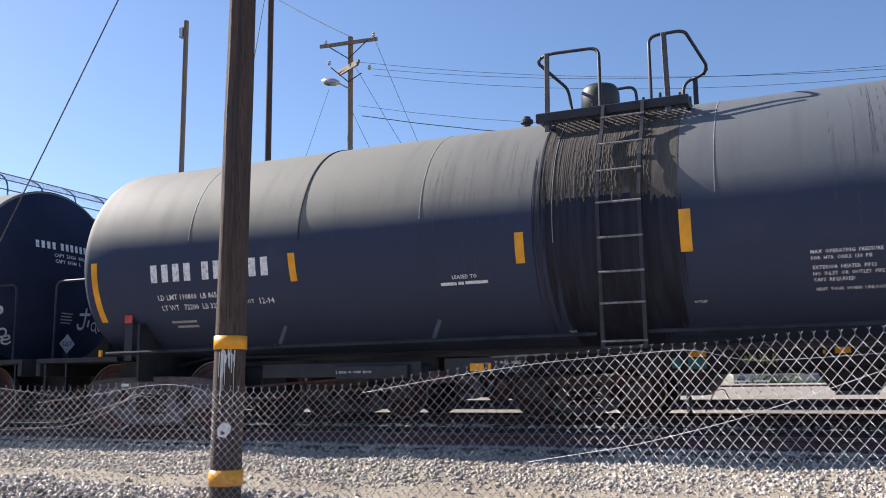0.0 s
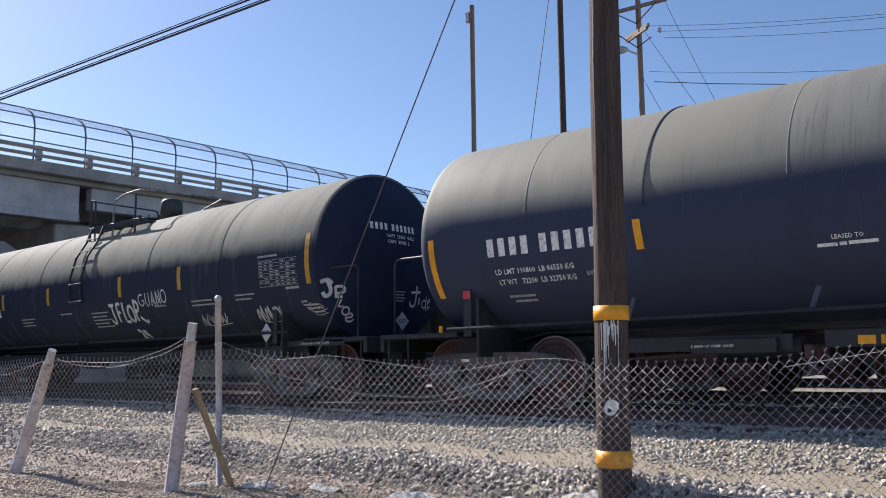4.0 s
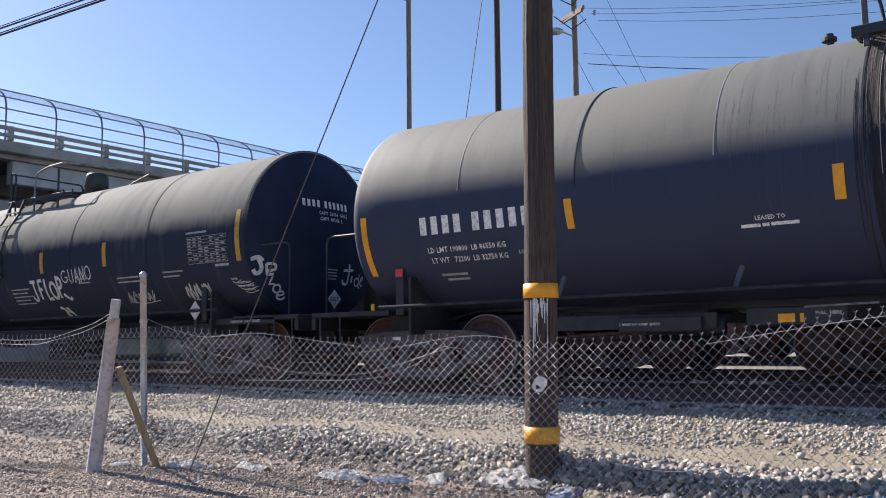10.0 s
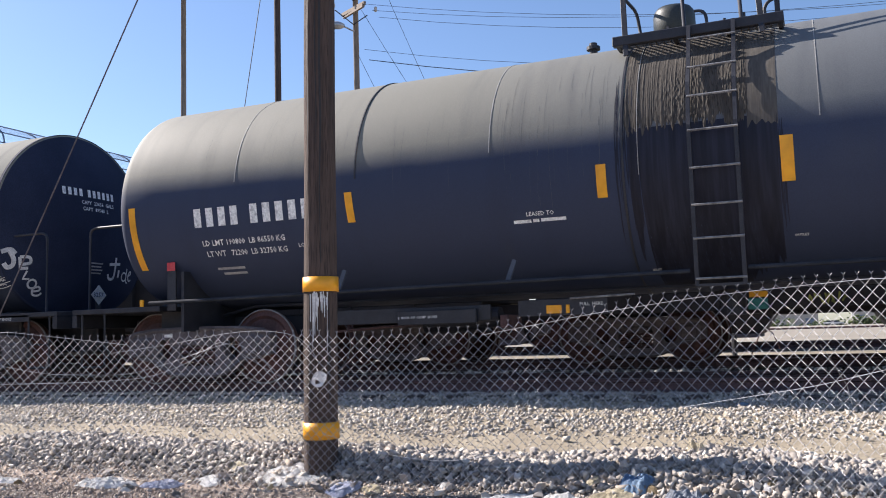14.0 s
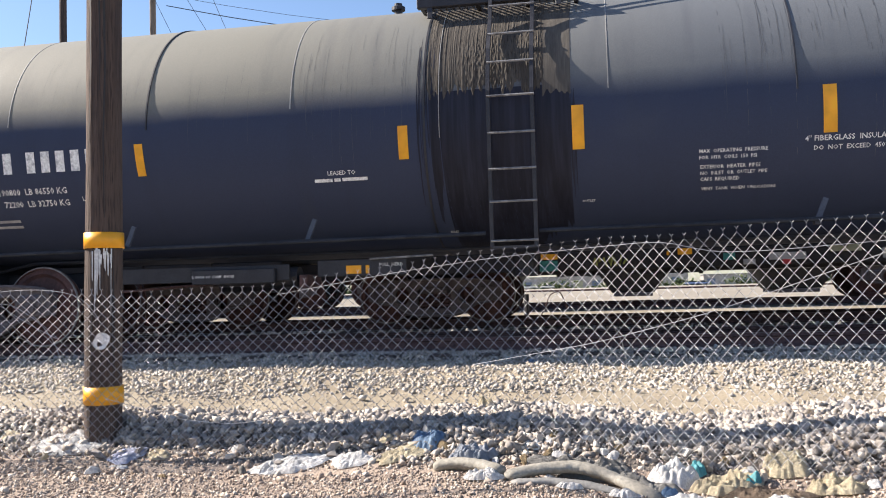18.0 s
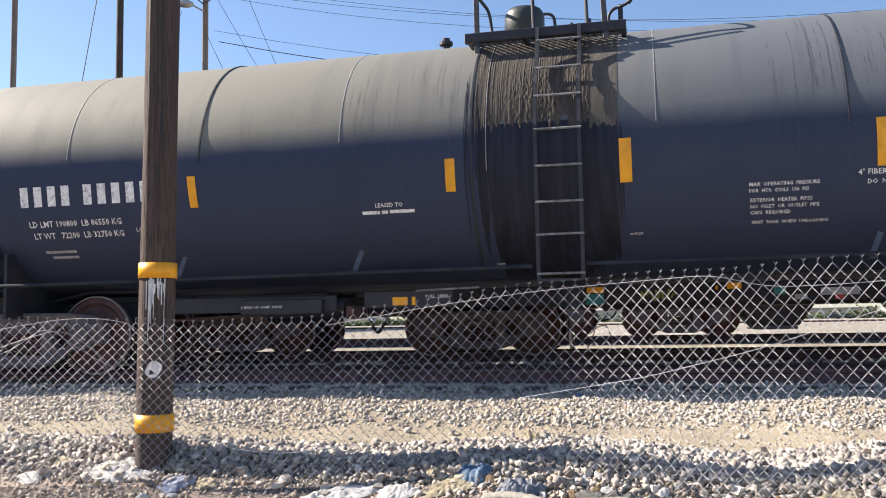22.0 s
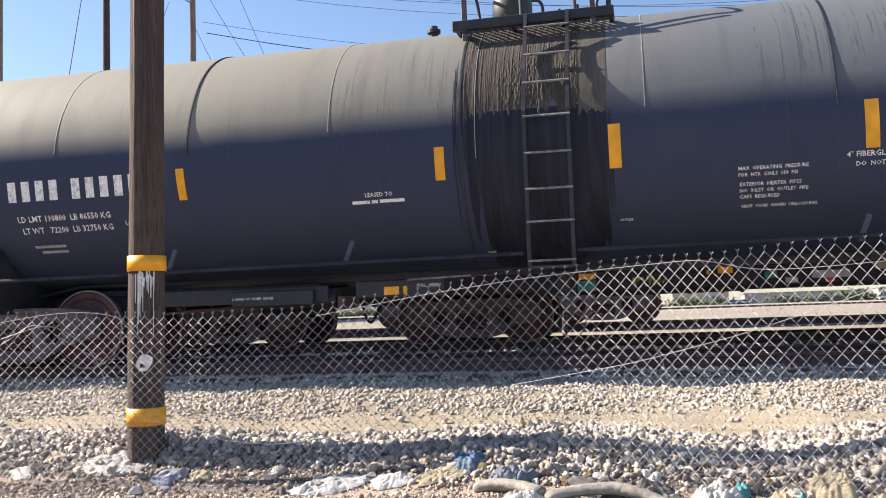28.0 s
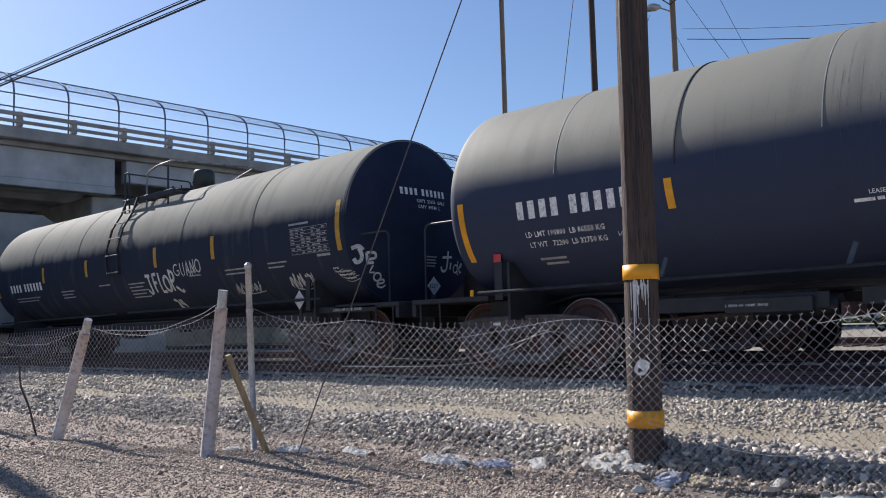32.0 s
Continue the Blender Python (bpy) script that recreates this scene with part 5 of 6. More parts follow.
def rolling_car(name, label, x0, x1, trucks, hopper):
    car = thing(name, label, name.replace("_", " "), pose(0, TRACKS[2], 0), "rolling freight cars")
    zb = RAIL_Z + LIFT[2]
    bm = bmesh.new()
    lathe(bm, WHEEL_PROF, Matrix.Identity(4), 28)
    wm = mesh_of(bm, "wheel", M_WHEEL)
    axles = []
    for tx in trucks:
        for o in TRUCK.children:
            if o.name.split(".")[0] in ("wheel", "axle"):
                continue
            c = o.copy()
            scene.collection.objects.link(c)
            c.parent = car
            c.matrix_basis = Matrix.Translation((tx, 0, zb)) @ o.matrix_basis
        for dx in (-0.89, 0.89):
            axles.append((rolling_axle(car, tx + dx, wm), tx + dx))
    part("centre_sill", B(x0 - 0.6, x1 + 0.6, -0.32, 0.32, zb + 0.75, zb + 1.05, 0.02), M_BLACK, car)
    if hopper:
        part("body", B(x0, x1, -1.5, 1.5, zb + 1.75, zb + 3.9, 0.05), M_GOND, car)
        part("side_sill", B(x0, x1, -1.55, -1.45, zb + 0.95, zb + 1.2, 0.01), M_GOND, car)
        for u in (-5.93, -2.37, 1.38):
            bm = bmesh.new()
            for (ax0, ax1, z0), (bx0, bx1, z1) in [((u - 1.55, u + 1.55, zb + 1.75), (u - 0.50, u + 0.50, zb + 0.22))]:
                top = [bm.verts.new((x, y, z0)) for x, y in ((ax0, -1.45), (ax1, -1.45), (ax1, 1.45), (ax0, 1.45))]
                low = [bm.verts.new((x, y, z1)) for x, y in ((bx0, -1.0), (bx1, -1.0), (bx1, 1.0), (bx0, 1.0))]
                for k in range(4):
                    bm.faces.new((top[k], top[(k + 1) % 4], low[(k + 1) % 4], low[k]))
                bm.faces.new(low)
                bm.faces.new(top[::-1])
            part("chute", bm, M_GOND, car)
            part("chute_gate", B(u - 0.45, u + 0.45, -1.1, 1.1, zb + 0.13, zb + 0.215, 0.01), M_TRUCK, car)
    else:
        bm = bmesh.new()
        lathe(bm, [(x0, 0.0), (x0, 1.3), (x0 + 0.1, 1.42), (x1 - 0.1, 1.42), (x1, 1.3), (x1, 0.0)], Matrix.Translation((0, 0, zb + 2.45)), 40)
        part("tank", bm, M_GOND, car, smooth=True)
        part("pipe", T([(x0 + 1.5, -0.8, zb + 0.92), (x1 - 1.5, -0.8, zb + 0.92)], 0.05, 8), M_BLACK, car)
        part("pipe_bracket", B((x0 + x1) / 2 + 3.5, (x0 + x1) / 2 + 3.6, -0.85, -0.75, zb + 0.6, zb + 1.1), M_BLACK, car)
    for x in (x0, x1):
        part("coupler", B(x - 0.5, x + 0.5, -0.15, 0.15, zb + 0.72, zb + 0.98, 0.03), M_RUST, car)
        part("air_hose", T(bent([(x - 0.35, -0.4, zb + 0.9), (x - 0.3, -0.4, zb + 0.5), (x, -0.4, zb + 0.38), (x + 0.3, -0.4, zb + 0.5), (x + 0.35, -0.4, zb + 0.9)], 0.15, 4), 0.025, 6), M_CABLE, car)
    return car, axles


ROLLING = [rolling_car("hopper_car", "dark hopper car rolling along the far track", -10.1, 5.9, (-8.07, 3.9), True),
           rolling_car("tank_car", "dark tank car rolling along the far track", -25.6, -9.9, (-23.5, -11.47), False),
           rolling_car("hopper_car", "dark hopper car rolling along the far track", -41.4, -26.2, (-39.4, -27.9), False)]


# ---- posts, fence ----
def ground_at(x, y):
    return float(ground_z(x, y))


def build_posts():
    for base, top, lab in (((-8.31, 4.59), (-8.03, 4.60, 1.51), "leaning white-painted fence post"), ((-11.17, 4.41), (-10.39, 4.42, 1.31), "leaning white-painted fence post"), ((-13.95, 4.30), (-13.27, 4.33, 1.26), "leaning white-painted fence post")):
        p = thing("fence_post", lab, "fence post", group="leaning fence posts")
        a, b = Vector((*base, -0.1)), Vector(top)
        bm = bmesh.new()
        q = a + (b - a) * 0.90
        tube(bm, [a, a + (b - a) * 0.3, a + (b - a) * 0.6, q], 0.062, 12, 0.055)
        part("shaft", bm, M_POST, p, smooth=True)
        part("pipe_end", T([q - (b - a) * 0.01, b], 0.042, 12), M_GALV, p)
    p = thing("fence_post", "upright galvanised steel fence post with cap", "fence post")
    part("tube", T([(-8.24, 5.07, -0.1), (-8.34, 5.07, 1.76)], 0.030, 12), M_GALV, p, smooth=True)
    bm = bmesh.new()
    lathe(bm, [(1.75, 0.0), (1.75, 0.036), (1.78, 0.036), (1.80, 0.02), (1.805, 0.0)], Matrix.Translation((-8.34, 5.07, 0)) @ Matrix.Rotation(-math.pi / 2, 4, "Y"), 12)
    part("cap", bm, M_GALV, p)
    for z in (0.35, 0.95, 1.32):
        bm = bmesh.new()
        lathe(bm, [(z, 0.031), (z, 0.036), (z + 0.03, 0.036), (z + 0.03, 0.031)], Matrix.Translation((-8.245 - 0.053 * z, 5.07, 0)) @ Matrix.Rotation(-math.pi / 2, 4, "Y"), 12)
        part("clamp", bm, M_GALV, p)
    br = thing("brace_board", "weathered wooden brace board leaning on the post", "board")
    bm = bmesh.new()
    a, b = Vector((-8.00, 5.06, -0.03)), Vector((-8.12, 4.70, 0.92))
    d = b - a
    bmesh.ops.create_cube(bm, size=1, matrix=Matrix.Translation((a + b) / 2) @ d.to_track_quat("Z", "Y").to_matrix().to_4x4() @ Matrix.Diagonal((0.09, 0.04, d.length, 1)))
    part("plank", bm, M_PLANK, br)
    t = thing("bent_stake", "thin bent rusty fence stake", "stake")
    part("rod", T(bent([(-11.75, 4.44, -0.05), (-12.0, 4.43, 0.35), (-12.25, 4.42, 0.55), (-12.28, 4.42, 0.9)], 0.15, 4), 0.012, 8), M_RUST, t)


build_posts()

# fence line: x, y, height of the top
FENCE = [(-17.5, 4.25, 1.16), (-13.6, 4.36, 1.17), (-11.0, 4.50, 1.19), (-9.5, 4.78, 1.20), (-8.3, 5.04, 1.24), (-7.5, 5.24, 1.21), (-6.9, 5.40, 1.17), (-6.2, 5.58, 1.13), (-5.4, 5.74, 1.13), (-4.75, 5.80, 1.11), (-4.2, 5.77, 1.10), (-3.4, 5.76, 1.12), (-2.8, 5.75, 1.17), (-2.0, 5.70, 1.26), (-1.3, 5.64, 1.325), (-0.3, 5.40, 1.37), (0.4, 5.20, 1.39), (1.2, 5.0, 1.42), (3.5, 4.5, 1.42)]


def fence_at(u):
    """Place at run u along the fence's base."""
    return [float(np.interp(u, FENCE_RUN, [f[k] for f in FENCE])) for k in range(3)]


FENCE_RUN = [0.0]
for f, g in zip(FENCE, FENCE[1:]):
    FENCE_RUN.append(FENCE_RUN[-1] + math.hypot(g[0] - f[0], g[1] - f[1]))


def x_to_run(x):
    return float(np.interp(x, [f[0] for f in FENCE], FENCE_RUN))


def build_fence():
    fence = thing("chain_link_fence", "sagging galvanised chain-link fence with loose wires", "chain-link fence")
    W2 = 0.036
    n = int(FENCE_RUN[-1] / W2)
    rows_n = 33
    us = np.arange(n + 2) * W2
    X = np.interp(us, FENCE_RUN, [f[0] for f in FENCE])
    Y = np.interp(us, FENCE_RUN, [f[1] for f in FENCE]) + 0.02 * np.sin(us * 1.3)
    Zt = np.interp(us, FENCE_RUN, [f[2] for f in FENCE]) + 0.012 * np.sin(us * 2.1) + 0.006 * np.sin(us * 7.3)
    Yt = 0.05 * np.sin(us * 0.7) + 0.03 * np.sin(us * 2.2)
    dx = np.gradient(X)
    dy = np.gradient(Y)
    ln = np.hypot(dx, dy)
    nx, ny = dy / ln, -dx / ln
    verts, faces = [], []
    rw = 0.0023
    base = [(0, 1), (0.87, -0.5), (-0.87, -0.5)]

    def rod(pts):
        k0 = len(verts)
        for (x, y, z, a, b) in pts:
            for p, q in base:
                verts.append((x + a * rw * p, y + b * rw * p, z + rw * q))
        for s in range(len(pts) - 1):
            for j in range(3):
                faces.append((k0 + 3 * s + j, k0 + 3 * s + (j + 1) % 3, k0 + 3 * s + 3 + (j + 1) % 3, k0 + 3 * s + 3 + j))

    for i in range(n):
        pts = []
        for j in range(rows_n + 1):
            k = i + (i + j) % 2
            h = j / rows_n
            z = 0.01 + (Zt[k] - 0.01) * h
            off = Yt[k] * h + (0.0025 if j % 2 else -0.0025)
            pts.append((X[k] + nx[k] * off, Y[k] + ny[k] * off, z, nx[k], ny[k]))
        rod(pts)
        # twisted ends above the top edge
        x, y, z, a, b = pts[-1]
        s = 1 if (i + rows_n) % 2 else -1
        rod([(x, y, z, a, b), (x + 0.002 * s, y, z + 0.018, a, b), (x - 0.010 * s, y, z + 0.034, a, b)])
    me = bpy.data.meshes.new("fence_fabric")
    me.from_pydata(verts, [], faces)
    me.materials.append(M_WIRE)
    me.polygons.foreach_set("use_smooth", [True] * len(faces))
    o = new("fence_fabric", me)
    o.parent = fence
    o["kind"] = "stuff"
    wires = [[(-10.38, 4.46, 1.22), (-9.91, 4.48, 1.14), (-9.19, 4.5, 1.12), (-8.44, 4.55, 1.23), (-7.96, 4.58, 1.38)],
             [(-10.38, 4.44, 1.20), (-9.6, 4.5, 1.17), (-9.0, 4.52, 1.17), (-8.3, 4.55, 1.30), (-7.98, 4.57, 1.42)],
             [(-8.30, 5.06, 1.37), (-8.0, 5.10, 1.27), (-7.6, 5.18, 1.17), (-7.0, 5.30, 1.21), (-6.45, 5.42, 1.14), (-5.95, 5.5, 1.08)],
             [(-7.86, 5.12, 1.11), (-7.2, 5.28, 0.97), (-6.6, 5.35, 0.87), (-6.0, 5.56, 0.85), (-5.6, 5.64, 0.95), (-5.32, 5.68, 1.04), (-5.1, 5.71, 1.09), (-4.81, 5.75, 0.88), (-4.7, 5.76, 0.6)],
             [(-6.1, 5.50, 1.02), (-5.63, 5.64, 1.08), (-5.18, 5.72, 1.15), (-4.88, 5.75, 1.16), (-4.57, 5.76, 1.11), (-4.45, 5.76, 0.95)],
             [(-7.2, 5.28, 0.80), (-6.3, 5.48, 0.80), (-5.8, 5.58, 0.83), (-5.45, 5.66, 0.95), (-5.25, 5.7, 1.12), (-5.0, 5.72, 0.95), (-4.75, 5.74, 0.82)],
             [(-1.9, 5.70, 0.62), (-1.16, 5.55, 0.75), (-0.85, 5.48, 0.83), (-0.55, 5.4, 0.91), (-0.25, 5.32, 1.01), (0.37, 5.15, 1.23), (1.0, 5.0, 1.42)],
             [(-3.2, 5.82, 1.08), (-2.4, 5.78, 1.20), (-1.76, 5.68, 1.27), (-1.3, 5.6, 1.30), (-0.75, 5.48, 1.33), (-0.5, 5.42, 1.25), (-0.2, 5.34, 1.25), (0.4, 5.17, 1.28), (1.4, 4.92, 1.35)],
             [(-17.0, 4.2, 1.10), (-15.2, 4.25, 1.0), (-13.3, 4.32, 1.18), (-12.3, 4.36, 1.05), (-11.4, 4.38, 1.05), (-10.45, 4.42, 1.22)],
             [(-13.2, 4.3, 1.14), (-12.9, 4.3, 0.95), (-12.6, 4.33, 0.90), (-12.28, 4.4, 0.92)],
             [(-4.4, 5.74, 0.42), (-3.9, 5.76, 0.28), (-3.5, 5.78, 0.24), (-3.1, 5.78, 0.30)]]
    for w in wires:
        part("loose_wire", T(bent(w, 0.14, 4), 0.0017, 5), M_WIRE, fence)
    part("hanging_tie", T([(-1.12, 5.50, 0.98), (-1.06, 5.49, 0.88), (-1.0, 5.48, 0.76), (-0.98, 5.48, 0.66)], 0.0012, 5, 0.0025), M_TARP, fence, "grey torn plastic strip")


build_fence()


# ---- poles and wires ----
def plain_pole(x, y, top, r, mt, label, tilt=0.0):
    p = thing("utility_pole", label, "utility pole", pose(x, y, 0), "far utility poles")
    bm = bmesh.new()
    tube(bm, [(tilt * z, 0, z) for z in (-0.2, top * 0.35, top * 0.7, top)], r, 14, r * 0.78)
    part("shaft", bm, mt, p, smooth=True)
    return p


pa = plain_pole(-27.56, 32.3, 18.7, 0.147, M_WOOD2, "tall grey-brown wooden pole with a small box", 0.0)
part("junction_box", B(-0.36, -0.14, -0.13, 0.13, 17.88, 18.4, 0.03), M_GALV, pa)
pb = plain_pole(-17.55, 25.0, 17.0, 0.126, M_WOOD, "tall dark wooden pole")
pc = plain_pole(-19.3, 33.8, 17.0, 0.15, M_WOOD2, "brown wooden power pole with two crossarms and lamp")


def cross_arm(p, z, L, yaw, dz=0.0):
    bm = bmesh.new()
    bmesh.ops.create_cube(bm, size=1, matrix=Matrix.Translation((0, -0.2, z)) @ Matrix.Rotation(radians(yaw), 4, "Z") @ Matrix.Rotation(dz, 4, "Y") @ Matrix.Diagonal((L, 0.11, 0.15, 1)))
    return part("cross_arm", bm, M_WOOD2, p)


cross_arm(pc, 16.65, 2.8, 8, -0.02)
cross_arm(pc, 15.5, 2.5, -38, 0.12)
cross_arm(pc, 15.4, 2.4, -40, 0.12)
for x0, z0, x1, z1 in ((-1.0, 16.6, 0, 15.9), (1.0, 16.6, 0, 15.9), (-0.9, 15.6, 0, 14.8), (0.7, 15.1, 0, 14.8)):
    part("arm_brace", T([(x0, -0.22, z0), (x1, -0.2, z1)], 0.025, 5), M_BLACK, pc)
for x, z in ((-1.2, 16.75), (1.3, 16.72), (-1.0, 15.75), (1.1, 15.2)):
    bm = bmesh.new()
    lathe(bm, [(0, 0.0), (0, 0.05), (0.06, 0.09), (0.10, 0.05), (0.16, 0.08), (0.22, 0.03), (0.24, 0.0)], Matrix.Translation((x, -0.2, z)) @ Matrix.Rotation(-math.pi / 2, 4, "Y"), 10)
    part("insulator", bm, M_GALV, pc)
lh = part("lamp_arm", T([(0, -0.15, 14.5), (-0.45, -0.5, 14.75)], 0.035, 8), M_GALV, pc)
bm = bmesh.new()
lathe(bm, [(-0.42, 0.0), (-0.38, 0.16), (-0.15, 0.24), (0.2, 0.22), (0.42, 0.12), (0.48, 0.0)], Matrix.Translation((-0.72, -0.55, 14.78)) @ Matrix.Rotation(radians(12), 4, "Y") @ Matrix.Diagonal((1, 1, 0.75, 1)), 16)
part("lamp_head", bm, M_GALV, pc, "white street lamp head", smooth=True)


def cable(a, b, sag, r, label, n=14, mt=None):
    a, b = Vector(a), Vector(b)
    pts = [a + (b - a) * (k / n) - Vector((0, 0, sag * 4 * (k / n) * (1 - k / n))) for k in range(n + 1)]
    o = part("cable", T(pts, r, 5), mt or M_CABLE)
    return tagged(o, label, "cable", group="overhead cables")


OVER = "thin black overhead cable in the sky"
cable((-18.9, 33.65, 15.69), (46, 40, 18.7), 4.55, 0.009, OVER, 24)
cable((-18.4, 33.7, 15.32), (46, 40, 20.2), 4.7, 0.009, OVER, 24)
cable((-18.1, 33.7, 14.96), (46, 40, 21.8), 5.5, 0.009, OVER, 24)
cable((-18.8, 33.65, 13.61), (46, 40, 20.6), 5.75, 0.009, OVER, 24)
cable((-18.6, 33.65, 13.11), (46, 40, 17.1), 5.0, 0.018, "thicker black communication cable", 24)
cable((-19.3, 33.7, 17.0), (-31.6, 37.0, 26.0), 0.3, 0.02, OVER)
cable((-20.3, 33.6, 14.6), (-23.4, 34.5, 8.5), 0.0, 0.011, OVER)
cable((-18.9, 33.6, 15.4), (-14.8, 34.0, 8.5), 0.1, 0.010, OVER)
cable((-17.9, 33.6, 16.5), (-14.6, 34.0, 8.5), 0.1, 0.010, OVER)
cable((-19.1, 33.6, 13.4), (-17.2, 34.0, 9.5), 0.1, 0.010, OVER)
cable((-17.55, 25.0, 16.5), (-20.6, 26.2, 5.0), 0.0, 0.016, "thin guy wire of the far pole")
# the near pole's guy wire and the cables that leave it along the fence
cable((-4.56, 6.0, 7.0), (-7.5, 5.0, 0.0), 0.0, 0.006, "steel guy wire anchored in the gravel", mt=M_TRUCK)
pl = thing("utility_pole", "leaning dark wooden utility pole beside the fence", "utility pole", pose(-17.5, 4.60, 0), "far utility poles")
part("shaft", T([(0, 0.03, -0.2), (0, -0.17 * 3, 3), (0, -0.17 * 8.2, 8.2)], 0.14, 14, 0.11), M_WOOD, pl, smooth=True)
for z, y, r in ((4.99, 5.95, 0.012), (5.02, 5.96, 0.006), (5.07, 5.95, 0.010), (5.10, 5.96, 0.005)):
    cable((-4.6, y, z), (-17.5, 3.88, z - 0.64), 0.0, r, "black cable bundle hung along the fence")
pt = thing("lamp_post", "thin grey steel lamp post by the bridge", "lamp post", pose(-38.0, 12.33, 0))
part("shaft", T([(0, 0, 0), (0, 0, 18)], 0.10, 12, 0.07), M_GALV, pt)


# ---- pole details: paint streaks, tag, splits ----
def dress_pole():
    rnd = random.Random(4)
    bm = bmesh.new()
    for k in range(26):
        a = radians(rnd.uniform(-95, -35))
        z1 = rnd.uniform(1.44, 1.49)
        z0 = z1 - rnd.choice((0.06, 0.12, 0.2, 0.32, 0.45)) * rnd.uniform(0.6, 1.1)
        w = rnd.uniform(0.02, 0.055)
        rr = 0.1325
        c = lambda t, z: Vector((0.012 * z + rr * math.cos(t), rr * math.sin(t), z))
        bm.faces.new([bm.verts.new(c(a - w, z1)), bm.verts.new(c(a - w * 0.5, z0)), bm.verts.new(c(a + w * 0.5, z0 - 0.01)), bm.verts.new(c(a + w, z1))])
    part("paint_run", bm, M_PAINTSTREAK, pole, "white paint runs")["kind"] = "stuff"
    bm = bmesh.new()
    pts = [(0.055 * math.cos(t) * (1 + 0.25 * math.sin(2 * t)), 0.06 * math.sin(t)) for t in (2 * math.pi * k / 12 for k in range(12))]
    bm.faces.new([bm.verts.new(Vector((0.0095 + 0.1335 * math.cos(radians(-66) + u / 0.13), 0.1335 * math.sin(radians(-66) + u / 0.13), 0.84 + v))) for u, v in pts])
    part("bare_patch", bm, M_SACK, pole, "pale worn patch")
    for a, z0, z1, w in ((-60, 1.7, 6.0, 0.006), (-110, 2.2, 4.4, 0.004), (-75, 2.6, 3.9, 0.004), (-30, 0.6, 1.4, 0.004), (-95, 0.55, 1.3, 0.003)):
        bm = bmesh.new()
        rows = []
        for k in range(9):
            z = z0 + (z1 - z0) * k / 8
            t = radians(a) + 0.04 * math.sin(z * 5)
            rr = 0.1335 - 0.0035 * z
            ww = w * (0.4 + math.sin(math.pi * k / 8)) / rr
            rows.append([bm.verts.new(Vector((0.012 * z + rr * math.cos(t + s * ww), rr * math.sin(t + s * ww), z))) for s in (-1, 1)])
        for p, q in zip(rows, rows[1:]):
            bm.faces.new((p[0], p[1], q[1], q[0]))
        part("split", bm, M_CABLE, pole, "dark drying crack")


dress_pole()


# ---- stones ----
def rock_shapes(n, seed):
    rnd = np.random.RandomState(seed)
    bm = bmesh.new()
    bmesh.ops.create_cube(bm, size=1.35)
    bmesh.ops.triangulate(bm, faces=bm.faces[:])
    v = np.array([q.co[:] for q in bm.verts])
    f = np.array([[q.index for q in p.verts] for p in bm.faces])
    bm.free()
    out = []
    for k in range(n):
        w = v + rnd.uniform(-0.34, 0.34, v.shape)
        for _ in range(4):  # broken faces
            d = rnd.normal(size=3)
            d /= np.linalg.norm(d)
            h = w @ d
            w = w - np.maximum(h - rnd.uniform(0.35, 0.75), 0)[:, None] * d
        out.append(w * np.array([rnd.uniform(1.1, 1.6), rnd.uniform(0.85, 1.15), rnd.uniform(0.6, 0.95)]))
    return out, f


def scatter(name, label, places, material, seed):
    """Stones at (x, y, z, size), turned at random, in one mesh."""
    shapes, f = rock_shapes(14, seed)
    rnd = np.random.RandomState(seed + 1)
    P = np.asarray(places)
    N = len(P)
    q = rnd.normal(size=(N, 4)) * [1, 0.45, 0.45, 1]
    q /= np.linalg.norm(q, axis=1)[:, None]
    w, x, y, z = q.T
    R = np.stack([1 - 2 * (y * y + z * z), 2 * (x * y - z * w), 2 * (x * z + y * w), 2 * (x * y + z * w), 1 - 2 * (x * x + z * z), 2 * (y * z - x * w), 2 * (x * z - y * w), 2 * (y * z + x * w), 1 - 2 * (x * x + y * y)], -1).reshape(N, 3, 3)
    S = np.stack(shapes)[rnd.randint(0, 14, N)]
    V = np.einsum("nij,nkj->nki", R, S) * P[:, 3][:, None, None] + P[:, None, :3]
    nv = S.shape[1]
    F = (f[None] + (np.arange(N) * nv)[:, None, None]).reshape(-1, 3)
    me = bpy.data.meshes.new(name)
    me.vertices.add(N * nv)
    me.vertices.foreach_set("co", V.reshape(-1))
    me.loops.add(F.size)
    me.loops.foreach_set("vertex_index", F.reshape(-1).astype(np.int32))
    me.polygons.add(len(F))
    me.polygons.foreach_set("loop_start", np.arange(0, F.size, 3, dtype=np.int32))
    me.update(calc_edges=True)
    me.materials.append(material)
    return tagged(new(name, me), label, "gravel", kind="stuff")


def spread(n, x0, x1, y0, y1, s0, s1, seed, sink=0.25, thin=None):
    rnd = np.random.RandomState(seed)
    x, y = rnd.uniform(x0, x1, n), rnd.uniform(y0, y1, n)
    if thin is not None:
        keep = rnd.uniform(0, 1, n) < thin(x, y)
        x, y = x[keep], y[keep]
    s = s0 + (s1 - s0) * rnd.uniform(0, 1, len(x)) ** 2.2
    return np.stack([x, y, ground_z(x, y) + s * (0.55 - sink), s], -1)


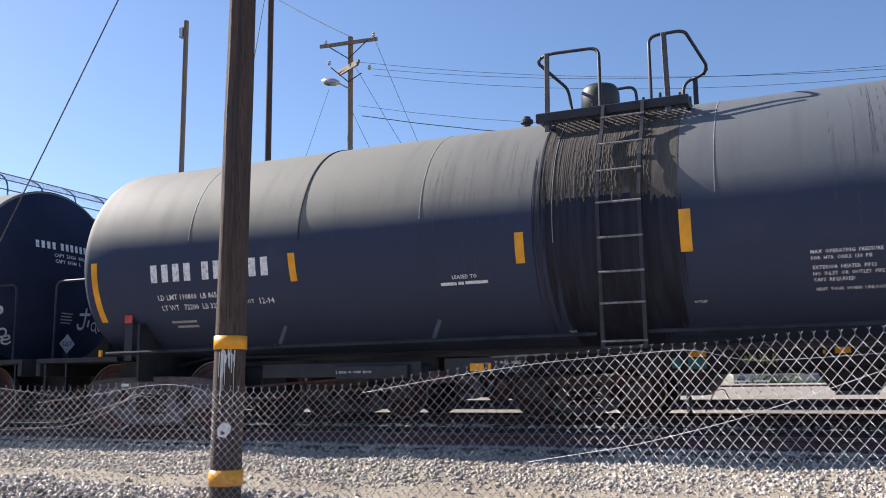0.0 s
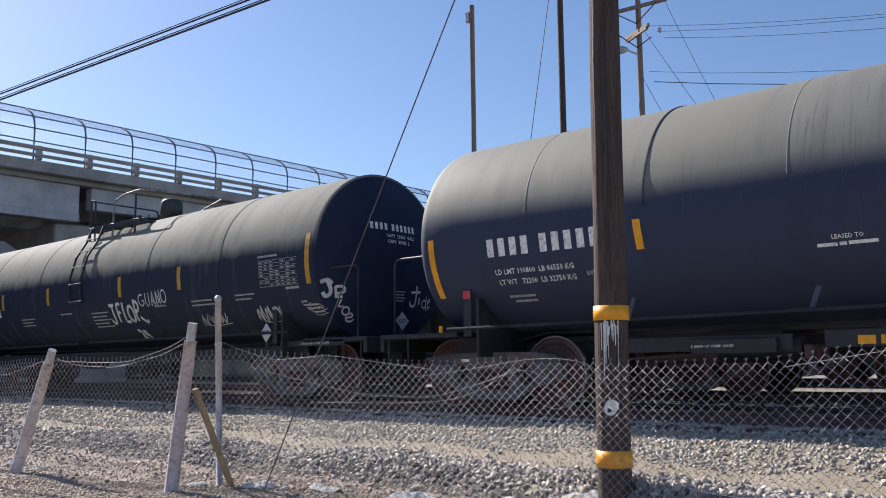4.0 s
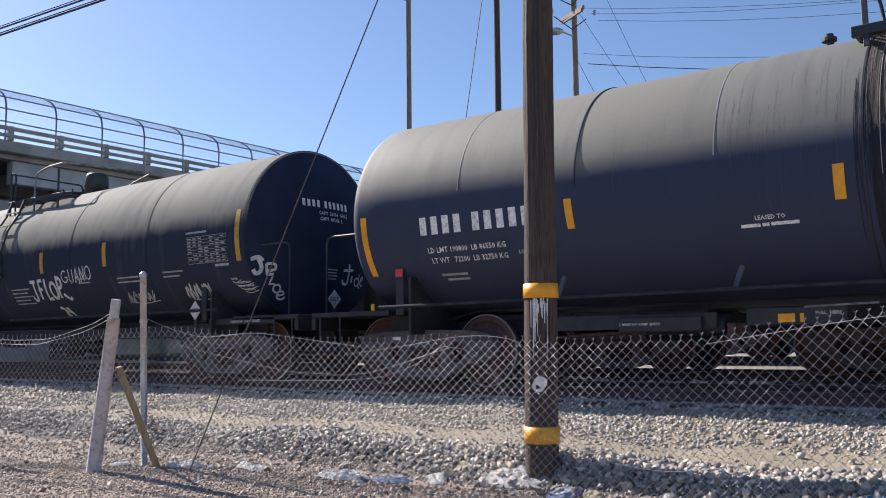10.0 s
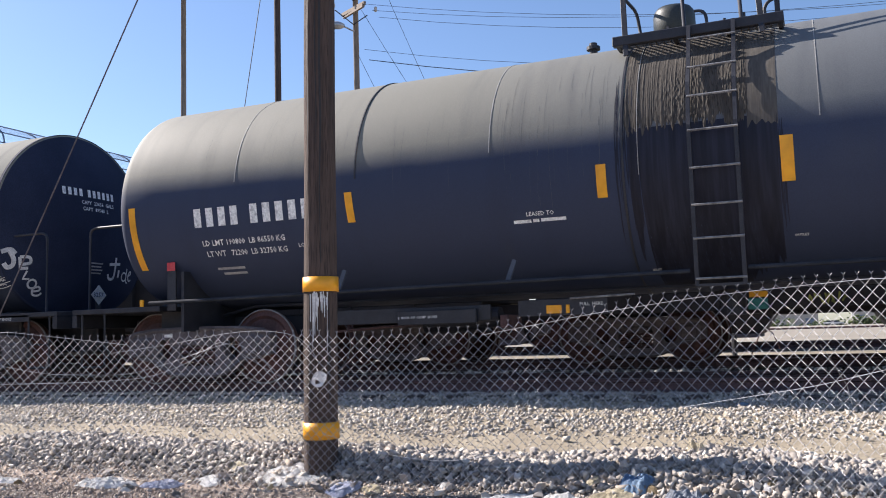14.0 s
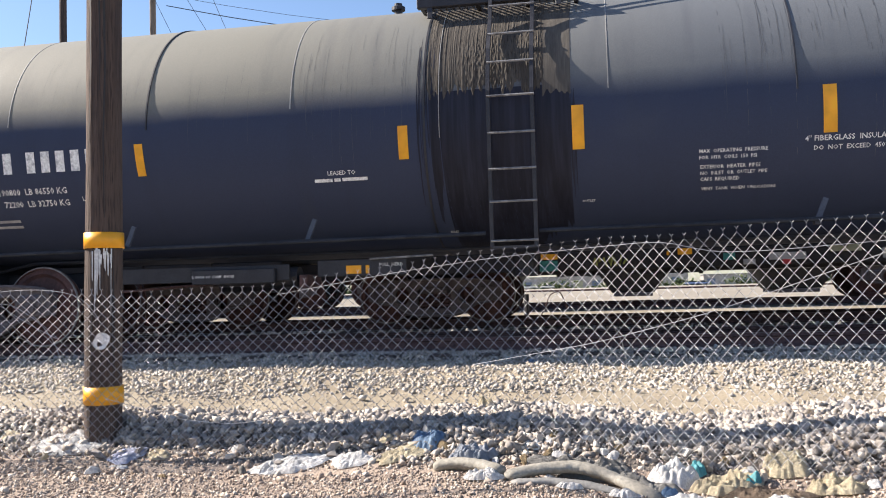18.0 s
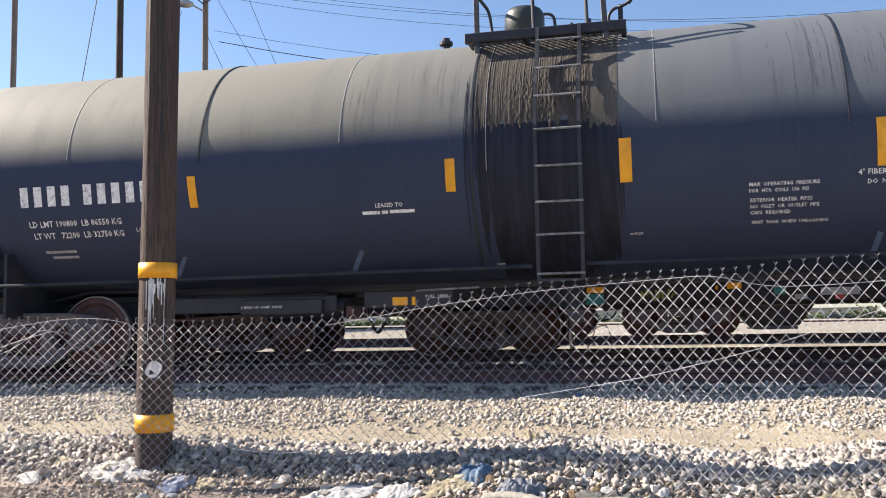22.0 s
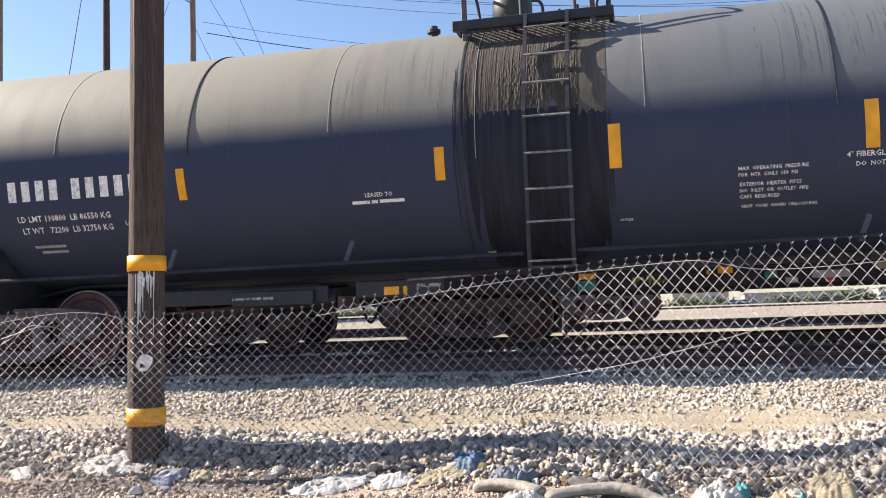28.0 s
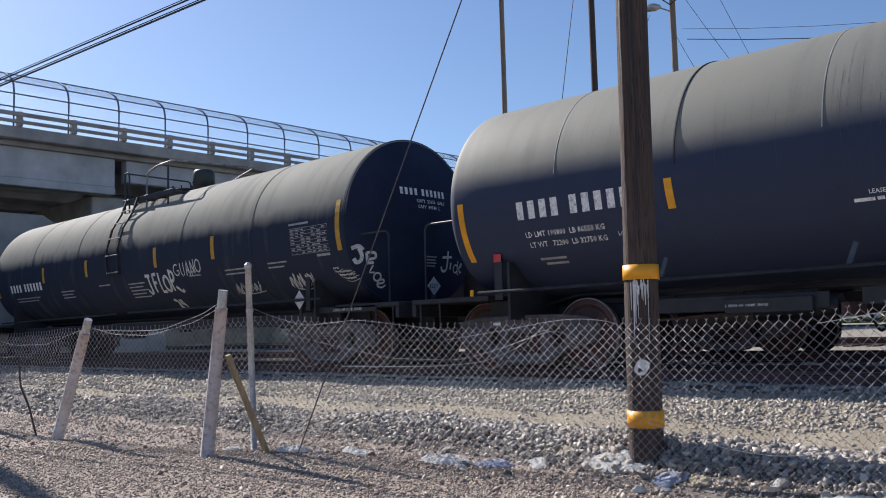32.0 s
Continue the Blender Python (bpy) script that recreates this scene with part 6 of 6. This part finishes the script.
edge = lambda lo, hi, w: (lambda x, y: np.clip((y + toe(x) - lo + 0.10 * np.sin(x * 2.3)) / w, 0, 1) * np.clip((hi - y + 0.10 * np.sin(x * 1.7 + 2)) / w, 0, 1))
berm = np.concatenate([spread(44000, -14, 3, 5.2, 7.3, 0.011, 0.029, 11, thin=edge(5.82, 7.0, 0.2)), spread(15000, -8, 3, 5.2, 7.0, 0.015, 0.037, 12, sink=-0.05, thin=edge(5.9, 6.8, 0.2)), spread(3600, -30, -13, 5.7, 7.4, 0.02, 0.05, 13)])
scatter("rock_berm", "loose grey and tan crushed rock ridge along the fence", berm, M_STONE, 21)
should = np.concatenate([spread(46000, -16, 4, 7.9, 10.15, 0.010, 0.029, 14, thin=lambda x, y: np.clip((y - 8.02 + 0.12 * np.sin(x * 2.3)) / 0.3, 0, 1) * (0.55 + 0.45 * np.sin(x * 1.1 + 5 * y) ** 2)), spread(9000, -40, -15, 7.9, 10.0, 0.02, 0.045, 15), spread(2500, -12, 6, 12.2, 14.5, 0.02, 0.035, 16, sink=0.6), spread(2500, -12, 12, 14.5, 18.5, 0.025, 0.045, 17)])
scatter("track_ballast", "grey crushed-stone ballast shoulder of the track", should, M_BALLAST, 22)
strip = np.concatenate([spread(17000, -22, 5, 6.85, 8.3, 0.004, 0.013, 18), spread(420, -16, 5, 6.9, 8.2, 0.014, 0.04, 19)])
scatter("scattered_stones", "few small stones scattered on the dirt strip", strip, M_BALLAST, 23)
near = np.concatenate([spread(60000, -9.5, 1.5, 4.2, 5.95, 0.004, 0.013, 24), spread(9000, -16, -9, 3.0, 5.6, 0.005, 0.014, 27), spread(30000, -10.5, -2.5, 2.6, 4.3, 0.004, 0.012, 28), spread(1600, -14, 2, 3.6, 6.0, 0.012, 0.028, 25), spread(2600, -14, 2, 5.2, 6.0, 0.010, 0.026, 26)])
scatter("brown_pebbles", "small brown pebbles on the near dirt", near, M_PEBBLE, 24)


def grass_tufts():
    """Thin green blades along the dirt strip."""
    rnd = random.Random(19)
    bm = bmesh.new()
    for k in range(240):
        x, y = rnd.gauss(-3.6, 0.9), rnd.gauss(7.25, 0.16)
        z, h, a = ground_at(x, y), rnd.uniform(0.02, 0.06), rnd.uniform(0, 6.3)
        dx, dy, lx, ly = 0.003 * math.cos(a), 0.003 * math.sin(a), rnd.uniform(-0.03, 0.03), rnd.uniform(-0.03, 0.03)
        bm.faces.new([bm.verts.new(p) for p in ((x - dx, y - dy, z), (x + dx, y + dy, z), (x + lx, y + ly, z + h))])
    o = part("grass_tufts", bm, M_LEAF)
    tagged(o, "few thin green grass blades on the dirt strip", "grass", kind="stuff")


grass_tufts()


def big_stones():
    """The ridge's larger stones, each an object of its own."""
    ridge = thing("stone_row", "larger loose stones along the foot of the ridge", "stones")
    shapes, f = rock_shapes(10, 77)
    ms = []
    for s in shapes:
        me = bpy.data.meshes.new("stone")
        me.from_pydata(s.tolist(), [], f.tolist())
        me.materials.append(M_STONE_P)
        ms.append(me)
    rnd = random.Random(8)
    for k in range(290):
        x = rnd.uniform(-8.5, 1.6)
        y = rnd.choice((rnd.uniform(5.8, 6.2), rnd.uniform(5.9, 6.8), rnd.uniform(5.9, 6.5)))
        y -= float(toe(x)) * max(0.0, min(1.0, (6.5 - y) / 0.4))
        s = rnd.uniform(0.024, 0.042)
        share("stone", rnd.choice(ms), ridge, Matrix.Translation((x, y, ground_at(x, y) + s * 0.7)) @ Euler((rnd.uniform(-0.6, 0.6), rnd.uniform(-0.6, 0.6), rnd.uniform(0, 6.3))).to_matrix().to_4x4() @ Matrix.Diagonal((s, s, s * rnd.uniform(0.8, 1.1), 1)))


big_stones()


# ---- rubbish along the fence ----
def crumpled(name, label, x, y, w, d, h, mt, seed, rz=0.0, cat="rubbish", nx_=22, ny_=14):
    """A crumpled sheet or sack: an uneven outline, folds, some thickness."""
    rnd = random.Random(seed)
    bm = bmesh.new()
    grid = []
    ox, oy = rnd.uniform(0, 50), rnd.uniform(0, 50)
    for j in range(ny_ + 1):
        row = []
        for i in range(nx_ + 1):
            u, v = i / nx_ * 2 - 1, j / ny_ * 2 - 1
            ang = math.atan2(v, u)
            out = 0.82 + 0.22 * noise.noise((math.cos(ang) * 1.6 + ox, math.sin(ang) * 1.6 + oy, 0)) + 0.1 * noise.noise((math.cos(ang) * 5 + ox, math.sin(ang) * 5, 3))
            k = max(abs(u), abs(v))
            rad = math.hypot(u, v) or 1
            px_, py_ = u / rad * k * out * w / 2, v / rad * k * out * d / 2
            fold = abs(noise.noise((px_ * 11 + ox, py_ * 14 + oy, 1))) * 0.9 + abs(noise.noise((px_ * 29 + ox, py_ * 31 + oy, 5))) * 0.45
            hump = 0.5 + 0.5 * noise.noise((px_ * 5 + ox, py_ * 6 + oy, 8))
            z = h * (1 - k ** 5) * (0.10 + 0.50 * hump * hump + 0.55 * fold)
            c, s = math.cos(rz), math.sin(rz)
            X, Y = x + c * px_ - s * py_, y + s * px_ + c * py_
            row.append(bm.verts.new((X - x, Y - y, ground_at(X, Y) - ground_at(x, y) + z + 0.012)))
        grid.append(row)
    for j in range(ny_):
        for i in range(nx_):
            bm.faces.new((grid[j][i], grid[j][i + 1], grid[j + 1][i + 1], grid[j + 1][i]))
    bmesh.ops.solidify(bm, geom=bm.faces[:], thickness=0.004)
    o = part(name, bm, mt)
    o.matrix_world = pose(x, y, ground_at(x, y))
    return tagged(o, label, cat, group="rubbish along the fence")


M_SLATE = mottled("slate_plastic", (0.26, 0.29, 0.35), (0.38, 0.41, 0.46), scale=6, fine=50, rough=0.6, relief=0.2)
M_EARTH = mottled("earthy_cloth", (0.17, 0.125, 0.09), (0.30, 0.23, 0.17), scale=9, fine=60, rough=0.9, relief=0.4)
WS, BS, TS = "crumpled dirty white woven plastic sack", "crumpled pale blue plastic bag", "crumpled tan cloth rag on the ground"
GS, CS = "torn grey tarpaulin scrap", "torn turquoise plastic scrap"
CP = "crumpled clear plastic sheet by the fence"
HEAPS = [(-1.85, 9.15, 0.16, 0.10, 0.06, M_TARP_BLUE, "torn blue plastic scrap"), (-4.80, 5.92, 0.66, 0.30, 0.06, M_SACK, WS), (-4.27, 5.80, 0.30, 0.22, 0.05, M_SACK_BLUE, BS), (-4.05, 5.80, 0.20, 0.14, 0.05, M_SACK_TAN, TS), (-3.06, 5.62, 0.60, 0.26, 0.07, M_SACK, WS), (-2.66, 5.62, 0.36, 0.20, 0.07, M_SACK, WS), (-2.34, 5.62, 0.40, 0.20, 0.06, M_SACK_TAN, TS),
         (-6.25, 5.60, 0.60, 0.40, 0.09, M_SACK, WS), (-5.80, 5.70, 0.40, 0.24, 0.06, M_SACK_BLUE, BS), (-5.45, 5.82, 0.3, 0.16, 0.05, M_SACK, WS), (-5.3, 6.0, 0.3, 0.12, 0.05, M_SACK_TAN, TS), (-7.75, 5.15, 0.48, 0.26, 0.08, M_SACK, WS), (-7.15, 5.42, 0.5, 0.22, 0.06, M_SACK, WS), (-8.5, 5.0, 0.3, 0.2, 0.05, M_SACK, WS),
         (-2.20, 5.72, 0.28, 0.22, 0.12, M_TARP_BLUE, "torn blue tarpaulin scrap on the stones"), (-1.90, 5.50, 0.34, 0.22, 0.16, M_SLATE, "folded blue-grey plastic sheet on the stones"), (-1.77, 5.18, 0.27, 0.16, 0.09, M_SACK, WS), (-1.22, 5.36, 0.86, 0.22, 0.13, M_TARP, "grey tarpaulin heaped behind the cloth roll"), (-0.92, 5.22, 0.46, 0.24, 0.11, M_TARP, GS),
         (-0.75, 5.36, 0.36, 0.26, 0.17, M_SACK, WS), (-0.62, 5.42, 0.12, 0.10, 0.14, M_CYAN, CS), (-0.79, 5.08, 0.12, 0.08, 0.08, M_TARP_BLUE, "torn blue plastic scrap"), (-0.48, 5.26, 0.46, 0.26, 0.13, M_SACK_TAN, TS), (-0.36, 5.28, 0.13, 0.10, 0.12, M_CYAN, CS), (-0.30, 5.08, 0.56, 0.22, 0.10, M_EARTH, "brown earthy cloth heap"),
         (-0.15, 5.40, 0.30, 0.24, 0.15, M_SACK_TAN, TS), (0.03, 5.12, 0.36, 0.20, 0.13, M_SACK_TAN, TS), (-0.62, 4.96, 0.46, 0.20, 0.09, M_SACK, CP), (-0.28, 4.86, 0.42, 0.20, 0.09, M_SACK, CP), (-1.02, 5.00, 0.20, 0.12, 0.06, M_SACK, WS), (-1.30, 5.06, 0.16, 0.10, 0.05, M_SACK, WS), (0.75, 5.2, 0.5, 0.3, 0.12, M_SACK, WS), (-11.9, 4.75, 0.4, 0.2, 0.06, M_SACK, WS), (-11.2, 4.7, 0.3, 0.2, 0.05, M_SACK, WS), (-1.92, 6.42, 0.17, 0.13, 0.16, M_SACK_TAN, TS)]
for k, (x, y, w, d, h, mt, lab) in enumerate(HEAPS):
    crumpled("plastic_sack" if "sack" in lab else "rubbish_scrap", lab, x, y, w, d, h, mt, 100 + k, random.uniform(-0.4, 0.4), nx_=34, ny_=22)

rnd = random.Random(66)
for k in range(46):
    x = rnd.choice((rnd.uniform(-7.5, 0.6), rnd.uniform(-2.2, 0.4)))
    y = fence_at(x_to_run(x))[1] + rnd.uniform(-0.35, 0.08)
    w = rnd.uniform(0.05, 0.15)
    mt, lab = rnd.choice(((M_SACK, "small scrap of white plastic"), (M_SACK, "small scrap of white plastic"), (M_SACK_TAN, "small scrap of tan paper"), (M_TARP, "small scrap of grey plastic"), (M_PLANK, "small brown cardboard scrap")))
    crumpled("litter_scrap", lab, x, y, w, w * rnd.uniform(0.4, 0.9), rnd.uniform(0.03, 0.08), mt, 300 + k, rnd.uniform(-1.5, 1.5), nx_=9, ny_=7)


def tarp_roll(pts, r, label, mt, seed):
    """A rolled cloth: a slightly lumpy tube."""
    bm = bmesh.new()
    pts = [Vector((x, y, z + ground_at(x, y))) for x, y, z in pts]
    pts = bent(pts, 0.07, 3)
    pts = [p + (q - p) * k / 4 for p, q in zip(pts, pts[1:]) for k in range(4)] + [pts[-1]]
    rings = []
    for k, p in enumerate(pts):
        d = (pts[min(k + 1, len(pts) - 1)] - pts[max(k - 1, 0)]).normalized()
        a = d.cross(Vector((0, 0, 1))).normalized()
        b = Vector((0, 0, 1))
        end = 0.55 if k in (0, len(pts) - 1) else 1
        row = []
        for j in range(20):
            t = 2 * math.pi * j / 20
            rr = r * end * (0.95 + 0.05 * math.sin(2 * t + k * 0.12 + seed) + 0.22 * abs(noise.noise((k * 0.16, math.cos(t) * 1.5, math.sin(t) * 1.5 + seed))) + 0.07 * noise.noise((k * 0.9, math.cos(t) * 3, math.sin(t) * 3 + seed)))
            row.append(bm.verts.new(p + a * math.cos(t) * rr * 1.25 + b * (math.sin(t) * rr * 0.9)))
        rings.append(row)
    for q, s in zip(rings, rings[1:]):
        for j in range(20):
            bm.faces.new((q[j], q[(j + 1) % 20], s[(j + 1) % 20], s[j]))
    bm.faces.new(rings[0][::-1])
    bm.faces.new(rings[-1])
    o = part("rolled_cloth", bm, mt, smooth=True)
    return tagged(o, label, "cloth roll", group="rubbish along the fence")


tarp_roll([(-1.66, 5.20, 0.02), (-1.50, 5.26, 0.05), (-1.28, 5.30, 0.075), (-1.10, 5.25, 0.055), (-0.97, 5.15, 0.03), (-0.84, 5.04, 0.0)], 0.036, "pale rolled cloth sock lying along the fence", M_TARP_TAN, 1.0)
tarp_roll([(-2.10, 5.42, 0.03), (-1.95, 5.40, 0.05), (-1.80, 5.34, 0.045), (-1.68, 5.24, 0.03)], 0.038, "pale rolled cloth sock lying along the fence", M_TARP_TAN, 4.0)
tarp_roll([(-1.62, 5.12, 0.0), (-1.40, 5.15, 0.015), (-1.20, 5.12, 0.015), (-1.02, 5.06, 0.0)], 0.026, "thin grey cloth roll half buried in dirt", M_TARP, 7.0)


# ---- far off: parked vehicles, bushes ----
def parked_car(paint):
    c = thing("parked_car", "distant parked car on pale ground", "car", group="distant parked cars")
    part("body", B(-2.2, 2.2, -0.85, 0.85, 0.35, 0.95, 0.12), paint, c)
    bm = bmesh.new()
    v = [bm.verts.new(p) for p in ((-1.5, -0.75, 0.95), (1.2, -0.75, 0.95), (1.2, 0.75, 0.95), (-1.5, 0.75, 0.95), (-1.0, -0.62, 1.45), (0.6, -0.62, 1.45), (0.6, 0.62, 1.45), (-1.0, 0.62, 1.45))]
    for q in ((0, 1, 5, 4), (1, 2, 6, 5), (2, 3, 7, 6), (3, 0, 4, 7), (4, 5, 6, 7)):
        bm.faces.new([v[k] for k in q])
    part("cabin", bm, M_GLASS, c)
    for x in (-1.35, 1.35):
        for y in (-0.8, 0.8):
            part("wheel", T([(x, y - 0.09, 0.32), (x, y + 0.09, 0.32)], 0.32, 14), M_CABLE, c)
    return c


r = random.Random(31)
base_cars = [parked_car(mt) for mt in (M_OFFWHITE, M_GALV, M_CARBLUE, M_CARDARK)]
for k, c in enumerate(base_cars):
    c.matrix_world = pose(-26 + 27 * k, 288, 0.5)
for k in range(14):
    copy_thing(base_cars[k % 4], pose(-190 + 21.4 * k + r.uniform(-3, 3), r.choice((270, 292, 306)), 0.5, 0, 0, r.choice((0, 180))))


def bushes():
    rnd = np.random.RandomState(41)
    n = 9000
    cx = rnd.uniform(-330, 260, 90)
    k = rnd.randint(0, 90, n)
    x = cx[k] + rnd.normal(0, 3.2, n)
    y = 345 + rnd.normal(0, 0.8, n)
    z = 0.5 + np.abs(rnd.normal(0, 1.1, n)) * (0.5 + (k % 5) * 0.28)
    scatter("bushes", "distant low green bushes behind the pale ground", np.stack([x, y, z, rnd.uniform(0.25, 0.6, n)], -1), M_LEAF, 43)["category"] = "bushes"


bushes()

tagged(part("kerb", B(-200, 200, 115, 115.6, 0.45, 0.72, 0.03), M_RUST), "low dark kerb across the distant pale ground", "kerb", kind="structure")

def far_shed(w, h):
    """A low distant building with a flat roof, doors and a dark base line."""
    b = thing("distant_shed", "low pale industrial building far behind the tracks", "building", group="distant low buildings")
    part("wall", B(-w / 2, w / 2, 0, 12, 0, h, 0.05), M_CONC, b)
    part("roof", B(-w / 2 - 0.4, w / 2 + 0.4, -0.4, 12.4, h, h + 0.35, 0.03), M_HOPPER, b)
    k = -w / 2 + 3
    while k < w / 2 - 2:
        part("roller_door", B(k - 1.6, k + 1.6, -0.06, 0.02, 0, h * 0.62), M_OLIVE_W if int(k) % 2 else M_FENCE_BLUE, b)
        k += 7
    return b


SHEDS = [far_shed(34, 4.6), far_shed(22, 5.6), far_shed(46, 3.9)]
for k, c in enumerate(SHEDS):
    c.matrix_world = pose(-20 + 40 * k, 372, 0.5)
for k in range(9):
    copy_thing(SHEDS[k % 3], pose((-330, -280, -232, -180, -128, -72, 104, 152, 205)[k], 372 + 6 * (k % 2), 0.5))

# switch stand between the tracks
sw = thing("switch_stand", "small switch stand with a bent yellow handle between tracks", "switch stand")
part("base", B(-2.9, -2.3, 18.55, 18.95, 0.38, 0.50, 0.02), M_RUST, sw)
part("stem", T([(-2.75, 18.75, 0.45), (-2.75, 18.75, 0.95)], 0.055, 8), M_BLACK, sw)
part("handle", T(bent([(-2.45, 18.75, 0.5), (-2.25, 18.75, 0.95), (-2.05, 18.75, 1.0), (-1.9, 18.75, 0.62)], 0.08, 3), 0.012, 6), M_RUST, sw)


# ---- what moves: the far train rolls off to +x, its axles turn ----
def shift(t):
    return float(np.interp(t, [0, 12, 13, 14.5, 15, 15.5, 16.5, 18, 19, 20, 21.5, 23, 24.5, 26, 28, 30, 32], [-0.95, -0.95, -0.88, -0.41, -0.2, 0.0, 0.62, 1.89, 3.02, 4.31, 6.67, 9.42, 12.6, 16.2, 21.4, 27.0, 33.0]))


def motions():
    times = [0.0, 11.0, 12.0] + [12.5 + 0.5 * k for k in range(9)] + [17.0 + 0.2 * k for k in range(76)]
    for car, axles in ROLLING:
        walk(car, [(t, pose(shift(t), TRACKS[2], 0)) for t in times])
        for ax, x in axles:
            walk(ax, [(t, pose(x, 0, RAIL_Z + LIFT[2] + 0.457, 0, math.degrees(shift(t) / 0.457), 0)) for t in times])


bpy.data.batch_remove([o for o in (TRUCK, *TRUCK.children_recursive)])


motions()
